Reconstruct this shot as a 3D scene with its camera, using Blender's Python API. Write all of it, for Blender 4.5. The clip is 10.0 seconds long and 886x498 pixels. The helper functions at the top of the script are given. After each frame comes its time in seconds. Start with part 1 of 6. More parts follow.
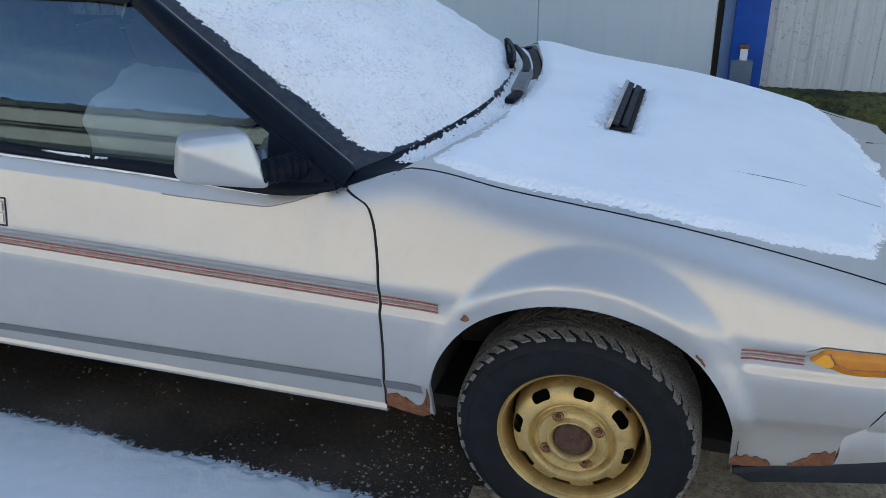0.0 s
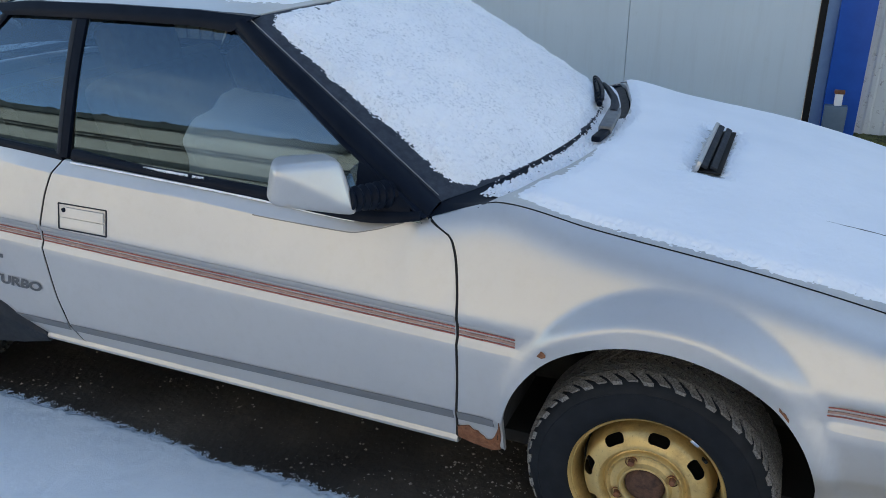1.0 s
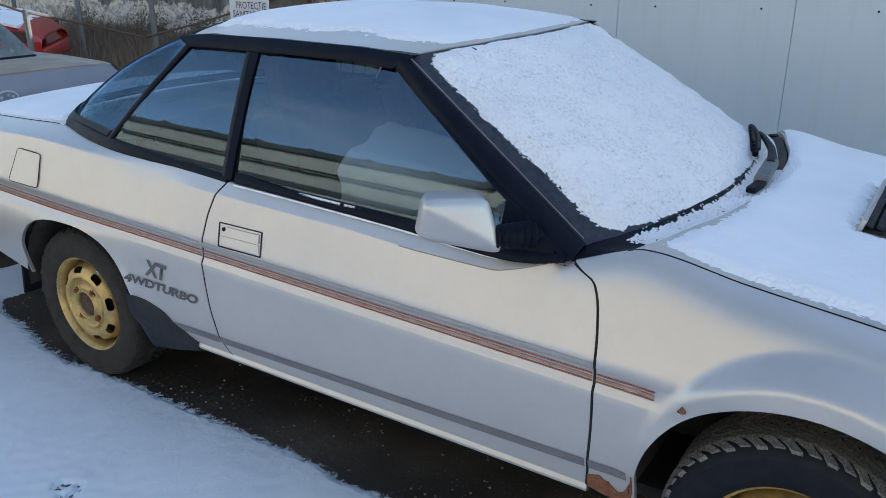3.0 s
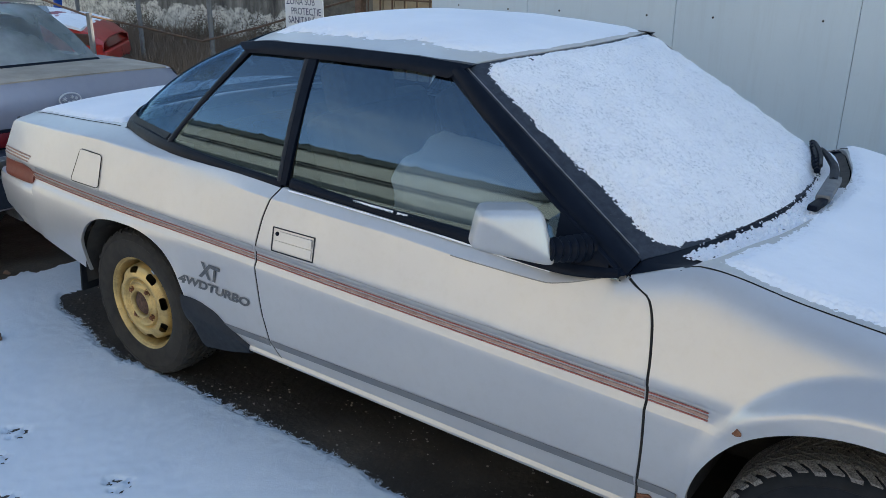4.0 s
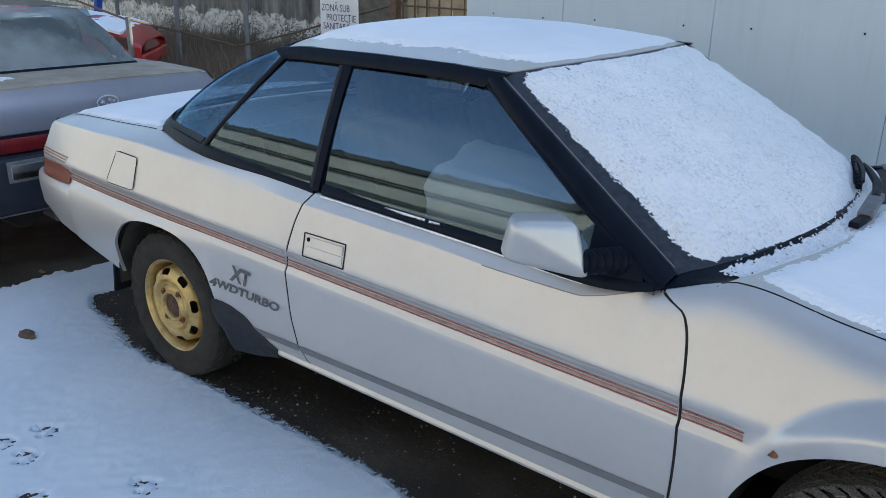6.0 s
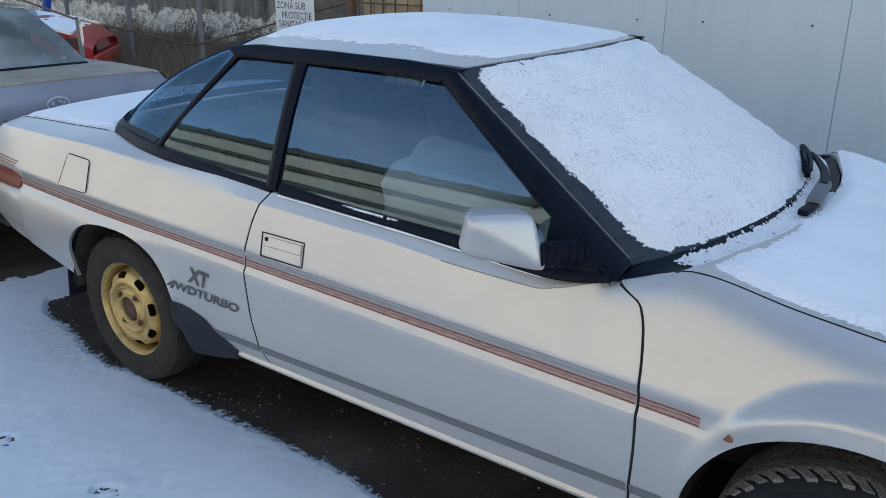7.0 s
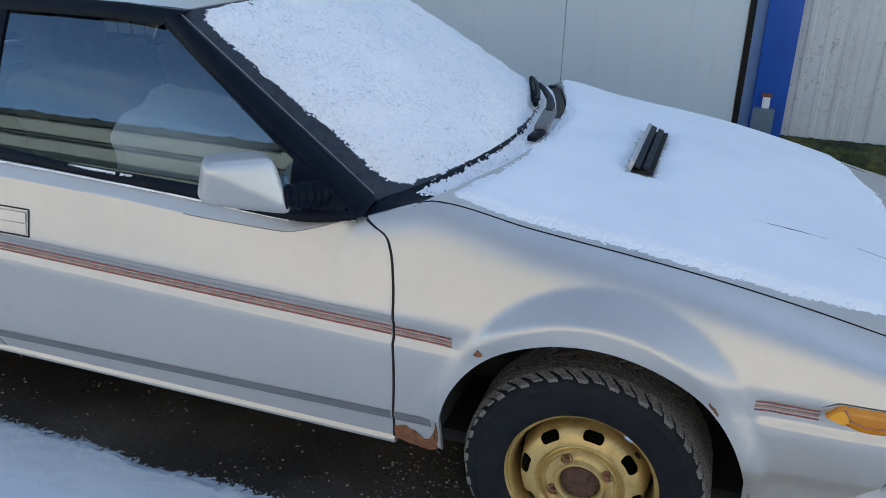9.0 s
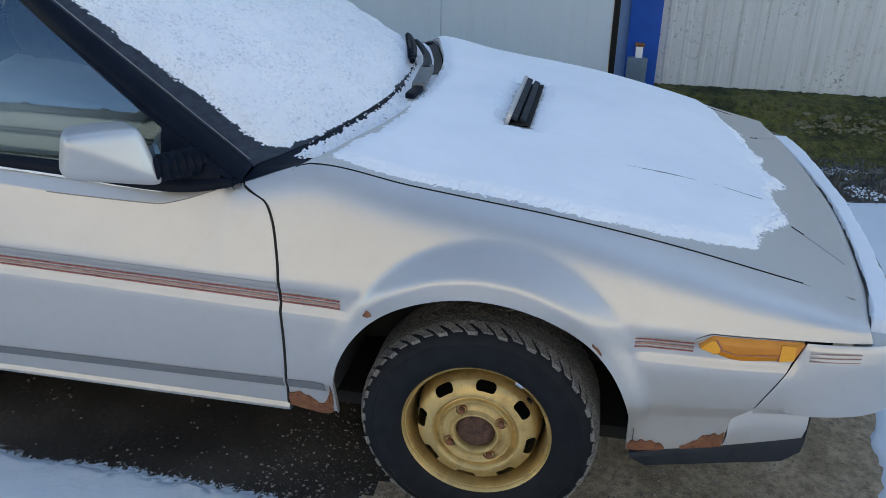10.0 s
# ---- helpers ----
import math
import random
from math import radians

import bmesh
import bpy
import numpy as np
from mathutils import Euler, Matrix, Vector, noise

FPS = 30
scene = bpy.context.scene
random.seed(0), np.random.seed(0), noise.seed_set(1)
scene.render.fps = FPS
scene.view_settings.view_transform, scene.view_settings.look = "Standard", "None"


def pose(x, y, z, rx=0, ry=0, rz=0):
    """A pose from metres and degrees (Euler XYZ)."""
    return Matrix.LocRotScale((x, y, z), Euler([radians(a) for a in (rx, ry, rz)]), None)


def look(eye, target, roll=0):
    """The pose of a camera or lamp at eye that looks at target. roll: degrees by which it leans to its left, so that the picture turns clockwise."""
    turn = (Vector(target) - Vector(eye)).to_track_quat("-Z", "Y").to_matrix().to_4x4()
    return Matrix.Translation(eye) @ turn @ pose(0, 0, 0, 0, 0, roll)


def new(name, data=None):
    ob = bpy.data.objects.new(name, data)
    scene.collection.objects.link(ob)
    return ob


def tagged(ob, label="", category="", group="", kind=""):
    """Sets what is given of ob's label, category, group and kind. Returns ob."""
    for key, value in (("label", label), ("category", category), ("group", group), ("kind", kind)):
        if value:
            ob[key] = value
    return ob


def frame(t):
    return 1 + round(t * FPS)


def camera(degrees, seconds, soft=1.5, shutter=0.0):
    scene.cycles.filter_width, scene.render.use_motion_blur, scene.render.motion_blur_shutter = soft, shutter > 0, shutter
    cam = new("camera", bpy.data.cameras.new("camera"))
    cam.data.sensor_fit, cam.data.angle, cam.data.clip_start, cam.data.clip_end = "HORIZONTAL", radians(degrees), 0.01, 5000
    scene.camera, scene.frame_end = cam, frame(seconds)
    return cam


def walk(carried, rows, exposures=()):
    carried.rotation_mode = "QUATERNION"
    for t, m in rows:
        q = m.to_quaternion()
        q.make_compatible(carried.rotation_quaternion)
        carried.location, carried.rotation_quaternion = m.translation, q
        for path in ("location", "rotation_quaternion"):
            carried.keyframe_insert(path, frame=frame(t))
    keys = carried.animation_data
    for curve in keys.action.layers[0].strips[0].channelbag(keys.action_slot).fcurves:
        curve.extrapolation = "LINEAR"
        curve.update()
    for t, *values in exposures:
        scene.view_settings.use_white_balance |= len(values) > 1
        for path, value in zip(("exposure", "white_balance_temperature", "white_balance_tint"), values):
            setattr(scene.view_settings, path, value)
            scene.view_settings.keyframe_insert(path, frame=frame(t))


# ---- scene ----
cam = camera(56.8, 10.0, soft=0.7)
PATH = [
    (0, (0.195, -1.532, 1.534), (-0.357, 0.192, 0.684), -1.2),
    (0.5, (0.185, -1.538, 1.542), (-0.461, 0.17, 0.728), -0.7),
    (1, (0.178, -1.546, 1.548), (-0.548, 0.145, 0.764), -0.2),
    (1.5, (0.169, -1.552, 1.557), (-0.64, 0.113, 0.802), 0.1),
    (2, (0.166, -1.556, 1.557), (-0.713, 0.086, 0.827), 0.3),
    (2.5, (0.16, -1.56, 1.557), (-0.79, 0.048, 0.841), 0.2),
    (4, (0.129, -1.567, 1.565), (-0.98, -0.053, 0.875), 0.6),
    (4.5, (0.122, -1.566, 1.565), (-1.015, -0.07, 0.88), 0.9),
    (5, (0.116, -1.566, 1.566), (-1.053, -0.093, 0.885), 1.0),
    (6.5, (0.112, -1.554, 1.563), (-1.053, -0.074, 0.89), 1.2),
    (7, (0.125, -1.555, 1.564), (-0.97, -0.026, 0.883), 0.7),
    (7.5, (0.14, -1.553, 1.561), (-0.81, 0.063, 0.864), 1.3),
    (8, (0.154, -1.549, 1.556), (-0.681, 0.12, 0.836), 1.5),
    (8.5, (0.171, -1.54, 1.547), (-0.543, 0.172, 0.799), 1.5),
    (9, (0.184, -1.535, 1.543), (-0.406, 0.208, 0.76), 1.4),
    (9.5, (0.195, -1.532, 1.535), (-0.27, 0.232, 0.717), 1.2),
    (10, (0.211, -1.527, 1.535), (-0.124, 0.246, 0.673), 1.0),
]
walk(cam, [(t, look(eye, target, roll)) for t, eye, target, roll in PATH], [(0.0, 1.34, 7500, 10), (10.0, 1.34, 7500, 10)])

# ---- world, sun ----
SUN_ELEV, SUN_AZ = 24.0, 38.0          # degrees; the sun stands behind the panel wall
world = bpy.data.worlds.new("sky")
scene.world = world
world.use_nodes = True
wn, wl = world.node_tree.nodes, world.node_tree.links
wn.clear()
sky = wn.new("ShaderNodeTexSky")
sky.sky_type, sky.sun_disc = "NISHITA", False
sky.sun_elevation, sky.sun_rotation = radians(SUN_ELEV), radians(SUN_AZ)
sky.air_density, sky.dust_density, sky.ozone_density = 1.0, 0.15, 2.2
back = wn.new("ShaderNodeBackground")
back.inputs["Strength"].default_value = 0.15
wout = wn.new("ShaderNodeOutputWorld")
# thin drifting cloud over the whole sky
wtc, wmap, wno, wrp, wmx = (wn.new("ShaderNode" + k) for k in ("TexCoord", "Mapping", "TexNoise", "ValToRGB", "Mix"))
wmap.inputs["Location"].default_value = (2.7, 0.4, 1.3)
wmap.inputs["Scale"].default_value = (1.0, 1.0, 2.6)
wno.inputs["Scale"].default_value, wno.inputs["Detail"].default_value, wno.inputs["Roughness"].default_value = 2.3, 7, 0.62
wrp.color_ramp.elements[0].position, wrp.color_ramp.elements[1].position = 0.51, 0.70
wrp.color_ramp.elements[1].color = (0.62, 0.62, 0.62, 1)
wmx.data_type = "RGBA"
wmx.inputs[7].default_value = (3.9, 4.5, 5.6, 1)
wl.new(wtc.outputs["Generated"], wmap.inputs[0])
wl.new(wmap.outputs[0], wno.inputs["Vector"])
wl.new(wno.outputs["Fac"], wrp.inputs[0])
# more of it low over the horizon than overhead
wsx, wrz, wmu = (wn.new("ShaderNode" + k) for k in ("SeparateXYZ", "MapRange", "Math"))
wrz.inputs[1].default_value, wrz.inputs[2].default_value, wrz.inputs[3].default_value, wrz.inputs[4].default_value = 0.40, 0.80, 1.0, 0.22
wmu.operation = "MULTIPLY"
wl.new(wtc.outputs["Generated"], wsx.inputs[0])
wl.new(wsx.outputs[2], wrz.inputs[0])
wl.new(wrp.outputs[0], wmu.inputs[0])
wl.new(wrz.outputs[0], wmu.inputs[1])
wl.new(wmu.outputs[0], wmx.inputs[0])
wl.new(sky.outputs[0], wmx.inputs[6])
wl.new(wmx.outputs[2], back.inputs[0])
wl.new(back.outputs[0], wout.inputs[0])
sun = new("sun", bpy.data.lights.new("sun", "SUN"))
sun.data.energy, sun.data.angle, sun.data.color = 4.0, radians(0.6), (1.0, 0.95, 0.88)
sd = Vector((math.sin(radians(SUN_AZ)) * math.cos(radians(SUN_ELEV)), math.cos(radians(SUN_AZ)) * math.cos(radians(SUN_ELEV)), math.sin(radians(SUN_ELEV))))
sun.matrix_world = look((0, 0, 12), Vector((0, 0, 12)) - sd)


# ---- small helpers ----
CX = 0.845                             # the coupe's middle plane


def cur(x, pts):
    """Smooth curve through (x, value) points, monotone between them."""
    if x <= pts[0][0]:
        return pts[0][1]
    if x >= pts[-1][0]:
        return pts[-1][1]
    n = len(pts)
    i = max(k for k in range(n - 1) if pts[k][0] <= x)

    def slope(k):
        if k == 0 or k == n - 1:
            j = 0 if k == 0 else n - 2
            return (pts[j + 1][1] - pts[j][1]) / (pts[j + 1][0] - pts[j][0])
        a = (pts[k][1] - pts[k - 1][1]) / (pts[k][0] - pts[k - 1][0])
        b = (pts[k + 1][1] - pts[k][1]) / (pts[k + 1][0] - pts[k][0])
        return 0 if a * b <= 0 else 2 * a * b / (a + b)
    h = pts[i + 1][0] - pts[i][0]
    t = (x - pts[i][0]) / h
    return ((1 + 2 * t) * (1 - t) ** 2 * pts[i][1] + t * (1 - t) ** 2 * h * slope(i)
            + t * t * (3 - 2 * t) * pts[i + 1][1] + t * t * (t - 1) * h * slope(i + 1))


def lin(x, pts):
    return float(np.interp(x, [p[0] for p in pts], [p[1] for p in pts]))


def smooth(a, b, x):
    t = min(1, max(0, (x - a) / (b - a)))
    return t * t * (3 - 2 * t)


def span(a, b, n):
    return [a + (b - a) * i / (n - 1) for i in range(n)]


def sheet(points, bm=None, close_u=False):
    """A quad sheet from rows of points; adds to bm where it is given."""
    bm = bm or bmesh.new()
    vs = [[bm.verts.new(p) for p in row] for row in points]
    for a, b in zip(vs, vs[1:] + (vs[:1] if close_u else [])):
        for i in range(len(a) - 1):
            bm.faces.new((a[i], a[i + 1], b[i + 1], b[i]))
    return bm


def clean(bm, d=0.0002):
    bmesh.ops.remove_doubles(bm, verts=bm.verts, dist=d)
    bmesh.ops.dissolve_degenerate(bm, edges=bm.edges, dist=0.0001)
    return bm


def skirt(bm, v):
    """Turns the open border inward by v, so that the sheet has an edge."""
    border = [e for e in bm.edges if len(e.link_faces) == 1]
    made = bmesh.ops.extrude_edge_only(bm, edges=border)["geom"]
    for g in made:
        if isinstance(g, bmesh.types.BMVert):
            g.co += Vector(v(g.co) if callable(v) else v)
    return bm


def thick(bm, d):
    bmesh.ops.solidify(bm, geom=bm.faces[:], thickness=d)
    return bm


def mirrored(bm):
    """A copy on the other flank of the coupe."""
    m = bm.copy()
    for v in m.verts:
        v.co.y = 2 * CX - v.co.y
    bmesh.ops.reverse_faces(m, faces=m.faces)
    return m


def box(size, at=(0, 0, 0), rot=(0, 0, 0), bevel=0.0, seg=2, bm=None):
    b = bmesh.new()
    bmesh.ops.create_cube(b, size=1)
    bmesh.ops.scale(b, vec=size, verts=b.verts)
    if bevel:
        bmesh.ops.bevel(b, geom=b.edges, offset=bevel, segments=seg, affect="EDGES", profile=0.6)
    bmesh.ops.transform(b, matrix=pose(*at, *rot), verts=b.verts)
    if bm is None:
        return b
    me = bpy.data.meshes.new("tmp")
    b.to_mesh(me)
    bm.from_mesh(me)
    bpy.data.meshes.remove(me)
    b.free()
    return bm


def tube(points, r, sides=8, bm=None):
    """A round bar along points."""
    bm = bm or bmesh.new()
    P = [Vector(p) for p in points]
    rows = []
    for i, p in enumerate(P):
        d = (P[min(i + 1, len(P) - 1)] - P[max(i - 1, 0)]).normalized()
        a = d.orthogonal().normalized() if i == 0 else (a - d * a.dot(d)).normalized()
        b = d.cross(a)
        rr = r(i / (len(P) - 1)) if callable(r) else r
        rows.append([bm.verts.new(p + (a * math.cos(2 * math.pi * k / sides) + b * math.sin(2 * math.pi * k / sides)) * rr) for k in range(sides)])
    for u, v in zip(rows, rows[1:]):
        for k in range(sides):
            bm.faces.new((u[k], u[(k + 1) % sides], v[(k + 1) % sides], v[k]))
    bm.faces.new(rows[0][::-1])
    bm.faces.new(rows[-1])
    return bm


def lathe(profile, n=64, bm=None, a0=0.0, a1=2 * math.pi):
    """Turns (radius, y) points round the y axis."""
    full = abs(a1 - a0 - 2 * math.pi) < 1e-6
    rows = []
    for k in range(n if full else n + 1):
        a = a0 + (a1 - a0) * k / n
        rows.append([(r * math.cos(a), y, r * math.sin(a)) for r, y in profile])
    return sheet(rows, bm, close_u=full)


def part(name, bm, material, parent=None, label="", flat=False, at=None, out=None):
    """Links a bmesh as one mesh object, under a thing or a part. out: a point inside, from which faces look away."""
    bmesh.ops.recalc_face_normals(bm, faces=bm.faces)
    me = bpy.data.meshes.new(name)
    bm.to_mesh(me)
    bm.free()
    me.materials.append(material)
    if not flat:
        me.polygons.foreach_set("use_smooth", [True] * len(me.polygons))
        me.set_sharp_from_angle(angle=radians(32))
    ob = new(name, me)
    if at is not None:
        ob.matrix_world = at
    if parent is not None:
        ob.parent = parent
        ob.matrix_parent_inverse = base_of(parent).inverted()
    return tagged(ob, label) if label else ob


def base_of(ob):
    m = ob.matrix_basis.copy()
    if ob.parent is not None:
        m = base_of(ob.parent) @ ob.matrix_parent_inverse @ m
    return m


def thing(name, at, label, category, group="", kind=""):
    ob = new(name)
    ob.matrix_basis = at
    ob.empty_display_size = 0.1
    return tagged(ob, label, category, group, kind)


def single(name, bm, material, label, category, group="", kind="", flat=False):
    return tagged(part(name, bm, material, flat=flat), label, category, group, kind)


def nz(x, y, z=0.0, s=1.0):
    return noise.noise(Vector((x * s, y * s, z * s)))


# ---- materials ----
class Mat:
    """A node material with short names for what is used often."""

    def __init__(self, name, colour=(0.5, 0.5, 0.5), rough=0.5, metal=0.0, **more):
        self.m = bpy.data.materials.new(name)
        self.m.use_nodes = True
        self.n, self.l = self.m.node_tree.nodes, self.m.node_tree.links
        self.b = self.n["Principled BSDF"]
        self.b.inputs["Base Color"].default_value = (*colour, 1)
        self.b.inputs["Roughness"].default_value = rough
        self.b.inputs["Metallic"].default_value = metal
        for k, v in more.items():
            self.b.inputs[k.replace("_", " ")].default_value = v
        self.co = self.n.new("ShaderNodeNewGeometry").outputs["Position"]

    def noise(self, scale, detail=4, rough=0.55, stretch=None):
        t = self.n.new("ShaderNodeTexNoise")
        t.inputs["Scale"].default_value, t.inputs["Detail"].default_value, t.inputs["Roughness"].default_value = scale, detail, rough
        if stretch:
            mp = self.n.new("ShaderNodeMapping")
            mp.inputs["Scale"].default_value = stretch
            self.l.new(self.co, mp.inputs[0])
            self.l.new(mp.outputs[0], t.inputs["Vector"])
        else:
            self.l.new(self.co, t.inputs["Vector"])
        return t.outputs["Fac"]

    def cells(self, scale, feature="F1", rnd=1.0):
        t = self.n.new("ShaderNodeTexVoronoi")
        t.feature = feature
        t.inputs["Scale"].default_value, t.inputs["Randomness"].default_value = scale, rnd
        self.l.new(self.co, t.inputs["Vector"])
        return t.outputs["Distance"]

    def ramp(self, fac, *stops):
        r = self.n.new("ShaderNodeValToRGB")
        e = r.color_ramp.elements
        while len(e) < len(stops):
            e.new(0.5)
        for k, (p, c) in zip(e, stops):
            k.position = p
            k.color = (*c, 1) if isinstance(c, tuple) else (c, c, c, 1)
        self.l.new(fac, r.inputs[0])
        return r.outputs[0]

    def mix(self, fac, a, b, mode="MIX"):
        m = self.n.new("ShaderNodeMix")
        m.data_type, m.blend_type = "RGBA", mode
        for k, v in ((0, fac), (6, a), (7, b)):
            if isinstance(v, (int, float)):
                m.inputs[k].default_value = v if k == 0 else (v, v, v, 1)
            elif isinstance(v, tuple):
                m.inputs[k].default_value = (*v, 1)
            else:
                self.l.new(v, m.inputs[k])
        return m.outputs[2]

    def set(self, **sockets):
        for k, v in sockets.items():
            self.l.new(v, self.b.inputs[k.replace("_", " ")])
        return self

    def bump(self, height, strength=0.3, distance=0.01):
        b = self.n.new("ShaderNodeBump")
        b.inputs["Strength"].default_value, b.inputs["Distance"].default_value = strength, distance
        self.l.new(height, b.inputs["Height"])
        self.l.new(b.outputs[0], self.b.inputs["Normal"])
        return self


def silver_paint():
    m = Mat("silver_paint", (0.6, 0.59, 0.58), 0.3, 0.6, Coat_Weight=0.22, Coat_Roughness=0.06)
    big = m.noise(1.7, 5)
    dirt = m.noise(30, 7, 0.72)
    m.set(Base_Color=m.mix(m.ramp(dirt, (0.48, 0.0), (0.85, 0.25)), m.mix(m.ramp(big, (0.35, 0.0), (0.65, 1.0)), (0.495, 0.492, 0.488), (0.545, 0.54, 0.532)), (0.40, 0.38, 0.34)),
          Roughness=m.ramp(m.noise(7, 6, 0.7), (0.3, 0.37), (0.75, 0.46)),
          Coat_Roughness=m.ramp(m.noise(11, 6, 0.7), (0.3, 0.05), (0.75, 0.12)))
    return m.bump(m.noise(4.5, 3, 0.5, (1.0, 1.0, 1.7)), 0.022, 0.02).m


def snow_mat(name, grain, strength, pits=0.0, tone=1.0):
    m = Mat(name, (0.86, 0.88, 0.91), 0.8, 0.0)
    f1, f2 = m.noise(grain, 6, 0.68), m.noise(grain * 4.1, 5, 0.75)
    c = m.ramp(m.noise(2.7, 6), (0.3, (0.80 * tone, 0.825 * tone ** 0.85, 0.86 * tone ** 0.7)), (0.7, (0.90 * tone, 0.91 * tone ** 0.85, 0.93 * tone ** 0.7)))
    # yard snow: the blue and dimness of open shade are put into the colour
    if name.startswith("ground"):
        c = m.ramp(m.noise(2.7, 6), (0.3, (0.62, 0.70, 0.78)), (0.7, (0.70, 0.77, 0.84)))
    if pits:
        speck = m.ramp(m.noise(105, 5, 0.75), (0.38, 1.0), (0.48, 0.0))
        field = m.ramp(m.noise(16, 5, 0.65, (1.0, 0.6, 1.0)), (0.40, 0.10), (0.58, 1.0))
        k = m.mix(1.0, speck, field, "MULTIPLY")
        c = m.mix(m.mix(1.0, k, pits, "MULTIPLY"), c, (0.22, 0.26, 0.32))
    m.set(Base_Color=c)
    return m.bump(m.mix(0.45, f1, f2), strength, 0.02).m


def plain(name, a, b, scale, rough, metal=0.0, bump=0.1, dist=0.003, r2=None, **more):
    m = Mat(name, a, rough, metal, **more)
    f = m.noise(scale, 6, 0.65)
    m.set(Base_Color=m.ramp(f, (0.3, a), (0.7, b)))
    if r2 is not None:
        m.set(Roughness=m.ramp(m.noise(scale * 2.3, 5, 0.7), (0.3, rough), (0.72, r2)))
    return m.bump(m.noise(scale * 5, 4, 0.6), bump, dist).m


def asphalt_mat():
    m = Mat("wet_asphalt", (0.03, 0.03, 0.03), 0.7)
    big, fine = m.noise(1.6, 6, 0.6), m.noise(90, 5, 0.7)
    pebble = m.cells(42)
    c = m.mix(m.ramp(fine, (0.35, 0.0), (0.75, 1.0)), m.ramp(big, (0.36, (0.014, 0.011, 0.0085)), (0.52, (0.031, 0.0245, 0.019)), (0.66, (0.10, 0.082, 0.064))), (0.045, 0.038, 0.032))
    c = m.mix(m.ramp(pebble, (0.05, 0.35), (0.11, 0.0)), c, (0.25, 0.23, 0.2))
    m.set(Base_Color=c, Roughness=m.ramp(big, (0.4, 0.45), (0.6, 0.9)))
    return m.bump(m.mix(0.5, fine, pebble), 0.5, 0.006).m


def concrete_mat():
    m = Mat("worn_concrete", (0.2, 0.19, 0.17), 0.9)
    c = m.ramp(m.noise(3, 7, 0.65), (0.3, (0.29, 0.225, 0.145)), (0.52, (0.58, 0.46, 0.32)), (0.7, (0.70, 0.58, 0.43)))
    c = m.mix(m.ramp(m.noise(42, 7, 0.8), (0.34, 0.8), (0.58, 0.0)), c, (0.07, 0.06, 0.045))
    c = m.mix(m.ramp(m.noise(150, 5, 0.8), (0.52, 0.0), (0.70, 0.7)), c, (0.52, 0.46, 0.35))
    c = m.mix(m.ramp(m.cells(48), (0.05, 0.8), (0.10, 0.0)), c, (0.5, 0.48, 0.43))
    m.set(Base_Color=c)
    return m.bump(m.noise(90, 7, 0.8), 1.0, 0.012).m


def glass_mat(name, tint, rough=0.0, ior=1.95, gloss_tint=(0.52, 0.79, 1.0)):
    m = bpy.data.materials.new(name)
    m.use_nodes = True
    n, l = m.node_tree.nodes, m.node_tree.links
    n.clear()
    out = n.new("ShaderNodeOutputMaterial")
    mixn, lw, pw, fr = n.new("ShaderNodeMixShader"), n.new("ShaderNodeLayerWeight"), n.new("ShaderNodeMath"), n.new("ShaderNodeMath")
    f0 = ((ior - 1) / (ior + 1)) ** 2
    lw.inputs["Blend"].default_value = 0.5
    pw.operation, fr.operation = "POWER", "MULTIPLY_ADD"
    pw.inputs[1].default_value, fr.inputs[1].default_value, fr.inputs[2].default_value = 5.0, 1 - f0, f0
    l.new(lw.outputs["Facing"], pw.inputs[0])
    l.new(pw.outputs[0], fr.inputs[0])
    tr, gl = n.new("ShaderNodeBsdfTransparent"), n.new("ShaderNodeBsdfGlossy")
    tr.inputs[0].default_value = (*tint, 1)
    gl.inputs["Roughness"].default_value = rough
    # tinted gloss: hue and dimness of the reflected sky put into the pane's colour
    gl.inputs[0].default_value = (*gloss_tint, 1)
    for a, b in ((fr.outputs[0], mixn.inputs[0]), (tr.outputs[0], mixn.inputs[1]), (gl.outputs[0], mixn.inputs[2]), (mixn.outputs[0], out.inputs[0])):
        l.new(a, b)
    return m


def gold_mat():
    m = Mat("gold_wheel_paint", (0.42, 0.285, 0.10), 0.35, 0.5)
    c = m.ramp(m.noise(22, 6, 0.65), (0.3, (0.50, 0.35, 0.135)), (0.7, (0.60, 0.435, 0.185)))
    c = m.mix(m.ramp(m.noise(13, 7, 0.75), (0.46, 0.0), (0.70, 0.6)), c, (0.15, 0.10, 0.05))
    c = m.mix(m.ramp(m.noise(120, 5, 0.75), (0.60, 0.0), (0.70, 0.7)), c, (0.09, 0.06, 0.035))
    m.set(Base_Color=c, Roughness=m.ramp(m.noise(40, 5, 0.7), (0.3, 0.28), (0.72, 0.55)))
    return m.bump(m.noise(110, 4, 0.6), 0.1, 0.003).m


def rust_mat():
    m = Mat("rust", (0.25, 0.1, 0.04), 0.9)
    m.set(Base_Color=m.ramp(m.noise(60, 7, 0.7), (0.25, (0.07, 0.025, 0.014)), (0.5, (0.19, 0.075, 0.036)), (0.75, (0.28, 0.13, 0.07))))
    return m.bump(m.noise(150, 5, 0.7), 0.7, 0.004).m


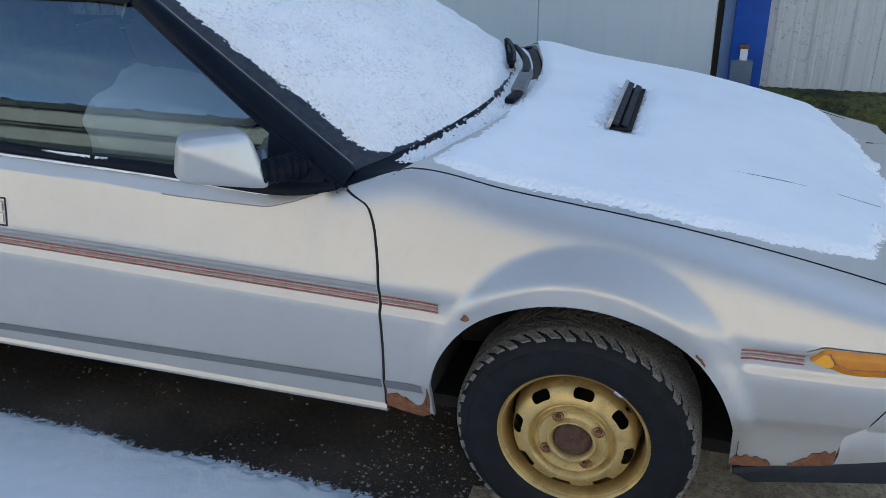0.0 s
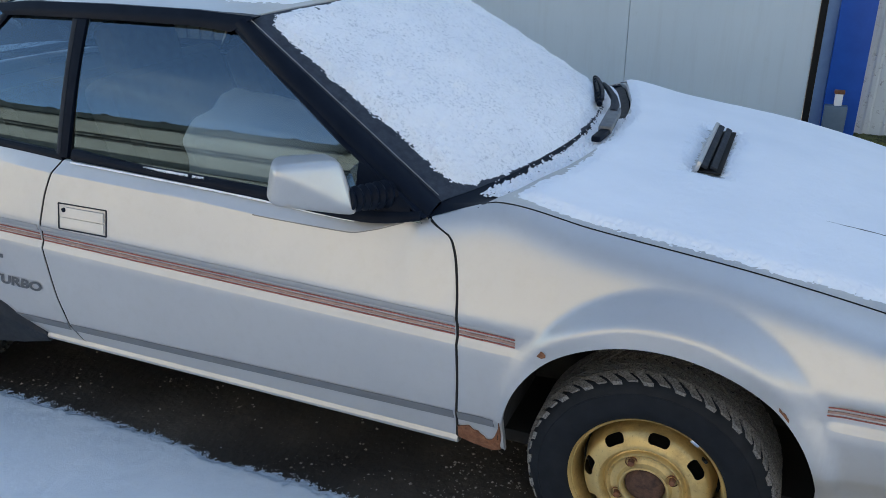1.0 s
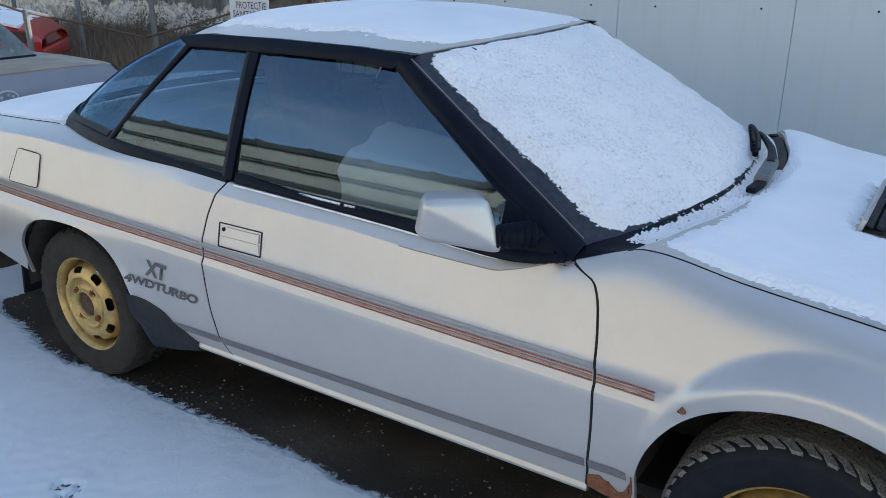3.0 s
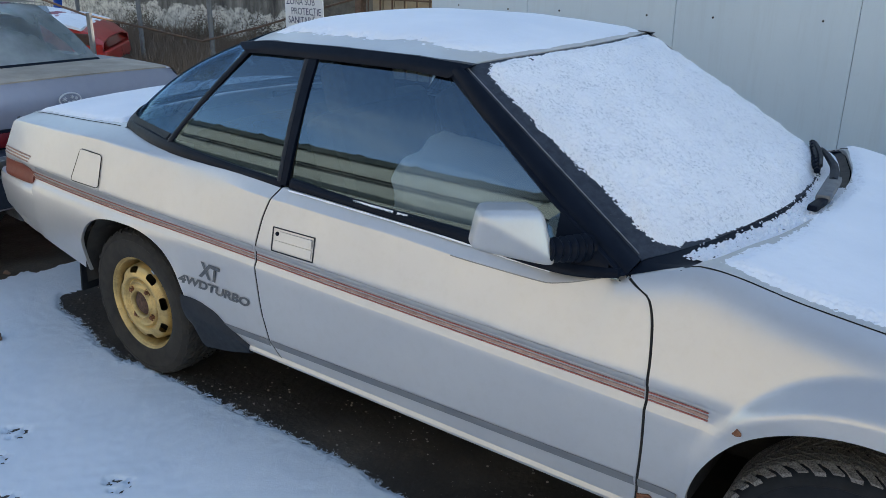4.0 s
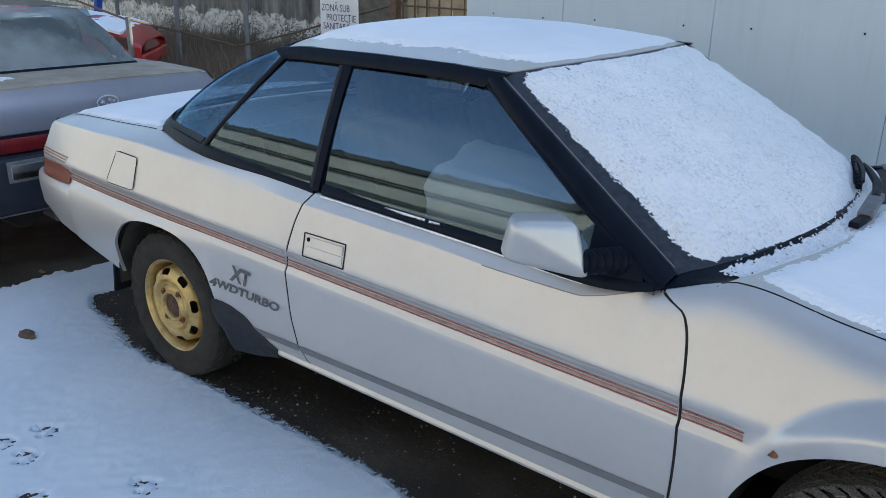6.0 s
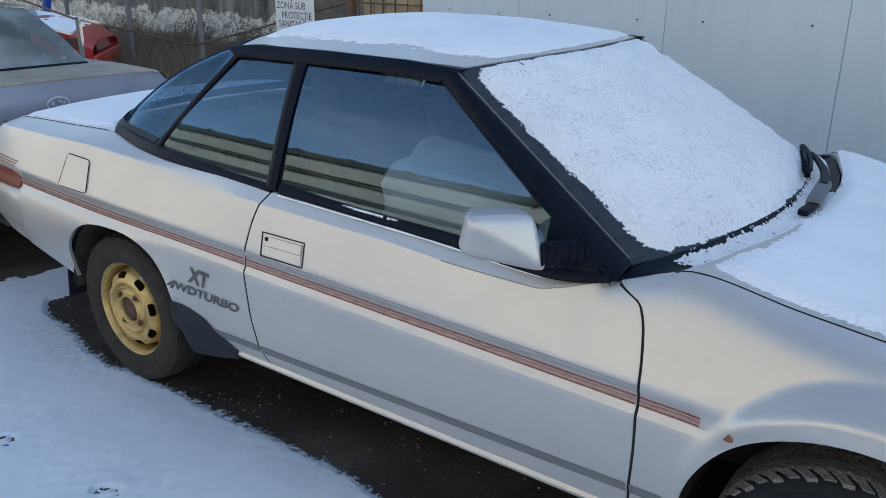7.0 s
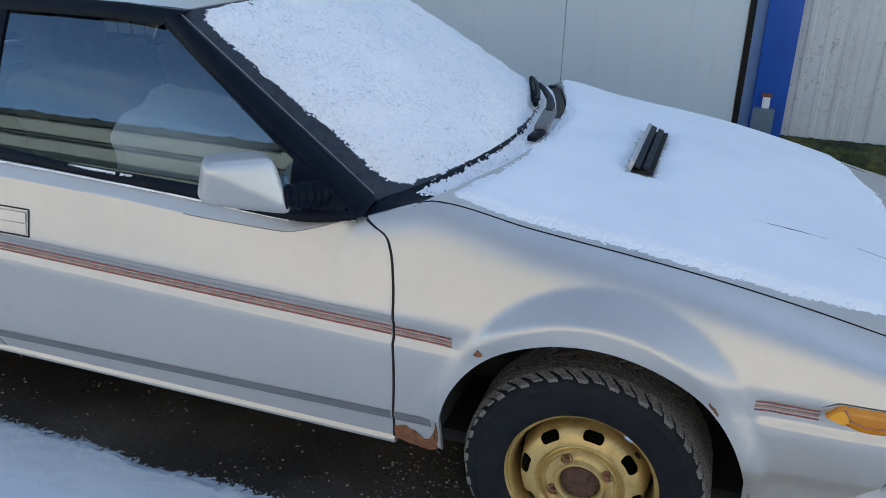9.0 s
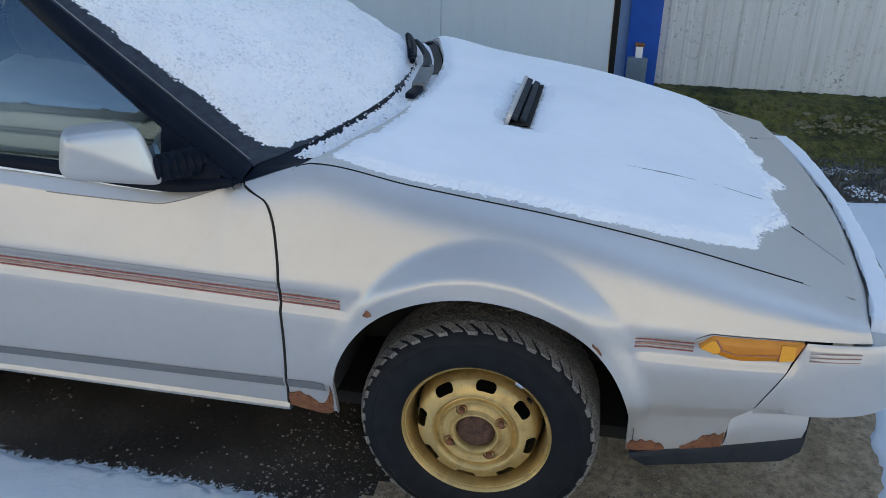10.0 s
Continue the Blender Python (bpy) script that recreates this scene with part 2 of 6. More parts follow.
def wall_mat(name, a, b, streak, mould=0.0):
    m = Mat(name, a, 0.5)
    c = m.ramp(m.noise(1.3, 6, 0.6), (0.3, a), (0.7, b))
    st = m.ramp(m.noise(2.0, 6, 0.7, (9, 9, 0.6)), (0.5, 0.0), (0.8, streak))
    c = m.mix(st, c, (0.22, 0.21, 0.18))
    c = m.mix(m.ramp(m.noise(17, 6, 0.75), (0.62, 0.0), (0.75, streak)), c, (0.25, 0.22, 0.17))
    if mould:
        spots = m.mix(1.0, m.ramp(m.noise(34, 5, 0.8), (0.55, 0.0), (0.66, mould)), m.ramp(m.noise(2.6, 5, 0.7), (0.46, 0.0), (0.62, 1.0)), "MULTIPLY")
        c = m.mix(spots, c, (0.10, 0.10, 0.095))
    m.set(Base_Color=c)
    return m.bump(m.noise(1.1, 3), 0.12, 0.05).m


def peel_mat():
    m = Mat("peeling_plaster", (0.4, 0.38, 0.33), 0.95)
    sep = m.n.new("ShaderNodeSeparateXYZ")
    m.l.new(m.co, sep.inputs[0])
    f, g, st = m.noise(2.2, 8, 0.7), m.noise(9, 8, 0.75), m.noise(1.6, 7, 0.75, (3, 3, 0.5))
    dark = m.ramp(st, (0.35, (0.065, 0.06, 0.054)), (0.55, (0.20, 0.186, 0.165)), (0.75, (0.40, 0.375, 0.33)))
    pale = m.ramp(g, (0.34, (0.11, 0.10, 0.09)), (0.44, (0.42, 0.395, 0.345)), (0.56, (0.74, 0.705, 0.625)), (0.8, (0.83, 0.80, 0.73)))
    edge = m.n.new("ShaderNodeMath")
    edge.operation = "MULTIPLY_ADD"
    m.l.new(f, edge.inputs[0])
    edge.inputs[1].default_value = 0.9
    m.l.new(sep.outputs[2], edge.inputs[2])
    m.set(Base_Color=m.mix(m.ramp(edge.outputs[0], (0.96, 0.0), (1.0, 1.0)), pale, dark))
    return m.bump(g, 0.8, 0.05).m


def moss_mat():
    m = Mat("moss", (0.06, 0.07, 0.03), 0.95)
    f, g, h = m.noise(4, 9, 0.75), m.noise(24, 8, 0.8), m.noise(75, 6, 0.75)
    c = m.ramp(f, (0.34, (0.012, 0.016, 0.005)), (0.45, (0.055, 0.066, 0.012)), (0.55, (0.17, 0.17, 0.036)), (0.66, (0.13, 0.125, 0.05)), (0.78, (0.33, 0.31, 0.18)))
    c = m.mix(m.ramp(g, (0.36, 0.85), (0.54, 0.0)), c, (0.015, 0.015, 0.008))
    c = m.mix(m.ramp(h, (0.58, 0.0), (0.72, 0.55)), c, (0.38, 0.36, 0.24))
    m.set(Base_Color=c)
    return m.bump(m.mix(0.5, g, h), 1.0, 0.05).m


PAINT = silver_paint()
SNOW = snow_mat("ground_snow_shade_blue", 75, 0.3, tone=0.74)
SNOW_CAR = snow_mat("car_snow", 60, 0.2, tone=0.99)
SNOW_GLASS = snow_mat("windscreen_snow", 58, 0.5, 0.46, 1.06)
BLACK = plain("black_trim", (0.003, 0.0058, 0.0122), (0.0066, 0.0105, 0.019), 14, 0.36, bump=0.03, r2=0.5, Specular_IOR_Level=0.085)
RUBBER = plain("tyre_rubber", (0.0055, 0.0075, 0.0105), (0.012, 0.0145, 0.0185), 25, 0.62, bump=0.2, dist=0.002, Specular_IOR_Level=0.18)
TREAD = plain("dusty_tread", (0.018, 0.018, 0.018), (0.28, 0.27, 0.255), 240, 0.85, bump=0.4, dist=0.002)
RUBBER_OLD = plain("dusty_tyre_rubber", (0.009, 0.0085, 0.008), (0.030, 0.027, 0.022), 22, 0.9, bump=0.2, dist=0.002)
DARK = plain("dark_underbody", (0.006, 0.006, 0.006), (0.016, 0.014, 0.012), 12, 0.95)
GREYPLASTIC = plain("dark_grey_plastic", (0.010, 0.014, 0.021), (0.019, 0.024, 0.032), 18, 0.55, r2=0.75, Specular_IOR_Level=0.3)
GOLD = gold_mat()
RUST = rust_mat()
FRIT = plain("dark_frosted_border", (0.016, 0.023, 0.035), (0.045, 0.055, 0.072), 40, 0.45, bump=0.25, dist=0.002, r2=0.6, Specular_IOR_Level=0.2)
LINER = plain("dirty_wheel_well", (0.013, 0.0125, 0.012), (0.045, 0.040, 0.034), 14, 0.95, bump=0.5)
EDGEGREY = plain("pillar_edge", (0.14, 0.15, 0.17), (0.20, 0.21, 0.23), 20, 0.35)
HUBRUST = plain("dark_hub_rust", (0.03, 0.016, 0.011), (0.12, 0.06, 0.04), 70, 0.85, bump=0.6, dist=0.003)
CHROME = plain("chrome", (0.75, 0.75, 0.75), (0.6, 0.6, 0.6), 20, 0.18, 1.0, 0.02)
AMBER = plain("amber_lens", (0.50, 0.17, 0.004), (0.60, 0.22, 0.008), 30, 0.25, bump=0.05, Coat_Weight=0.35)
AMBER_LIGHT = plain("bright_amber", (0.72, 0.30, 0.01), (0.8, 0.36, 0.015), 30, 0.25, bump=0.05, Coat_Weight=0.35)
LAMPRED = plain("red_lens", (0.24, 0.012, 0.016), (0.10, 0.008, 0.012), 7, 0.2, bump=0.03, Coat_Weight=0.4)
LAMPBROWN = plain("faded_lens", (0.22, 0.07, 0.045), (0.28, 0.10, 0.065), 40, 0.25, bump=0.05, Coat_Weight=0.8)
TAILBROWN = plain("faded_brown_lens", (0.17, 0.042, 0.024), (0.22, 0.065, 0.04), 30, 0.38, bump=0.08, Specular_IOR_Level=0.3)
STRIPE_RED = plain("red_tape", (0.22, 0.036, 0.026), (0.36, 0.12, 0.09), 40, 0.5)
STRIPE_GREY = plain("brown_tape", (0.24, 0.12, 0.09), (0.40, 0.26, 0.21), 40, 0.5)
# greys for the flank strips, which carry groove and crease shade as colour
BANDGREY = plain("grey_groove_shade", (0.31, 0.31, 0.315), (0.36, 0.36, 0.36), 12, 0.4, 0.3, 0.02, Coat_Weight=0.3)
BANDDARK = plain("dark_grey_crease_shade", (0.15, 0.155, 0.165), (0.185, 0.19, 0.20), 12, 0.4, 0.3, 0.02, Coat_Weight=0.3)
DECAL = plain("grey_decal", (0.065, 0.07, 0.078), (0.10, 0.105, 0.11), 30, 0.45)
GLASS = glass_mat("side_glass", (0.41, 0.46, 0.48), ior=2.1, gloss_tint=(0.54, 0.79, 1.0))
# far panes tinted near black: the cabin's darkness is put into the glass
GLASS_FAR = glass_mat("darkened_far_glass", (0.02, 0.025, 0.03))
GLASS_REAR = glass_mat("rear_glass", (0.42, 0.50, 0.54), gloss_tint=(0.34, 0.56, 0.80))
GLASS_FRONT = glass_mat("windscreen_glass", (0.7, 0.75, 0.78))
# beige taken far down, so the dim cabin is in the fabric's colour
FABRIC = plain("dimmed_beige_fabric", (0.08, 0.068, 0.05), (0.12, 0.105, 0.078), 35, 0.95)
WHITECLOTH = plain("pale_cover", (0.78, 0.79, 0.78), (0.86, 0.86, 0.85), 12, 0.8)
DASH = plain("dark_dash", (0.02, 0.02, 0.022), (0.035, 0.034, 0.034), 20, 0.7)
ASPHALT = asphalt_mat()
CONCRETE = concrete_mat()
PANEL = wall_mat("white_wall_panel", (0.555, 0.655, 0.725), (0.61, 0.705, 0.77), 0.12)
RIBBED = wall_mat("ribbed_sheet", (0.50, 0.545, 0.56), (0.575, 0.615, 0.625), 0.5, 0.85)
BLUE = plain("blue_paint", (0.003, 0.07, 0.37), (0.005, 0.088, 0.44), 9, 0.4)
GREYBOX = plain("grey_metal", (0.13, 0.16, 0.19), (0.18, 0.21, 0.24), 14, 0.5)
MOSS = moss_mat()
STONE = plain("pale_stone", (0.085, 0.085, 0.045), (0.24, 0.225, 0.135), 40, 0.95, bump=0.6, dist=0.01)
PEEL = peel_mat()
GREYCAR = plain("grey_blue_paint", (0.25, 0.265, 0.33), (0.30, 0.31, 0.37), 5, 0.35, 0.4, 0.02, Coat_Weight=0.8, Coat_Roughness=0.12)
DULL = plain("faded_lid_paint", (0.25, 0.205, 0.155), (0.42, 0.355, 0.28), 5, 0.7, bump=0.1)
REDCAR = plain("red_paint", (0.52, 0.026, 0.018), (0.40, 0.018, 0.015), 6, 0.35, 0.1, 0.02, Coat_Weight=0.6)
LOCKBLUE = plain("blue_grey_metal", (0.075, 0.125, 0.18), (0.10, 0.155, 0.21), 14, 0.5)
STEEL = plain("weathered_steel", (0.13, 0.14, 0.15), (0.22, 0.23, 0.24), 30, 0.6, 0.5)
WIRE = plain("rusty_wire", (0.10, 0.06, 0.04), (0.16, 0.10, 0.07), 30, 0.85)
PAPER = plain("white_board", (0.74, 0.76, 0.78), (0.8, 0.81, 0.82), 5, 0.6)
INK = plain("blue_ink", (0.02, 0.035, 0.09), (0.03, 0.05, 0.12), 40, 0.7)
TWIG = plain("dry_twigs", (0.11, 0.078, 0.055), (0.22, 0.165, 0.12), 30, 0.9)
LEAFY = plain("dark_bush_leaves", (0.08, 0.068, 0.05), (0.17, 0.14, 0.105), 20, 0.8)
WOOD = plain("old_boards", (0.30, 0.24, 0.16), (0.45, 0.38, 0.27), 9, 0.85)
CREAM = plain("cream_facade", (0.33, 0.30, 0.245), (0.50, 0.456, 0.374), 0.55, 0.8)
ROOFDARK = plain("dark_roof_sheet", (0.05, 0.055, 0.05), (0.08, 0.085, 0.075), 1.5, 0.6)

# ---- ground ----
gm = bmesh.new()
bmesh.ops.create_grid(gm, x_segments=8, y_segments=8, size=400)
single("ground", gm, ASPHALT, "dark wet asphalt yard with gravel", "ground", kind="structure")


def snow_edge(x, y):
    """How far inside the snow a place of the yard lies (metres; negative: bare)."""
    n = 0.035 * nz(x, y, 0, 2.1) + 0.018 * nz(x, y, 3, 9) + 0.018 * nz(x, y, 7, 31) + 0.018 * nz(x, y, 5, 75) + 0.010 * nz(x, y, 9, 150)
    near = lin(x, [(-3.5, 0.30), (-3.357, 0.19), (-2.99, 0.095), (-2.85, 0.064), (-2.6, 0.040), (-2.35, 0.064), (-2.03, 0.074), (-1.52, 0.060), (-1.1, 0.058), (-0.82, 0.034), (-0.5, 0.02), (0.0, -0.1), (0.6, -0.5), (1.0, -0.2), (1.3, 0.2)]) - y
    tail = min(x + 3.80 + 0.16 * max(0, 0.3 - y), -3.42 - x, 0.75 - y)
    front = x - 1.09 - 0.15 * (y - 0.6)
    if x < -3.45:
        near = max(min(near, x + 3.84), tail)
    bank = 2.68 + 0.20 * nz(x, y, 0, 1.3) - y
    return min(max(near, front, tail), bank) + n


PAWS = [(-2.449, -0.493, 20), (-2.346, -0.610, 0), (-1.918, -0.450, 10), (-2.122, -0.698, 15), (-2.488, -0.620, 5), (-2.025, -0.705, 12)]


def snow_height(x, y):
    e = snow_edge(x, y)
    h = 0.011 * smooth(-0.004, 0.03, e) + 0.003 * nz(x, y, 1, 5) + 0.0016 * nz(x, y, 2, 24) * smooth(0, 0.05, e)
    if e < -0.004:
        return -0.01
    for px, py, a in PAWS:
        if abs(x - px) < 0.09 and abs(y - py) < 0.09:
            c, s_ = math.cos(radians(a)), math.sin(radians(a))
            u, v = (x - px) * c + (y - py) * s_, -(x - px) * s_ + (y - py) * c
            for qx, qy, r in ((-0.03, 0, 0.03), (0.02, 0.028, 0.018), (0.035, 0.008, 0.018), (0.033, -0.018, 0.018), (0.01, -0.035, 0.016), (-0.012, 0.02, 0.02)):
                d = math.hypot(u - qx, v - qy) + 0.006 * nz(x, y, 4, 60)
                h -= 0.0155 * smooth(r * 0.95, r * 0.45, d) * (0.75 + 0.8 * nz(x, y, 6, 90))
    return max(h, -0.003)


def steps(*pieces):
    out = []
    for a, b, d in pieces:
        n = max(1, round((b - a) / d))
        out += [a + (b - a) * i / n for i in range(n)]
    return out + [pieces[-1][1]]


xs = steps((-9, -4.2, 0.06), (-4.2, -3.2, 0.02), (-3.2, -2.65, 0.008), (-2.65, -1.86, 0.0065), (-1.86, 0.3, 0.0072), (0.3, 1.5, 0.016), (1.5, 4, 0.06))
yr = steps((-3, -0.85, 0.06), (-0.85, -0.38, 0.0065), (-0.38, -0.3, 0.012), (-0.3, -0.02, 0.02), (-0.02, 0.15, 0.005), (0.15, 0.35, 0.010), (0.35, 1.0, 0.03), (1.0, 3.4, 0.05))
hs = [[snow_height(x, y) for y in yr] for x in xs]
verts = [(x, y, hs[i][j]) for i, x in enumerate(xs) for j, y in enumerate(yr)]
faces = []
for i in range(len(xs) - 1):
    for j in range(len(yr) - 1):
        if max(hs[i][j], hs[i + 1][j], hs[i][j + 1], hs[i + 1][j + 1]) > 0:
            a = i * len(yr) + j
            faces.append((a, a + len(yr), a + len(yr) + 1, a + 1))
k = len(verts)
for x0, x1, y0, y1 in ((-60, 60, -60, -3), (4, 60, -3, 3.4), (-60, -9, -3, 3.4)):
    verts += [(x0, y0, 0.014), (x1, y0, 0.014), (x1, y1, 0.014), (x0, y1, 0.014)]
    faces.append((k, k + 1, k + 2, k + 3))
    k += 4
me = bpy.data.meshes.new("snow_cover")
me.from_pydata(verts, [], faces)
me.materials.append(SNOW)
me.polygons.foreach_set("use_smooth", [True] * len(me.polygons))
tagged(new("snow_cover", me), "thin snow on the yard with paw prints, blue shade in its colour", "snow", kind="stuff")

# ---- the silver coupe ----
coupe = thing("car", pose(-1.23, CX, 0), "silver two-door coupe with gold steel wheels under patchy snow", "car")


def stripe_z(x):
    return 0.617 - 0.0253 * x


def crease_z(x):
    return 0.389 + 0.0165 * x + 0.045 * smooth(-0.3, 0.3, x)


PLAN = [(-3.45, 0.11), (-3.40, 0.075), (-3.3, 0.05), (-3.07, 0.026), (-2.7, 0.008), (-2.3, 0.0), (0.25, 0.0), (0.5, 0.013), (0.67, 0.035), (0.79, 0.058), (0.84, 0.075), (0.88, 0.10), (0.91, 0.135), (0.93, 0.17), (0.945, 0.22)]
TOP_Y = [(-3.5, 0.20), (-3.2, 0.17), (-2.88, 0.165), (-2.62, 0.16), (-2.4, 0.12), (-2.24, 0.085), (-1.9, 0.068), (-1.65, 0.062), (-0.72, 0.062), (-0.66, 0.066), (-0.554, 0.083), (-0.46, 0.108),
         (-0.4, 0.118), (-0.18, 0.129), (0.18, 0.138), (0.41, 0.152), (0.69, 0.174), (0.8, 0.184), (0.88, 0.21)]
TOP_Z = [(-3.5, 0.865), (-3.3, 0.895), (-3.2, 0.903), (-2.88, 0.913), (-2.62, 0.922), (-2.4, 0.915), (-2.24, 0.907), (-1.9, 0.896), (-1.65, 0.883), (-1.5, 0.878), (-1.05, 0.860), (-0.72, 0.842), (-0.66, 0.846), (-0.554, 0.868), (-0.46, 0.897),
         (-0.4, 0.913), (-0.18, 0.876), (0.18, 0.825), (0.41, 0.779), (0.69, 0.709), (0.8, 0.682), (0.88, 0.66)]
ARCH_F, ARCH_R = (0.005, 0.360, 0.347), (-2.440, 0.330, 0.322)


FACET = [(-1.95, 0.862), (-1.70, 0.850), (-1.45, 0.842), (-1.17, 0.832), (-0.95, 0.821), (-0.75, 0.816), (-0.69, 0.827), (-0.61, 0.852), (-0.57, 0.864)]


def flank(x, z):
    """Where the coupe's near flank lies across the car, at a place along it and a height."""
    p, zs, zc = cur(x, PLAN), stripe_z(x), crease_z(x)
    g = max(smooth(-0.24, -0.36, x), smooth(0.33, 0.37, x))
    lo = zs + 0.045
    if z > lo:
        yt, zt = cur(x, TOP_Y), cur(x, TOP_Z)
        t = min(1.15, max(0, (z - lo) / max(0.02, zt - lo)))
        w = max(0.0, yt - p - 0.003)
        sh = w - min(0.78 * w, 0.33 * max(0.02, zt - lo))
        y = p + 0.003 + (w - sh) * t ** 1.05 + sh * t ** lin(x, [(-3.0, 6.0), (-1.0, 8.0), (-0.35, 11.0), (0.3, 10.0), (0.7, 6.0)])
        k = smooth(-1.9, -2.4, x)
        if k:
            w2 = min(w, 0.055)
            y += k * (p + 0.003 + w2 * t + (w - w2) * max(0, (t - 0.87) / 0.13) ** 1.5 - y)
        k = smooth(-1.95, -1.76, x) * smooth(-0.572, -0.60, x)
        if k:
            zf = cur(x, FACET)
            yf = yt - 0.82 * max(0.0, zt - zf)
            y += k * (lin(z, [(lo, p + 0.003), (zf - 0.0015, yf), (zf + 0.0015, yf + 0.001), (max(zf + 0.002, zt - 0.004), yt - 0.003), (max(zf + 0.003, zt), yt)]) - y)
    elif z > zs - 0.06:
        d = z - zs
        y = p + lin(d, [(-0.06, 0.004 - 0.004 * g), (-0.0345, 0.0025 - 0.0040 * g), (-0.032, 0.0025 - 0.0032 * g), (-0.017, 0.003 + 0.0045 * g), (-0.014, 0.003 + 0.005 * g), (0.016, 0.003 + 0.005 * g), (0.027, 0.003), (0.045, 0.003)])
    else:
        y = p + cur(z, [(0.28, 0.052), (0.305, 0.040), (0.318, 0.032), (zc - 0.022, 0.024), (zc - 0.012, 0.0215), (zc + 0.012, 0.0125), (zc + 0.02, 0.0105), (max(zs - 0.06, zc + 0.05), 0.004 - 0.004 * g)])
    if abs(x) < 0.5:
        a_ = math.hypot(x - ARCH_F[0], z - ARCH_F[1]) - 0.376
        b_ = 0.352 - math.hypot(x - 0.025, z - 0.445)
        lip = min(1, max(0, (0.020 - a_) / 0.03)) * smooth(0.36, 0.5, z)
        y += (-0.010 - y) * lip if y > -0.010 else 0
        k = (1.0 if a_ <= 0 else max(0, b_) / (max(0, b_) + a_)) * smooth(0.58, 0.70, z)
        y += (-0.031 - y) * k if y > -0.031 else 0
    k = smooth(-1.95, -2.55, x) if x > -3.085 else 0
    if k and z < zs:
        y += k * (p + lin(zs - z, [(0.017, 0.003), (0.045, -0.014), (0.06, -0.0185), (0.08, -0.020), (zs - 0.50, -0.016), (zs - 0.485, -0.012), (zs - 0.42, 0.006), (zs - 0.36, 0.022)]) - y)
    ax, az, ar = ARCH_R
    r = math.hypot(x - ax, z - az)
    y += (-0.008 - y) * smooth(0.37, 0.325, r) * smooth(0.36, 0.5, z) * smooth(0.64, 0.60, z) if y > -0.008 and x > ax else 0
    return y


def rows_at(x):
    """Heights at which the flank is cut, so that edges lie on its creases."""
    zs, zc = stripe_z(x), crease_z(x)
    r = [0.29, 0.305, 0.318, 0.34, 0.37, zc - 0.022, zc - 0.012, zc, zc + 0.012, zc + 0.022, 0.46, 0.49, 0.515, 0.54]
    r += [zs - 0.058, zs - 0.0345, zs - 0.032, zs - 0.0245, zs - 0.017, zs - 0.014, zs, zs + 0.016, zs + 0.021, zs + 0.027, zs + 0.04]
    r += [zs + 0.05 + 0.26 * i / 36 for i in range(37)]
    zt = cur(x, TOP_Z)
    zf = min(zt - 0.002, cur(x, FACET))
    return sorted(r + [zf - 0.0015, zf + 0.0015] + [zt - d for d in (0.032, 0.026, 0.021, 0.016, 0.011, 0.007, 0.003)])


def flank_grid(us, xl, xr, zb, zt, off=0.0, ref=0.6, ends=0.12):
    """Points of the flank between two end curves x(z) and two edge curves z(x)."""
    grid = []
    x_l, x_r = xl(ref), xr(ref)
    for u in us:
        x0 = x_l + (x_r - x_l) * u
        wl_, wr_ = max(0, 1 - u / ends), max(0, 1 - (1 - u) / ends)
        col = []
        for k in range(len(rows_at(0))):
            x = x0
            for _ in range(3):
                z = min(max(rows_at(x)[k], zb(x)), zt(x))
                x = x0 + (xl(z) - x_l) * wl_ + (xr(z) - x_r) * wr_
            col.append((x, flank(x, z) + off, z))
        grid.append(col)
    return grid


def flank_panel(*a_, fold=0.012, **k_):
    bm = clean(sheet(flank_grid(*a_, **k_)))
    return skirt(bm, (0, fold, 0)) if fold else bm


def arch(x, zb0):
    """The lower edge of a panel at x: the sill, or the wheel opening."""
    ax, az, ar = ARCH_F
    d = abs(x - ax)
    if d < ar * 0.99:
        return az + 0.957 * math.sqrt(ar * ar - d * d)
    d = abs(x - ARCH_R[0]) / ARCH_R[2]
    if d < 0.99:
        return ARCH_R[1] + 0.302 * (1 - d ** 2.6) ** (1 / 2.6)
    return zb0


def curve_of(*pts):
    return lambda v: cur(v, pts)


top_z = lambda x: cur(x, TOP_Z)
DOOR_F = curve_of((0.29, -0.466), (0.34, -0.461), (0.517, -0.452), (0.668, -0.454), (0.771, -0.467), (0.833, -0.489), (0.866, -0.551), (0.9, -0.56))
DOOR_R = curve_of((0.29, -1.676), (0.382, -1.713), (0.5, -1.737), (0.633, -1.744), (0.767, -1.722), (0.84, -1.695), (0.893, -1.662), (0.92, -1.65))
G = 0.0035

# door
door = part("door", flank_panel(span(0, 1, 70), lambda z: DOOR_R(z) + G, lambda z: DOOR_F(z) - G, lambda x: 0.318, top_z), PAINT, coupe, "silver door with faded red tape line")
for edge, r_ in ((DOOR_F, 0.0042), (DOOR_R, 0.0034)):
    part("door_seam", tube([(edge(z), flank(edge(z), z) + 0.0036, z) for z in span(0.31, 0.862 if edge is DOOR_F else 0.878, 50)], r_, 6), DARK, door, "dark door joint")
# front fender: from the door to the bumper's slanting joint below, to the nose above the lamp
FEND_B = lambda z: lin(z, [(0.30, 0.564), (0.408, 0.562), (0.428, 0.572), (0.460, 0.606), (0.591, 0.669), (0.645, 0.683)])
fx = [-0.446 + 0.01 * i for i in range(9)]
fx += [ARCH_F[0] - 0.3470, ARCH_F[0] - 0.3434] + [ARCH_F[0] - 0.3434 * math.cos(math.pi * i / 84) for i in range(1, 84)] + [ARCH_F[0] + 0.3434, ARCH_F[0] + 0.3470]
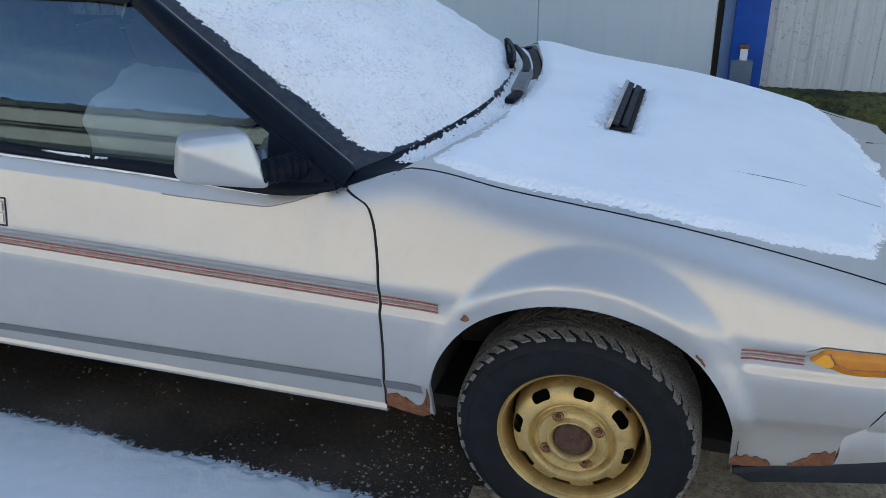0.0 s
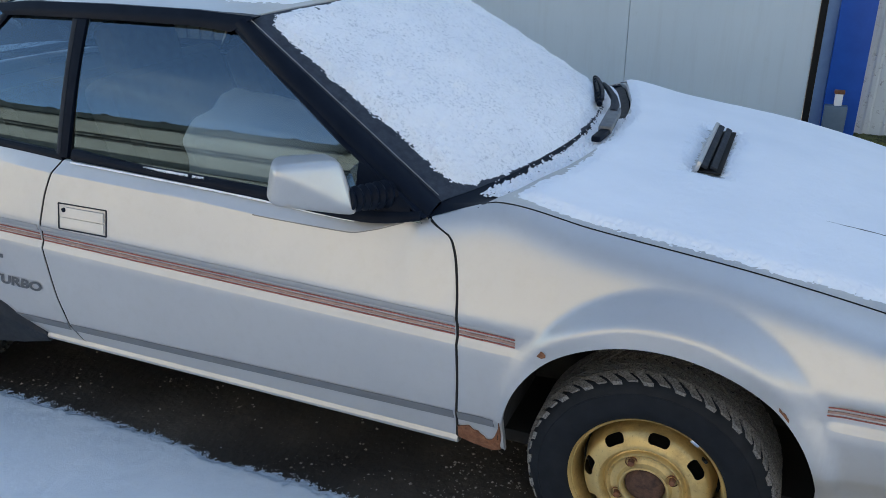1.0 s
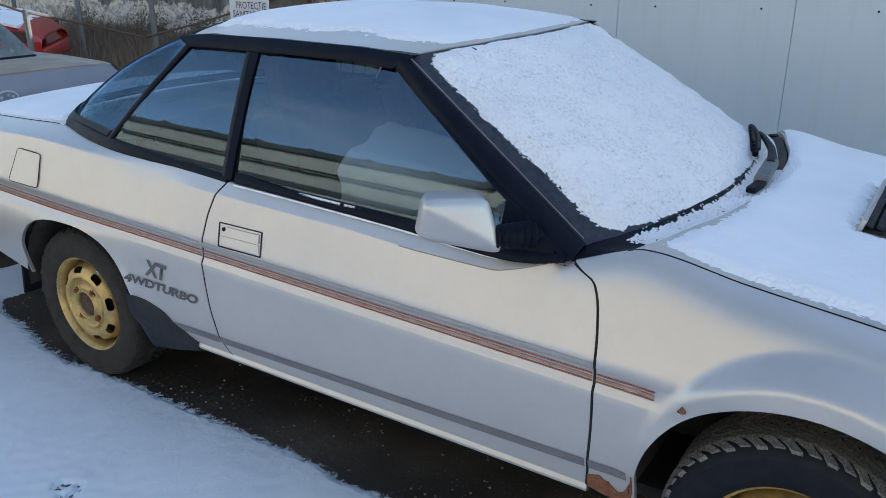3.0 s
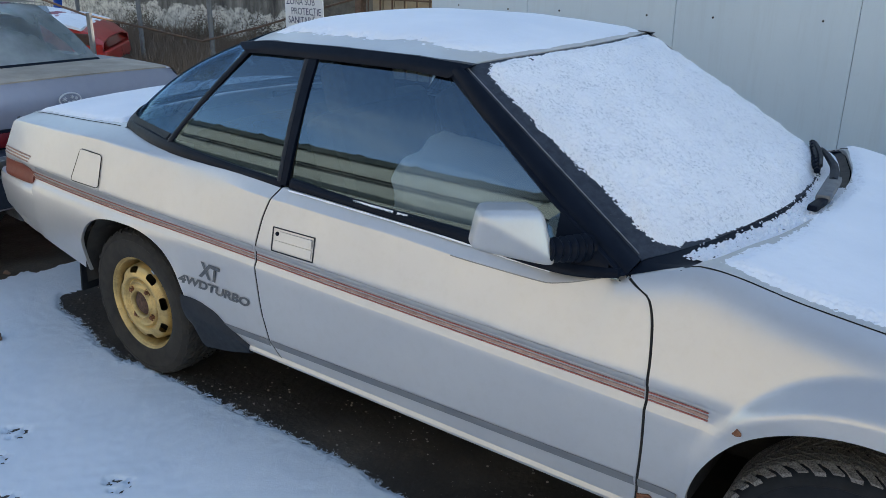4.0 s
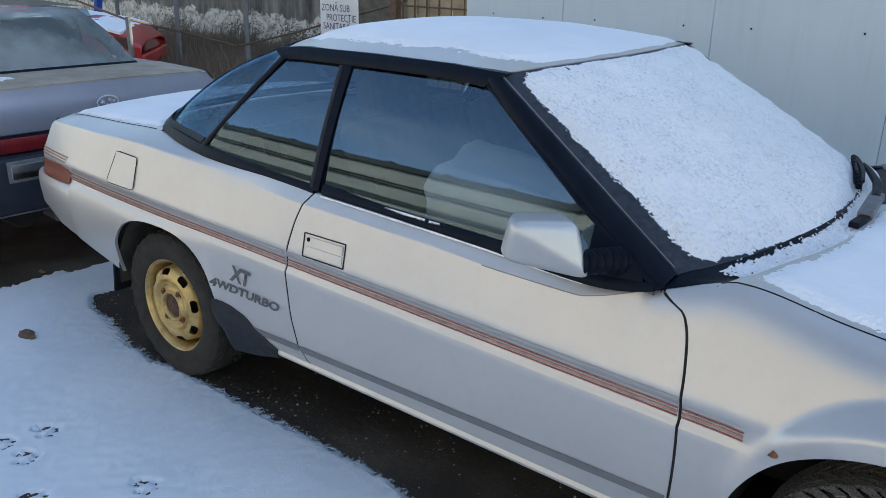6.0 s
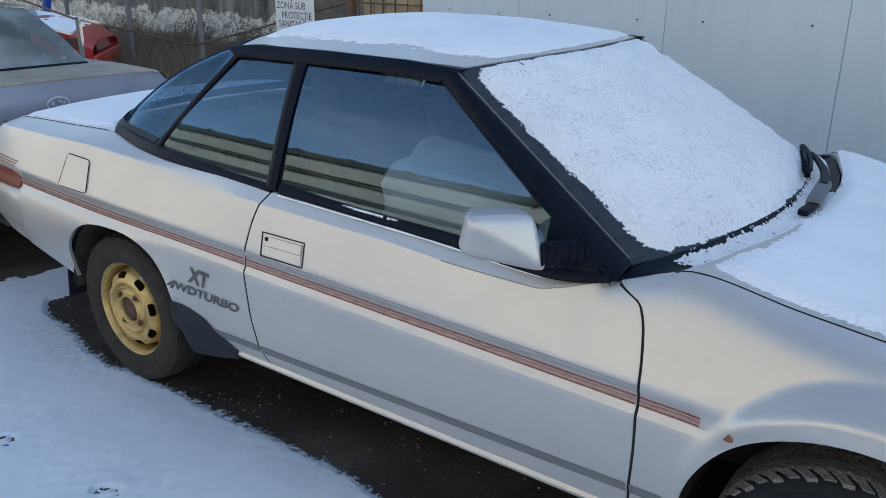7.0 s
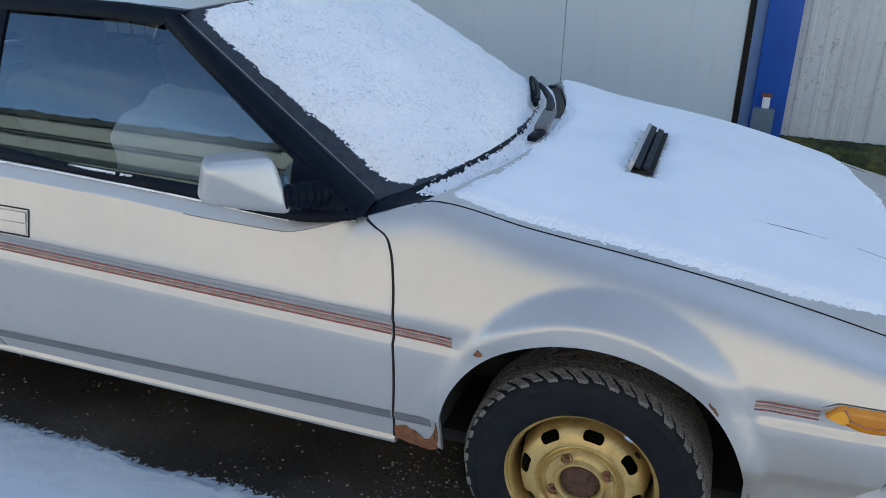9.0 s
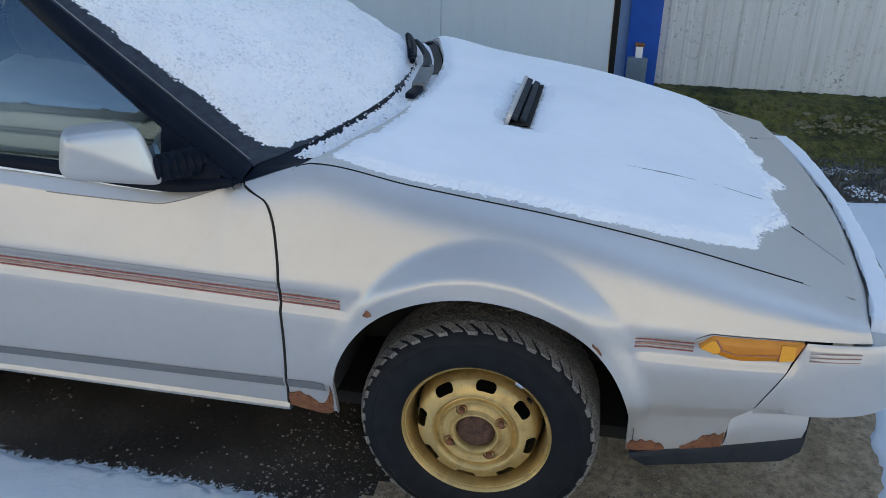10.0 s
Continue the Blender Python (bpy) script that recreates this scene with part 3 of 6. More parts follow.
fx += span(0.360, 0.434, 9) + span(0.45, 0.66, 20)
FX0, FX1 = DOOR_F(0.592) + G, FEND_B(0.592) - 0.0012
fu = [0.0] + [(x - FX0) / (FX1 - FX0) for x in fx if FX0 + 0.002 <= x <= FX1]
ind_top = lambda x: lin(x, [(0.45, 0.630), (0.490, 0.651), (0.67, 0.644), (0.85, 0.635)])


def fender_bottom(x):
    if x < -0.3:
        return arch(x, 0.312 if x < -0.40 else 0.300 + 0.02 * nz(x, 0, 0, 70))
    return arch(x, lin(x, [(0.34, 0.304), (0.43, 0.321), (0.56, 0.346)]) + 0.003 * nz(x, 0, 0, 60))


NOSE0 = 0.461
u0 = (NOSE0 - FX0) / (FX1 - FX0)
FEND = (lambda z: DOOR_F(z) + G, lambda z: FEND_B(z) - 0.0012, fender_bottom)
fb_ = sheet(flank_grid([u for u in fu if u < u0 - 1e-6] + [u0], *FEND, top_z, ref=0.592))
sheet(flank_grid([u0] + [u for u in fu if u > u0 + 0.003] + [1.0], *FEND, lambda x: min(top_z(x), ind_top(x) - 0.002 * smooth(0.452, 0.475, x)), ref=0.592), fb_)
sheet([[(x, flank(x, z), z) for z in [min(max(r, ind_top(x) + 0.001), top_z(x)) for r in rows_at(x)]] for x in [NOSE0] + span(0.468, 0.78, 34)], fb_)
xe_ = lambda z: lin(z, [(0.60, 0.842), (0.64, 0.820), (0.70, 0.800)])
nose_rows = lambda x: [min(max(r, ind_top(x) + 0.001), top_z(x)) for r in rows_at(x)]
sheet([[(lambda x, z: (x, flank(x, z), z))(0.78 + (xe_(z) - 0.78) * q, z) for z in nose_rows(0.78 + 0.03 * q)] for q in span(0, 1, 8)], fb_)
fender = part("fender", skirt(clean(fb_), lambda p: (0, 0.001, -0.018) if p.z > top_z(p.x) - 0.002 and p.x > -0.44 else (0, 0.012, 0)), PAINT, coupe, "silver front fender with rusty lower corners")
# rear quarter
QEND = lambda z: lin(z, [(0.5, -3.385), (0.66, -3.375), (0.72, -3.365), (0.86, -3.325), (0.90, -3.295)])
qx = [-1.74 - 0.02 * i for i in range(18)]
qx += [ARCH_R[0] + 0.320, ARCH_R[0] + 0.3187] + [ARCH_R[0] + 0.3187 * math.cos(math.pi * i / 36) for i in range(1, 36)] + [ARCH_R[0] - 0.3187, ARCH_R[0] - 0.320]
qx += span(-2.80, -3.40, 40)
QX0, QX1 = QEND(0.6), DOOR_R(0.6) - G
qu = sorted((x - QX0) / (QX1 - QX0) for x in qx if QX0 < x <= QX1) + [1.0]
quarter_bottom = lambda x: arch(x, lin(x, [(-3.5, 0.56), (-3.3, 0.475), (-2.83, 0.372), (-2.78, 0.36), (-2.2, 0.33), (-1.9, 0.315)]))
quarter = part("quarter_panel", flank_panel(qu, QEND, lambda z: DOOR_R(z) - G, quarter_bottom, top_z), PAINT, coupe, "silver rear quarter panel with fuel flap")
# the same on the far flank
for name, src in (("door", door), ("fender", fender), ("quarter_panel", quarter)):
    b = bmesh.new()
    b.from_mesh(src.data)
    part(name, mirrored(b), PAINT, coupe)
    b.free()
# dark shell behind the joints
ix = [-3.45 + 0.03 * i for i in range(int((0.8 + 3.45) / 0.03))]
shell_bottom = lambda x: max(0.33 + 0.14 * smooth(-2.75, -2.9, x), *[az + math.sqrt(max(0, (ar + 0.02) ** 2 - (x - ax) ** 2)) if abs(x - ax) < ar + 0.02 else 0.33 for ax, az, ar in (ARCH_F, ARCH_R)])
sb = flank_panel([(x + 3.45) / 4.27 for x in ix], lambda z: -3.45, lambda z: 0.82, shell_bottom, lambda x: top_z(x) - 0.012, off=0.030, fold=0)
part("inner_shell", mirrored(sb), DARK, coupe)
part("inner_shell", sb, DARK, coupe)
part("floor_pan", box((3.25, 1.40, 0.04), (-1.0, CX, 0.27), bevel=0.01), DARK, coupe)
for ax, az, ar in (ARCH_F, ARCH_R):
    for side in (0, 1):
        rows = []
        for i in range(25):
            a = -0.06 + (math.pi + 0.12) * i / 24
            r = ar + 0.012
            rows.append([(ax + r * math.cos(a), 0.02, az + r * math.sin(a)), (ax + r * math.cos(a), 0.12, az + r * math.sin(a)), (ax + r * math.cos(a), 0.34, az + r * math.sin(a)), (ax, 0.36, az)])
        b = sheet(rows)
        part("wheel_well", mirrored(b) if side else b, LINER, coupe)

# ---- coachwork above ----


def crown(x, y, c):
    w = CX - cur(x, TOP_Y)
    return cur(x, TOP_Z) + c * (1 - min(1, abs((y - CX) / w)) ** 2.2)


def hood_z(x, y):
    return crown(x, y, lin(x, [(-0.5, 0.012), (0.0, 0.028), (0.5, 0.03), (0.9, 0.012)]))


HOOD_REAR = curve_of((0.1, -0.440), (0.14, -0.418), (0.184, -0.395), (0.315, -0.358), (0.465, -0.319), (0.65, -0.294), (0.845, -0.285), (1.04, -0.294), (1.225, -0.319), (1.375, -0.358), (1.506, -0.395), (1.55, -0.418), (1.59, -0.440))
NOSE_X = curve_of((0.06, 0.838), (0.14, 0.850), (0.2, 0.860), (0.35, 0.888), (0.845, 0.922), (1.34, 0.888), (1.49, 0.860), (1.55, 0.850), (1.63, 0.838))


def top_sheet(x0, x1, nx, y0, y1, ny, zfun, fold=0.014, side=None):
    grid = []
    for i in range(nx):
        row = []
        for j in range(ny):
            v = j / (ny - 1)
            ya, yb = y0(0.5 * (x0(CX) + x1(CX))), y1(0)
            y = ya + (yb - ya) * v
            for _ in range(3):
                x = x0(y) + (x1(y) - x0(y)) * i / (nx - 1)
                y = y0(x) + (y1(x) - y0(x)) * v
            row.append((x, y, zfun(x, y)))
        grid.append(row)
    b = clean(sheet(grid))
    return skirt(b, (0, 0, -fold)) if fold else b


edge_l = lambda x: cur(x, TOP_Y) + 0.008 * smooth(0.70, 0.68, x)
edge_r = lambda x: 2 * CX - cur(x, TOP_Y) - 0.008 * smooth(0.70, 0.68, x)
hood = part("hood", top_sheet(HOOD_REAR, lambda y: NOSE_X(y) - 0.052, 64, edge_l, edge_r, 56, hood_z), PAINT, coupe, "silver hood with air scoop")
nf = []
for t in span(0, 1, 70):
    col = []
    for v in span(0, 1, 9):
        zl_ = 0.636
        ye = flank(xe_(zl_), zl_) + v * (0.180 - flank(xe_(zl_), zl_))
        y = ye + (2 * CX - 2 * ye) * t
        z = zl_ + v * (hood_z(NOSE_X(y) - 0.052, y) - 0.001 - zl_)
        x = NOSE_X(y) - 0.016 - 0.037 * v
        col.append((x, y, z))
    x, y, z = col[0]
    nf.append([(x - 0.03, y, z - 0.008), (x - 0.005, y, z - 0.004)] + col)
part("nose_front", skirt(sheet(nf), (-0.006, 0, -0.004)), PAINT, coupe)
# seams of the pop-up lamp covers
for s_ in (0, 1):
    for (x0, y0, x1, y1), r_, mt in (((0.716, 0.476, 0.742, 0.448), 0.0018, DARK), ((0.742, 0.448, 0.820, 0.352), 0.0014, PAINT)):
        seam = tube([(x, y, hood_z(x, y) + 0.0006) for x, y in [(x0 + (x1 - x0) * t, y0 + (y1 - y0) * t) for t in span(0, 1, 8)]], r_, 5)
        part("lamp_cover_seam", mirrored(seam) if s_ else seam, mt, hood)
for s_ in (0, 1):
    seam = tube([(x, cur(x, TOP_Y) + 0.0045, top_z(x) + 0.0004) for x in span(-0.425, 0.69, 60)], 0.0014, 6)
    part("hood_seam", mirrored(seam) if s_ else seam, DARK, hood, "dark joint beside the hood")
# scoop on the hood
scz = hood_z(0, CX)
scoop = part("hood_scoop", box((0.013, 0.45, 0.044), (-0.025, 0.86, scz + 0.010), (0, 18, 0), 0.005), PAINT, hood, "silver hood air scoop")
part("grille_bed", box((0.060, 0.45, 0.004), (0.008, 0.86, scz + 0.002)), DARK, scoop)
for k in range(2):
    part("slat", box((0.019, 0.45 - 0.02 * k, 0.010), (-0.007 + 0.0235 * k, 0.86, scz + 0.018 - 0.006 * k), (0, 24, 0), 0.004), GREYPLASTIC, scoop, "dark grey slat")

# roof


def roof_z(x, y):
    return 1.283 + (0.060 - 0.037 * smooth(-1.5, -1.06, x)) * (1 - min(1, abs(y - CX) / 0.60) ** 2.4) - 0.02 * max(0, (x + 1.35) / 0.3) ** 2 * (x > -1.35) - 0.05 * max(0, (-1.75 - x) / 0.4) ** 2


ROOF_F = curve_of((0.235, -1.140), (0.35, -1.112), (0.55, -1.075), (0.845, -1.055), (1.14, -1.075), (1.34, -1.112), (1.455, -1.140))
ROOF_R = curve_of((0.255, -2.0), (0.5, -2.08), (0.845, -2.12), (1.19, -2.08), (1.435, -2.0))
roof = part("roof", top_sheet(ROOF_R, ROOF_F, 30, lambda x: 0.247, lambda x: 2 * CX - 0.247, 40, roof_z), PAINT, coupe, "silver roof panel")


def pane_y(x, z):
    """The side glass, leaning in."""
    return 0.066 + (z - 0.87) * 0.40 + 0.25 * max(0, z - 0.95) ** 2 + 0.37 * max(0, -2.1 - x) ** 2


def strip(P, Q, n, off=0.0, d=0.012, m=4, bulge=0.004, fun=None):
    """A band between two lines P and Q of (x, z) on the side glass."""
    fun = fun or pane_y
    grid = []
    for i in range(n):
        t = i / (n - 1)
        a, b = P(t), Q(t)
        row = []
        for j in range(m):
            v = j / (m - 1)
            x, z = a[0] + (b[0] - a[0]) * v, a[1] + (b[1] - a[1]) * v
            row.append((x, fun(x, z) + off - bulge * 4 * v * (1 - v), z))
        grid.append(row)
    return skirt(clean(sheet(grid)), (0, d, 0))


def poly(*pts):
    """A broken line as a function of 0..1, by its length."""
    P = [Vector((*p, 0)) if len(p) == 2 else Vector(p) for p in pts]
    L = [0]
    for a, b in zip(P, P[1:]):
        L.append(L[-1] + (b - a).length)

    def at(t):
        s_ = t * L[-1]
        for i in range(len(P) - 1):
            if s_ <= L[i + 1] + 1e-9:
                return tuple(P[i].lerp(P[i + 1], (s_ - L[i]) / max(1e-9, L[i + 1] - L[i])))
        return tuple(P[-1])
    return at


def both(name, bm, mat, parent=None, label=""):
    far = mirrored(bm)
    a = part(name, bm, mat, parent or coupe, label)
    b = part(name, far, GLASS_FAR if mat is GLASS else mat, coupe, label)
    a.visible_shadow = b.visible_shadow = mat is not GLASS
    return a


# side windows
both("side_window", strip(poly((-1.660, 1.25), (-1.165, 1.25)), poly((-1.638, 0.89), (-0.565, 0.858)), 30, m=12, bulge=0.006, d=0.004), GLASS, door, "tinted side window")
both("quarter_window", strip(poly((-1.945, 1.25), (-1.70, 1.25)), poly((-2.25, 0.925), (-1.675, 0.89)), 20, m=12, bulge=0.006, d=0.004), GLASS, quarter, "small rear side window")
# black frames of the windows
both("belt_moulding", strip(lambda t: (poly((-1.637, 0), (-0.57, 0))(t)[0], cur(poly((-1.637, 0), (-0.57, 0))(t)[0], [(-1.64, 0.914), (-1.4, 0.898), (-1.0, 0.888), (-0.72, 0.872), (-0.57, 0.885)])),
                            lambda t: (poly((-1.637, 0), (-0.565, 0))(t)[0], top_z(poly((-1.637, 0), (-0.565, 0))(t)[0]) + 0.003), 50, -0.010), BLACK, door, "black belt moulding under the side window")
both("chrome_strip", tube([(x, cur(x, TOP_Y) - 0.0095, top_z(x) + 0.0005) for x in span(-1.63, -0.74, 60)], lambda t: 0.0026 + 0.0009 * math.sin(60 * t) * math.sin(23 * t), 6), SNOW_CAR, door, "thin frosted bright strip")
both("roof_frame", strip(poly((-2.02, 1.272), (-1.9, 1.284), (-1.6, 1.287), (-1.30, 1.285), (-1.105, 1.276)), poly((-1.965, 1.243), (-1.9, 1.246), (-1.6, 1.248), (-1.30, 1.247), (-1.17, 1.238)), 40, -0.014, bulge=0.008, d=0.03), BLACK, coupe, "black roof edge frame")
both("centre_pillar", strip(poly((-1.716, 1.25), (-1.696, 0.89)), poly((-1.666, 1.25), (-1.655, 0.89)), 12, -0.008), BLACK, coupe)
both("pillar_seal", strip(poly((-1.712, 1.245), (-1.690, 0.90)), poly((-1.696, 1.245), (-1.677, 0.90)), 12, -0.013, d=0.006), GREYPLASTIC, coupe)
both("rear_pillar", strip(poly((-1.982, 1.258), (-2.276, 0.925)), poly((-1.958, 1.252), (-2.246, 0.928)), 16, -0.006, d=0.02), BLACK, coupe)
both("quarter_moulding", strip(poly((-2.62, 0.950), (-2.45, 0.948), (-2.22, 0.936), (-1.9, 0.914), (-1.685, 0.903)), poly((-2.63, 0.922), (-2.45, 0.911), (-2.22, 0.902), (-1.9, 0.892), (-1.662, 0.876)), 40, -0.008), BLACK, coupe, "black moulding under the rear side window")

# front pillar: a broad flat band from the door's edge to the windscreen
PIL_IN = [(-0.556, 0.076, 0.870), (-0.745, 0.112, 0.985), (-0.94, 0.160, 1.100), (-1.165, 0.225, 1.250)]


def along(pts, t):
    s_ = [i / (len(pts) - 1) for i in range(len(pts))]
    return Vector([cur(t, [(a, p[k]) for a, p in zip(s_, pts)]) for k in range(3)])


# the black triangle that carries the mirror, and the door's window frame
both("mirror_sail", strip(poly((-0.748, 0.988), (-0.60, 0.895)), poly((-0.740, 0.868), (-0.59, 0.868)), 10, -0.006), BLACK, door, "black mirror base triangle")
both("window_frame", strip(poly((-1.165, 1.262), (-0.79, 1.012), (-0.556, 0.872)), poly((-1.184, 1.250), (-0.803, 1.006), (-0.572, 0.872)), 24, -0.004), BLACK, coupe)

# windscreen


def screen_bottom(t):
    y = 0.130 + (2 * CX - 0.260) * t
    return Vector((cur(y, [(0.130, -0.546), (0.19, -0.507), (0.25, -0.480), (0.36, -0.440), (0.7, -0.378), (0.845, -0.370), (0.99, -0.378), (1.33, -0.440), (1.44, -0.480), (1.50, -0.507), (1.56, -0.546)]), y, 0.890 + 0.028 * math.sin(math.pi * t) ** 0.5))


def screen_top(t):
    y = 0.238 + (2 * CX - 0.476) * t
    return Vector((ROOF_F(y) + 0.004, y, roof_z(ROOF_F(y), y) - 0.004))


def screen(t, v):
    a, b = screen_bottom(t), screen_top(t)
    return a.lerp(b, v) + Vector((0.45, 0, 0.88)) * 0.013 * math.sin(math.pi * v) * math.sin(math.pi * t) ** 0.5


windscreen = part("windscreen", thick(sheet([[screen(t, v) for v in span(0, 1, 16)] for t in span(0, 1, 30)]), 0.005), GLASS_FRONT, coupe, "windscreen with dark border")
grid = []
for i in range(24):
    a, b = along(PIL_IN, i / 23), screen(0.0, i / 23) + Vector((0, 0, 0.004))
    grid.append([a + (b - a) * v + Vector((0.3, -0.8, 0.55)) * 0.010 * math.sin(math.pi * v) ** 0.7 for v in span(0, 1, 7)])
pb = skirt(sheet(grid), (-0.012, 0.02, -0.02))
both("front_pillar", pb, BLACK, coupe, "broad black windscreen pillar")
both("pillar_edge", tube([screen(0.0, v) + Vector((0.002, 0.004, 0.008)) for v in span(0.02, 0.99, 20)], 0.0015, 6), EDGEGREY, coupe, "thin grey screen edge trim")
# dark printed border of the screen
for t0, t1, v0, v1 in ((0, 0.085, 0, 1), (0.915, 1, 0, 1), (0.085, 0.915, 0.95, 1), (0.085, 0.915, 0, 0.06)):
    n = Vector((0.0005, 0, 0.001))
    b = sheet([[screen(t, v) + n for v in span(v0, v1, 14)] for t in span(t0, t1, 20)])
    part("screen_border", skirt(b, (-0.001, 0, -0.002)), FRIT, windscreen, "dark screen border")
# cowl between hood and screen
cowl = part("cowl", skirt(sheet([[screen_bottom(t).lerp(Vector((HOOD_REAR(min(1.59, max(0.1, 0.105 + 1.48 * t))) - 0.004, 0.105 + 1.48 * t, hood_z(-0.4 if t in (0, 1) else HOOD_REAR(0.105 + 1.48 * t), 0.105 + 1.48 * t) - 0.012)), v)
                                  + Vector((0, 0, -0.012 * math.sin(math.pi * v))) for v in span(0, 1, 6)] for t in span(0, 1, 50)]), (0, 0, -0.02)), BLACK, coupe, "black cowl panel below the windscreen")
cp = []
for q in span(0, 1, 14):
    x = -0.556 + 0.150 * q
    far_ = Vector(PIL_IN[0]).lerp(screen_bottom(0.0), min(1, q / 0.4)) if q < 0.4 else screen_bottom(0.0).lerp(Vector((-0.398, 0.15, 0.905)), (q - 0.4) / 0.6)
    near_ = Vector((x, cur(x, TOP_Y) + 0.003, top_z(x) - 0.004))
    cp.append([near_.lerp(far_ + Vector((0, 0, -0.001)), v) for v in span(0, 1, 5)])
both("cowl_end", skirt(clean(sheet(cp)), (0, 0, -0.02)), BLACK, coupe, "black corner piece of the cowl")
part("engine_bay_floor", box((1.3, 1.2, 0.02), (0.2, CX, 0.58)), DARK, coupe)

# rear glass wraps round to the side
RG_B = [(-2.275, 0.108, 0.940), (-2.62, 0.205, 0.945), (-2.80, 0.45, 0.955), (-2.84, 0.845, 0.96)]
RG_T = [(-2.0, 0.262, 1.262), (-2.04, 0.33, 1.275), (-2.10, 0.55, 1.297), (-2.125, 0.845, 1.305)]


def rear_glass(t, v):
    tt = 2 * t if t <= 0.5 else 2 * (1 - t)
    a, b = along(RG_B, tt), along(RG_T, tt)
    p = a.lerp(b, v) + Vector((-0.5, -0.25 * (1 - tt), 0.6)) * 0.05 * math.sin(math.pi * v) * smooth(0.0, 0.30, tt)
    if t > 0.5:
        p.y = 2 * CX - p.y
    return p


part("rear_window", thick(sheet([[rear_glass(t, v) for v in span(0, 1, 25)] for t in span(0, 1, 121)]), 0.003), GLASS_REAR, coupe, "large wraparound rear window")
rim_ = bmesh.new()
for t0, t1 in ((0.0, 1.0),):
    b = sheet([[rear_glass(t, v) + Vector((-0.004, -0.003 if t < .5 else .003, 0.004)) for v in (-0.03, 0.0, 0.05)] for t in span(t0, t1, 60)], rim_)
part("rear_window_trim", skirt(rim_, (0.004, 0, -0.006)), BLACK, coupe, "black rear window trim")


def tail_z(x, y):
    return crown(x, y, 0.025)


TRUNK_F = curve_of((0.165, -2.62), (0.3, -2.70), (0.5, -2.79), (0.845, -2.83), (1.19, -2.79), (1.39, -2.70), (1.525, -2.62))
TAIL_X = curve_of((0.16, -3.300), (0.3, -3.345), (0.845, -3.38), (1.39, -3.345), (1.53, -3.300))
part("trunk_lid", top_sheet(TAIL_X, TRUNK_F, 30, edge_l, edge_r, 36, tail_z), PAINT, coupe, "silver trunk lid")
for s_ in (0, 1):
    seam = tube([(x, cur(x, TOP_Y) + 0.016, tail_z(x, cur(x, TOP_Y) + 0.016) + 0.0006) for x in span(-3.29, -2.66, 24)], 0.0016, 5)
    part("trunk_seam", mirrored(seam) if s_ else seam, DARK, coupe, "dark joint beside the trunk lid")
# tail panel and rear bumper
tl = []
for t in span(0, 1, 60):
    col = []
    for z in span(0.60, 0.895, 12):
        ye = flank(QEND(z), z)
        col.append((QEND(z) - 0.085 * math.sin(math.pi * t) ** 0.5, ye + (2 * CX - 2 * ye) * t, z))
    tl.append(col)
part("tail_panel", skirt(sheet(tl), (0.03, 0, 0)), PAINT, coupe)


def wrap_line(x_in, x_tip, n=60, yoff=0.0):
    """A bumper's line: along both flanks and across the end."""
    pts = []
    for x in span(x_in, x_tip, n // 3):
        pts.append((x, cur(x, PLAN) + yoff))
    y0 = pts[-1][1]
    for t in span(0, 1, n // 3)[1:-1]:
        y = y0 + (2 * CX - 2 * y0) * t
        bow = 0.055 if x_tip > 0 else -0.05
        pts.append((x_tip + bow * math.sin(math.pi * t) ** 0.6, y))
    return pts + [(x, 2 * CX - y) for x, y in pts[:n // 3][::-1]]


BUMP_R = [(-3.072, 0.0075, 0.0), (-3.14, 0.013, 0.2), (-3.20, 0.020, 0.4), (-3.32, 0.040, 0.8), (-3.42, 0.062, 1.0), (-3.475, 0.082, 1.0), (-3.508, 0.105, 1.0), (-3.522, 0.14, 1.0), (-3.53, 0.20, 1.0), (-3.54, 0.35, 1.0), (-3.55, 0.6, 1.0), (-3.555, 0.845, 1.0)]
rb = []
for x, y, k in BUMP_R + [(x, 2 * CX - y, k) for x, y, k in BUMP_R[:-1][::-1]]:
    zt_ = lin(x, [(-3.5, 0.640), (-3.3, 0.642), (-3.07, 0.647)])
    zm_ = lin(x, [(-3.5, 0.492), (-3.3, 0.500), (-3.07, 0.500)])
    sg = -1 if y < CX else 1
    ix_, iy_ = (x + 0.12 if x < -3.505 else x + 0.06 * k), y - sg * (0.016 + 0.06 * k)
    rb.append([(ix_, iy_, zt_ + 0.008), (x + 0.004 * k, y - sg * (0.014 - 0.006 * k), zt_ + 0.002 * k), (x, y - sg * 0.003, zt_ - 0.012 - 0.012 * (1 - k)), (x, y + sg * 0.0005, zt_ - 0.030), (x + 0.002 * k, y - sg * 0.0005, zt_ - 0.07),
               (x + 0.012 * k, y - sg * 0.004, zm_ + 0.012), (x + 0.018 * k, y - sg * 0.009, zm_), (x + 0.07 * k, y - sg * 0.028, zm_ - 0.065)])
part("rear_bumper", skirt(clean(sheet(rb)), (0, 0, -0.004)), PAINT, coupe, "body-coloured rear bumper")
lb = []
for x in span(-3.362, -3.075, 16):
    zt_ = lin(x, [(-3.385, 0.715), (-3.16, 0.725), (-3.11, 0.712), (-3.075, 0.69)])
    zb_ = lin(x, [(-3.385, 0.648), (-3.1, 0.654), (-3.075, 0.665)])
    lb.append([(x, flank(x, z) - 0.004 - 0.004 * math.sin(math.pi * v), z) for v, z in ((v, zb_ + (zt_ - zb_) * v) for v in span(0, 1, 5))])
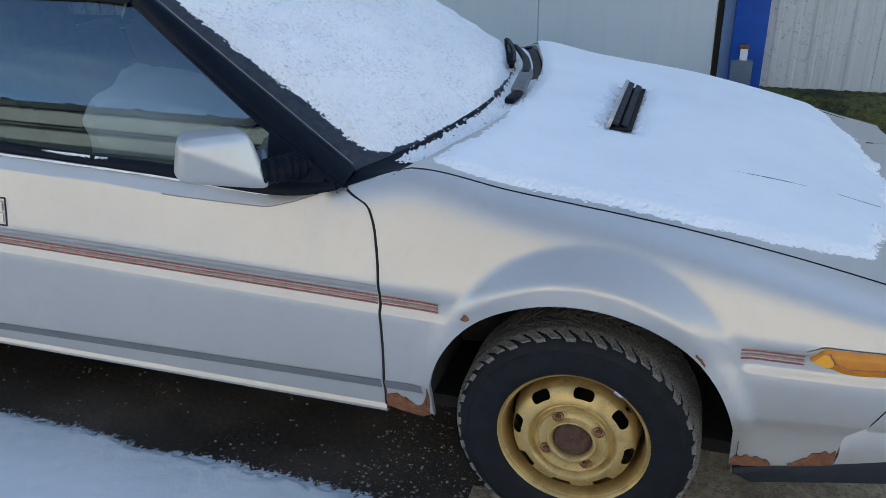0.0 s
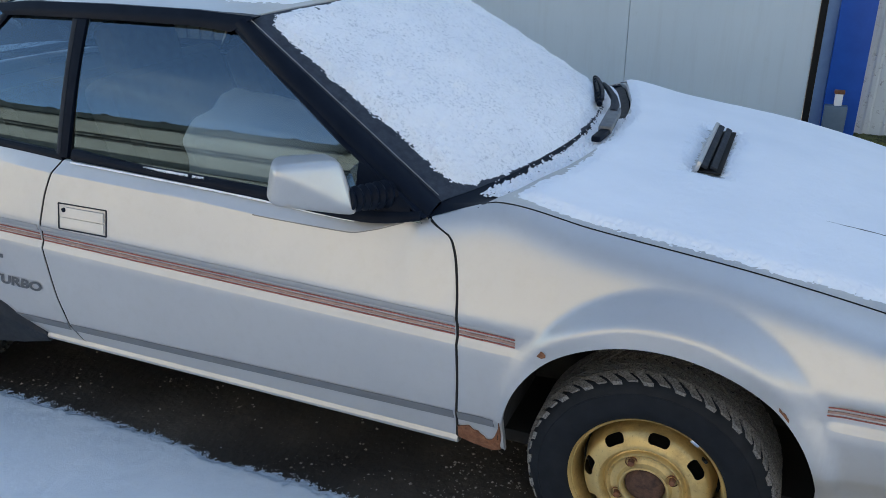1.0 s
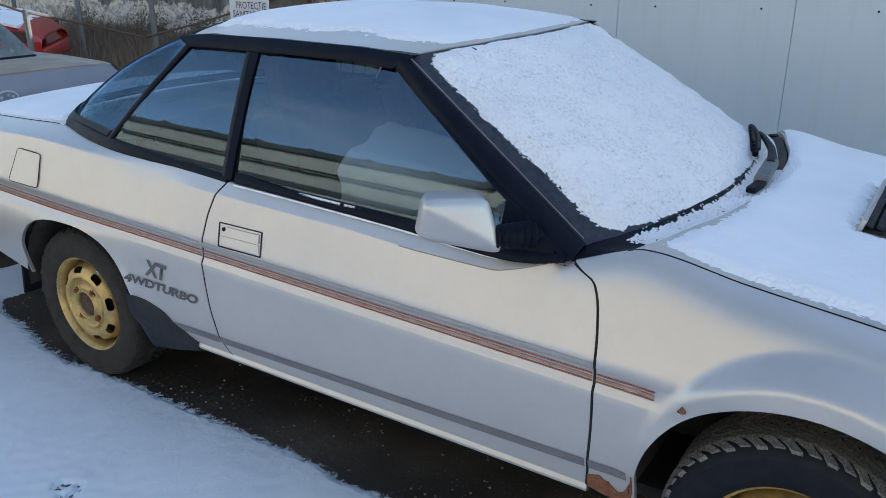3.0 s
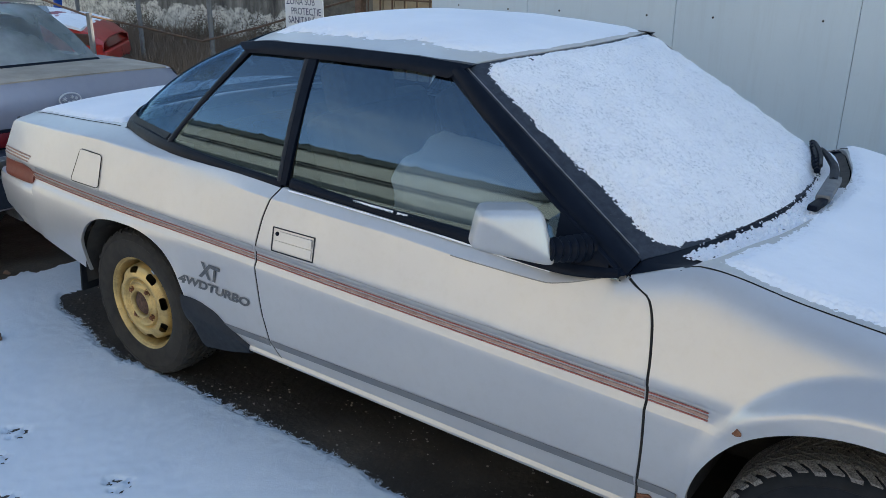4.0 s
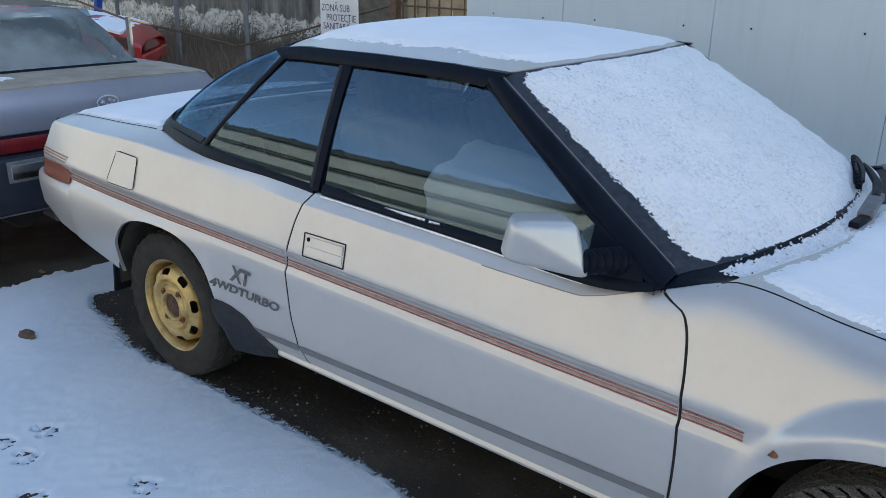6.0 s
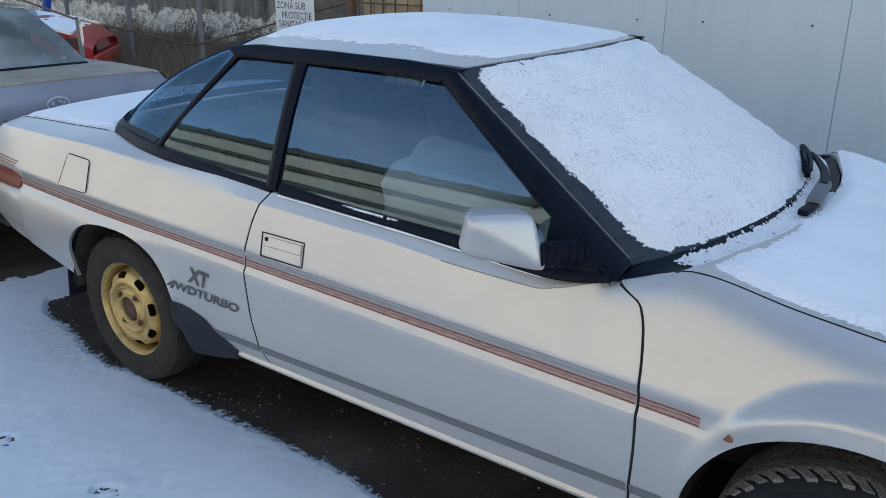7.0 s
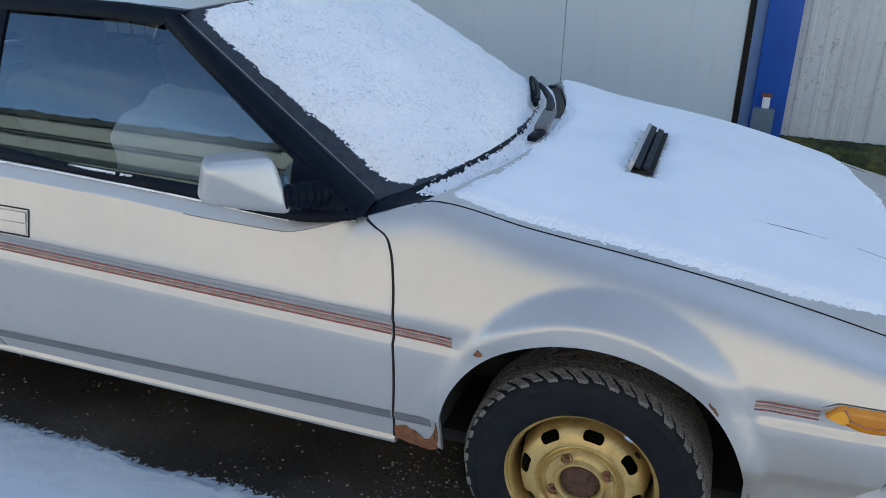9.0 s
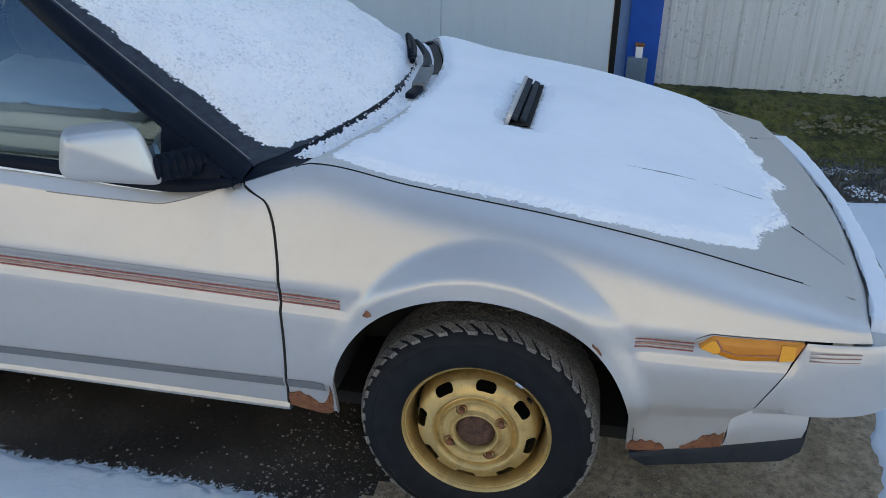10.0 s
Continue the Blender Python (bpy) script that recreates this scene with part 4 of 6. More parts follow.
both("tail_lamp", skirt(sheet(lb), (0, 0.02, 0)), TAILBROWN, coupe, "faded red side tail lamp")
# mud flap behind the rear wheel, dark guard before it
both("mud_flap", box((0.012, 0.19, 0.25), (-2.85, 0.135, 0.365), (0, 8, 0), 0.004), RUBBER, coupe, "black rubber mud flap")
sp = []
for t in span(0, 1, 16):
    x = -2.14 + 0.30 * t
    zt_ = lin(x, [(-2.14, 0.43), (-2.05, 0.425), (-1.97, 0.405), (-1.84, 0.315)])
    zb_ = lin(x, [(-2.14, 0.315), (-2.12, 0.268), (-2.09, 0.230), (-1.96, 0.250), (-1.84, 0.280)])
    sp.append([(x, flank(x, max(z, 0.30)) - 0.014 + 0.012 * abs(2 * v - 1) ** 3, z) for v, z in ((v, zb_ + (zt_ - zb_) * v) for v in span(0, 1, 6))])
both("stone_guard", skirt(sheet(sp), (0, 0.03, 0)), GREYPLASTIC, coupe, "dark grey plastic stone guard")
# bright sill under the door
both("sill", skirt(sheet([[(x, 0.052, 0.288), (x, 0.034, 0.294), (x, 0.030, 0.304), (x, 0.036, 0.315), (x, 0.055, 0.318)] for x in span(-1.84, -0.462, 40)]), (0, 0.01, 0)), PAINT, coupe, "painted sill")

# ---- front end ----
fb = []
for x, y in wrap_line(0.607, 0.905, 150):
    cross = abs(y - CX) < 0.64 and x > 0.90
    sgn = 1 if y > CX else -1
    zt_ = lin(x, [(0.6065, 0.4585), (0.6705, 0.591), (0.6845, 0.640), (0.84, 0.632), (0.95, 0.624)])
    zl_ = lin(x, [(0.60, 0.455), (0.73, 0.452), (0.86, 0.450), (0.95, 0.448)])
    zz_ = [zt_, zt_ - 0.003] + [zt_ + (zl_ - zt_) * q for q in (0.10, 0.19, 0.24, 0.4, 0.6, 0.8)] + [zl_ + 0.010, zl_]
    oo_ = [0.0, 0.003, 0.007, 0.011, 0.0125, 0.012, 0.011, 0.009, 0.006, -0.010]
    kk_ = smooth(0.61, 0.74, x)
    fb.append([((x + (v if cross else 0), y + (0 if cross else sgn * (v * kk_ + (1 - kk_) * (cur(x, PLAN) - flank(x, max(z, 0.40)) + 0.001))), z)) for v, z in zip(oo_, zz_)])
front_bumper = part("front_bumper", skirt(clean(sheet(fb)), (0, 0, -0.004)), PAINT, coupe, "body-coloured front bumper with scuffs")
# flat bumper top before the nose, under snow
bump_x = lambda y: cur(min(y, 2 * CX - y), [(0.075, 0.84), (0.10, 0.875), (0.135, 0.895), (0.2, 0.911), (0.47, 0.945), (0.845, 0.965)])
part("bumper_top", skirt(sheet([[(min(NOSE_X(y), bump_x(y)) - 0.04, y, 0.622), (bump_x(y) - 0.006, y, 0.621), (bump_x(y), y, 0.614)] for y in span(0.078, 2 * CX - 0.078, 60)]), (0, 0, -0.01)), PAINT, front_bumper)
ap = []
for x, y in wrap_line(0.5655, 0.735):
    sgn = 1 if y > CX else -1
    zb_ = lin(x, [(0.56, 0.347), (0.75, 0.380)])
    zl_ = lin(x, [(0.564, 0.402), (0.574, 0.424), (0.607, 0.451), (0.73, 0.437), (0.8, 0.434)])
    ap.append([(x, y - sgn * 0.026, zl_ + 0.006), (x, y - sgn * 0.022, zl_ - 0.016), (x, y - sgn * 0.022, 0.5 * (zl_ + zb_)), (x - 0.004, y - sgn * 0.028, zb_)])
part("apron", skirt(clean(sheet(ap)), (0, 0.008, 0)), PAINT, coupe, "lower front apron")
sl = []
for x, y in wrap_line(0.362, 0.738):
    sgn = 1 if y > CX else -1
    zt_ = lin(x, [(0.36, 0.304), (0.43, 0.321), (0.56, 0.347), (0.76, 0.382)])
    hh = lin(x, [(0.362, 0.014), (0.40, 0.046), (0.57, 0.054), (0.70, 0.066), (0.738, 0.045)])
    sl.append([(x, y - sgn * 0.05, zt_ + 0.004), (x, y - sgn * 0.030, zt_), (x, y - sgn * 0.026, zt_ - 0.012), (x, y - sgn * 0.034, zt_ - hh), (x, y - sgn * 0.06, zt_ - hh)])
part("spoiler_lip", skirt(clean(sheet(sl)), (0, 0, -0.001)), GREYPLASTIC, coupe, "black rubber front spoiler lip")
# amber indicator
ib = []
for x in span(0.470, 0.680, 34):
    zt_ = lin(x, [(0.470, 0.623), (0.492, 0.647), (0.680, 0.641)])
    zb_ = lin(x, [(0.470, 0.618), (0.502, 0.606), (0.535, 0.594), (0.56, 0.591), (0.63, 0.593), (0.667, 0.598), (0.680, 0.636)])
    ib.append([(x, cur(x, PLAN) - 0.006 + 0.008 * abs(2 * v - 1) ** 4, z) for v, z in ((v, zb_ + (zt_ - zb_) * v) for v in span(0, 1, 7))])
ind = both("indicator", skirt(sheet(ib), (0, 0.02, 0)), AMBER, coupe, "amber wraparound indicator lamp")
for x0, x1, dz0, dz1, mt in ((0.473, 0.512, 0.006, -0.004, AMBER_LIGHT), (0.634, 0.664, 0.003, -0.003, AMBER_LIGHT)):
    b = []
    for x in span(x0, x1, 8):
        zt_ = lin(x, [(0.470, 0.622), (0.492, 0.645), (0.500, 0.644), (0.514, 0.624), (0.62, 0.643), (0.678, 0.639)]) - 0.004
        zb_ = lin(x, [(0.470, 0.618), (0.502, 0.606), (0.512, 0.612), (0.53, 0.594), (0.56, 0.590), (0.63, 0.594), (0.667, 0.599)]) + 0.003
        b.append([(x, cur(x, PLAN) - 0.0085, zb_ + (max(zt_, zb_ + 0.001) - zb_) * v) for v in span(0, 1, 4)])
    part("reflector", skirt(sheet(b), (0, 0.003, 0)), mt, ind, "bright amber reflector")
for pts in ([(0.502, 0.642), (0.516, 0.620), (0.500, 0.608)], [(0.516, 0.620), (0.545, 0.609), (0.632, 0.611)], [(0.640, 0.638), (0.632, 0.598)]):
    part("lens_rib", tube([(x, cur(x, PLAN) - 0.0068, z) for x, z in pts], 0.0016, 5), LAMPBROWN, ind)

# tape lines in the groove
for x0, x1, k in ((-3.09, -1.750, 12), (-1.738, -0.459, 12), (-0.449, -0.312, 3), (0.338, 0.460, 3), (0.695, 0.80, 3)):
    for dz, mat, w in ((-0.0105, STRIPE_RED, 0.0018), (-0.0015, STRIPE_GREY, 0.0036), (0.0085, STRIPE_RED, 0.0017)):
        if x0 > 0.6:
            mat, w = STRIPE_GREY, 0.0010
        elif x0 > 0.3:
            w *= 0.75
        zz = lambda x: stripe_z(x) + dz + (0.014 if x > 0.68 else 0.009 if x > 0.3 else 0)
        rows = [[(x, (flank(x, zz(x)) - 0.0022 if x < 0.68 else cur(x, PLAN) - 0.0115), zz(x) + q * w) for q in (-1, 1)] for x in span(x0, x1, 12 * k)]
        part("tape_line", skirt(sheet(rows), (0, 0.0015, 0)), mat, coupe, "faded tape line")

for k in range(3):
    zz = lambda x: stripe_z(x) + 0.046 + 0.011 * k
    part("tape_line", skirt(sheet([[(x, flank(x, zz(x)) - 0.002, zz(x) - 0.003), (x, flank(x, zz(x)) - 0.002, zz(x) + 0.003)] for x in span(-3.355, -3.12 + 0.01 * k, 14)]), (0, 0.0015, 0)), STRIPE_GREY, coupe, "grey tape line")

# grey strips along the flank: shade of groove and creases put into colour
for x0, x1, zf, w in ((-3.06, -1.750, lambda x: stripe_z(x) + 0.0275, 0.0090), (-1.738, -0.459, lambda x: stripe_z(x) + 0.0275, 0.0090),
                       (-2.0, -1.716, lambda x: crease_z(x) + 0.008, 0.0135), (-1.704, -0.465, lambda x: crease_z(x) + 0.008, 0.0135), (-0.455, -0.36, lambda x: crease_z(x) + 0.008, 0.0135), (-1.02, -0.615, lambda x: cur(x, FACET), 0.0012)):
    rows = [[(x, flank(x, zf(x) + d * w) - 0.0018, zf(x) + d * w) for d in (-1, -0.5, 0, 0.5, 1)] for x in span(x0, x1, 30)]
    part("grey_band", skirt(sheet(rows), (0, 0.001, 0)), BANDGREY if 0.005 < w < 0.01 else BANDDARK, coupe, "grey band with groove and crease shade in its colour")

# door handle recess with flap and lock
hx0, hx1 = -1.664, -1.492
hz = lambda x: 0.7365
fr_ = bmesh.new()
for a, b in (((hx0, 0.035), (hx1, 0.035)), ((hx1, 0.035), (hx1, -0.036)), ((hx1, -0.036), (hx0, -0.036)), ((hx0, -0.036), (hx0, 0.035))):
    tube([(x, flank(x, hz(x) + d) - 0.001, hz(x) + d) for x, d in [(a[0] + (b[0] - a[0]) * t, a[1] + (b[1] - a[1]) * t) for t in span(-0.0, 1.0, 8)]], 0.0021, 6, fr_)
handle = part("door_handle", fr_, GREYPLASTIC, door, "flush door handle in a dark surround")


def patch(x0, x1, d0, d1, off, n=10, base=hz):
    return skirt(sheet([[(x, flank(x, base(x) + d) - off, base(x) + d) for d in span(d0, d1, 5)] for x in span(x0, x1, n)]), (0, 0.004, 0))


part("handle_flap", patch(hx0 + 0.030, hx1 - 0.008, 0.002, 0.027, 0.005), PAINT, handle)
part("handle_plate", patch(hx0 + 0.008, hx1 - 0.008, -0.028, -0.003, 0.003), PAINT, handle)
part("lock", tube([(hx0 + 0.019, flank(hx0, 0.755) - 0.0035, 0.754), (hx0 + 0.019, flank(hx0, 0.755) + 0.003, 0.754)], 0.0065, 12), BLACK, handle, "black key lock")
# fuel flap
FLAP = lambda u, v, off: (lambda x, z: (x, flank(x, z) - off, z))(-2.730 + 0.146 * u - 0.042 * (1 - v) * (1 - u), 0.729 + 0.122 * v - 0.004 * u * v)
fuel = part("fuel_flap", skirt(sheet([[FLAP(u, v, 0.0035) for v in span(0.02, 0.98, 6)] for u in span(0.02, 0.98, 10)]), (0, 0.004, 0)), PAINT, quarter, "square fuel flap")
fs = bmesh.new()
tube([FLAP(u, v, 0.0026) for u, v in ((0, 0.1), (0, 0.9), (0.03, 0.97), (0.1, 1), (0.9, 1), (0.97, 0.97), (1, 0.9), (1, 0.1), (0.97, 0.03), (0.9, 0), (0.1, 0), (0.03, 0.03), (0, 0.1))], 0.0015, 5, fs)
part("flap_seam", fs, DARK, fuel)


def lettering(text, size, x0, z0, x1, z1, shear, mat, label, parent):
    """Flat letters laid on the flank, from (x0, z0) on, in the direction of (x1, z1)."""
    c = bpy.data.curves.new("letters", "FONT")
    c.body, c.size, c.shear, c.extrude, c.resolution_u, c.offset = text, size, shear, 0.0, 4, 0.045 * size
    tmp = new("tmp", c)
    bpy.context.view_layer.update()
    me_ = bpy.data.meshes.new_from_object(tmp.evaluated_get(bpy.context.evaluated_depsgraph_get()))
    bpy.data.objects.remove(tmp)
    b = bmesh.new()
    b.from_mesh(me_)
    w = max(v.co.x for v in b.verts)
    d = Vector((x1 - x0, z1 - z0))
    k = d.length / w
    d.normalize()
    for v in b.verts:
        u, h = v.co.x * k, v.co.y
        x, z = x0 + d.x * u, z0 + d.y * u + h
        v.co = (x, flank(x, z) - 0.0022, z)
    return part("lettering", b, mat, parent, label, flat=True)


lettering("XT", 0.078, -2.025, 0.528, -1.915, 0.523, 0.35, DECAL, "grey two-letter decal", quarter)
lettering("4WDTURBO", 0.042, -2.14, 0.482, -1.785, 0.476, 0.25, DECAL, "grey lettering 4WDTURBO", quarter)

# mirror
mb = bmesh.new()
bmesh.ops.create_cube(mb, size=1)
bmesh.ops.subdivide_edges(mb, edges=mb.edges, cuts=13, use_grid_fill=True)
for v in mb.verts:
    u, w, d = v.co.x * 2, v.co.z * 2, v.co.y * 2
    q_ = (abs(u) ** 8 + abs(w) ** 8 + abs(d) ** 8) ** (-1 / 8)
    u, w, d = u * q_, w * q_, d * q_
    s_ = 1 - 0.13 * w - 0.14 * max(0, d)
    v.co = (0.088 * u * s_ - 0.004 * w, 0.046 * d + 0.016 * max(0, abs(u * 0.6 + w * 0.8) - 0.05), (0.057 + 0.009 * u) * w - 0.014 * u)
MIRROR = pose(-0.788, -0.058, 0.962, 0, 0, 44)
bmesh.ops.transform(mb, matrix=MIRROR, verts=mb.verts)
mirror = part("mirror", mb, PAINT, coupe, "silver door mirror housing")
part("mirror_arm", tube([(-0.715 + 0.055 * t, -0.02 + 0.11 * t, 0.922 - 0.012 * t) for t in span(0, 1, 41)], lambda t: 0.025 + 0.007 * t + 0.004 * math.sin(38 * t), 14), BLACK, mirror, "black ribbed mirror arm")
mg = box((0.10, 0.004, 0.07), (0, 0, 0), bevel=0.001)
bmesh.ops.transform(mg, matrix=MIRROR @ pose(0.0, 0.046, 0), verts=mg.verts)
part("mirror_glass", mg, CHROME, mirror, "mirror glass")

# wipers
wiper = part("wiper_arm", tube([(-0.316, 0.93, 0.944), (-0.330, 1.02, 0.950), (-0.350, 1.10, 0.952), (-0.40, 1.24, 0.950), (-0.44, 1.34, 0.946)], lambda t: 0.016 - 0.008 * t, 8), GREYPLASTIC, coupe, "dark wiper arm")
part("pivot_cover", box((0.040, 0.20, 0.026), (-0.312, 0.87, 0.938), (3, 0, 4), 0.008), STEEL, wiper, "grey wiper pivot cover")
part("arm_base", box((0.028, 0.09, 0.018), (-0.308, 0.735, 0.926), (2, 0, -6), 0.006), BLACK, wiper, "black pivot base")
for q in span(0, 1, 9):
    part("blade_clip", box((0.014, 0.020, 0.016 + 0.006 * math.sin(9 * q)), (-0.395 - 0.09 * q, 1.06 + 0.34 * q, 0.952), (0, 10, -14), 0.004, 1), BLACK, wiper)
part("blade", tube([(-0.385, 1.04, 0.944), (-0.40, 1.12, 0.950), (-0.435, 1.24, 0.954), (-0.490, 1.42, 0.950)], 0.010, 6), BLACK, wiper, "black wiper blade")
part("blade_spine", tube([(-0.380, 1.06, 0.956), (-0.400, 1.15, 0.964), (-0.430, 1.25, 0.966), (-0.470, 1.37, 0.960)], 0.006, 6), GREYPLASTIC, wiper)

# ---- wheels ----


def wheel(x, y, tyre_mat, spin, tread):
    at = pose(x, y, 0.29, 0, 0, 0)
    w = part("wheel", lathe([(0.05, 0.12), (0.16, 0.12), (0.16, 0.10), (0.05, 0.10)], 32), DARK, coupe, "gold steel wheel with winter tyre", at=at)
    R, W = 0.290, 0.178
    prof = [(0.176, 0.012), (0.180, 0.000), (0.190, -0.008), (0.205, -0.012), (0.222, -0.0145), (0.240, -0.0145), (0.252, -0.0135), (0.254, -0.0148), (0.258, -0.0135), (0.268, -0.009), (0.276, -0.004), (0.2835, 0.006), (0.2845, 0.05), (0.2845, W - 0.05), (0.2825, W - 0.012),
            (0.266, W + 0.006), (0.24, W + 0.014), (0.205, W + 0.012), (0.18, W), (0.17, W - 0.015)]
    tyre = part("tyre", lathe(prof, 72), tyre_mat, w, "black winter tyre with blocky tread", at=at)
    if tread:
        tb = bmesh.new()
        n = 50
        for k in range(n):
            a = 2 * math.pi * k / n
            step = 2 * math.pi / n
            o = -0.006 if k % 2 else -0.002
            for y0, y1, da, wa, r0, sk in ((o, 0.022, 0.0, 0.62, 0.2920, 0.8), (0.026, 0.052, 0.38, 0.36, 0.2925, 0.9), (0.026, 0.052, 0.82, 0.36, 0.292, 0.9),
                                           (0.056, 0.086, 0.72, 0.7, 0.293, 0.9), (0.091, 0.120, 0.72, 0.7, 0.293, -0.9), (0.124, 0.150, 0.38, 0.7, 0.2925, -0.9), (0.155, 0.186, 0.0, 0.68, 0.2925, -0.5)):
                c = []
                for rr in (0.2755, r0 if tyre_mat is RUBBER else r0 - 0.0015):
                    for yy, s2 in ((y0, -sk / 2), (y1, sk / 2)):
                        for e in (0, wa):
                            ang = a + (da + s2 + e) * step
                            r_ = rr - (0.010 if (yy < 0 or yy > 0.18) and rr > 0.28 else 0.010 if yy < 0 else 0) + (0.0006 * math.sin(7.3 * k + 31 * yy) if rr > 0.28 else 0)
                            c.append(tb.verts.new((r_ * math.cos(ang), yy, r_ * math.sin(ang))))
                for f in ((4, 5, 7, 6), (0, 1, 5, 4), (2, 6, 7, 3), (0, 4, 6, 2), (1, 3, 7, 5)):
                    tb.faces.new([c[i] for i in f])
        part("tread", tb, TREAD if tyre_mat is RUBBER else RUBBER_OLD, tyre, "worn tread blocks", flat=True, at=at)
    # rim: flange and barrel, then the pressed disc with eight openings
    rim = part("rim", lathe([(0.1685, 0.055), (0.1735, 0.012), (0.178, 0.0), (0.1825, -0.004), (0.1835, 0.001), (0.1805, 0.006), (0.174, 0.006), (0.170, 0.012), (0.168, 0.022), (0.1665, 0.030), (0.1655, 0.040), (0.165, 0.075), (0.165, 0.15)], 72), GOLD, w, "gold painted rim", at=at)
    disc = bmesh.new()
    rr = [(0.1655, 0.078), (0.1628, 0.066), (0.1602, 0.050), (0.1568, 0.037), (0.1515, 0.0290), (0.148, 0.0255), (0.141, 0.0200), (0.133, 0.0160), (0.127, 0.0142), (0.1235, 0.0135), (0.121, 0.0125), (0.115, 0.0105), (0.110, 0.0095), (0.1065, 0.010), (0.103, 0.013), (0.100, 0.020), (0.0965, 0.0245), (0.093, 0.0225),
          (0.090, 0.016), (0.087, 0.0125), (0.084, 0.0150), (0.080, 0.0195), (0.075, 0.0205), (0.069, 0.019), (0.063, 0.017), (0.0595, 0.012), (0.057, 0.0075), (0.0535, 0.0070), (0.050, 0.0105), (0.0475, 0.018), (0.0465, 0.05)]
    rr = [(r if r < 0.12 else 0.12 + (r - 0.12) * 0.78, y - 0.019 * smooth(0.162, 0.150, r)) for r, y in rr]
    hole = [(0.1227, 7.4), (0.1251, 9.4), (0.1294, 10.2), (0.1372, 10.4), (0.1418, 9.4), (0.1446, 6.4)]
    cols = []
    for k in range(8):
        for ph in span(-22.5, 22.5, 25)[:-1]:
            cols.append((36 + spin + 45 * k, ph))
    n = len(cols)

    def at_col(c, r):
        a_, ph = c
        h_ = lin(r, hole)
        q = ph / 7.5 * h_ if abs(ph) <= 7.5 else math.copysign(h_ + (abs(ph) - 7.5) / 15.0 * (22.5 - h_), ph)
        return radians(a_ + q)
    vv = [[disc.verts.new((r * math.cos(at_col(c, r)), y, r * math.sin(at_col(c, r)))) for r, y in rr] for c in cols]
    for k in range(n):
        ph = (cols[k][1] + cols[(k + 1) % n][1]) / 2 if cols[(k + 1) % n][1] > cols[k][1] else 22
        for j in range(len(rr) - 1):
            rm = (rr[j][0] + rr[j + 1][0]) / 2
            if 0.1227 < rm < 0.1447 and abs(ph) < 7.5:
                continue
            disc.faces.new((vv[k][j], vv[k][j + 1], vv[(k + 1) % n][j + 1], vv[(k + 1) % n][j]))
    part("disc", disc, GOLD, rim, "pressed wheel disc with eight openings", at=at)
    part("brake_drum", lathe([(0.001, 0.085), (0.145, 0.085), (0.148, 0.16)], 40), DARK, w, at=at)
    part("hub", lathe([(0.0, -0.005), (0.015, -0.007), (0.03, -0.004), (0.040, -0.001), (0.046, 0.005), (0.046, 0.09)], 32), HUBRUST, w, "rusty bare hub", at=at)
    for k in range(4):
        a = radians(30 + spin + 90 * k)
        nb = bmesh.new()
        bmesh.ops.create_cone(nb, cap_ends=True, segments=6, radius1=0.0085, radius2=0.0075, depth=0.014, matrix=pose(0, 0, 0, 90))
        bmesh.ops.create_cone(nb, cap_ends=False, segments=20, radius1=0.014, radius2=0.0135, depth=0.008, matrix=pose(0, 0.004, 0, 90))
        part("wheel_nut", nb, RUST, w, "rusty wheel nut", at=at @ pose(0.070 * math.cos(a), -0.005, 0.070 * math.sin(a)))
    if tread:
        part("valve", tube([(0.150, 0.03, -0.0), (0.160, 0.010, 0.0)], 0.004, 8), RUBBER, w, at=at @ pose(0, 0, 0, 0, -38, 0))
        part("balance_weight", box((0.022, 0.006, 0.008), (0, -0.003, 0.180), bevel=0.002), CHROME, w, "wheel weight", at=at @ pose(0, 0, 0, 0, 33, 0))
    return w


wheel(0.0, 0.052, RUBBER, 0, True)
wheel(-2.465, 0.052, RUBBER_OLD, 22, True)
for x in (0.0, -2.465):
    b = lathe([(0.17, 0.0), (0.20, -0.012), (0.25, -0.012), (0.278, 0.004), (0.289, 0.03), (0.289, 0.15), (0.25, 0.18), (0.17, 0.17)], 48)
    part("wheel", b, RUBBER, coupe, "gold steel wheel with winter tyre", at=pose(x, 2 * CX - 0.23, 0.29))
    part("axle", tube([(x, 0.15, 0.29), (x, 1.55, 0.29)], 0.035, 10), DARK, coupe)

# rust on the lower fender and bare spots


def rust_patch(pts, parent, n=10):
    """A jagged rust area on the flank between lower and upper lines."""
    rows = []
    for t in span(0, 1, n):
        x = pts[0][0] + (pts[-1][0] - pts[0][0]) * t
        lo_, hi_ = lin(x, [(p[0], p[1]) for p in pts]), lin(x, [(p[0], p[2]) for p in pts]) + 0.008 * nz(x, 1, 0, 90)
        rows.append([(x, flank(x, z) - 0.003 + 0.002 * nz(x, z, 0, 120), z) for z in span(lo_, max(hi_, lo_ + 0.002), 6)])
    return part("rust_patch", skirt(sheet(rows), (0, 0.006, 0)), RUST, parent, "flaking brown rust")


rust_patch([(-0.458, 0.312, 0.352), (-0.43, 0.300, 0.362), (-0.40, 0.292, 0.345), (-0.372, 0.288, 0.325), (-0.350, 0.300, 0.375), (-0.346, 0.34, 0.40)], fender, 24)
rust_patch([(0.353, 0.308, 0.330), (0.365, 0.310, 0.342), (0.40, 0.316, 0.344), (0.430, 0.322, 0.340), (0.436, 0.324, 0.327)], fender, 26)
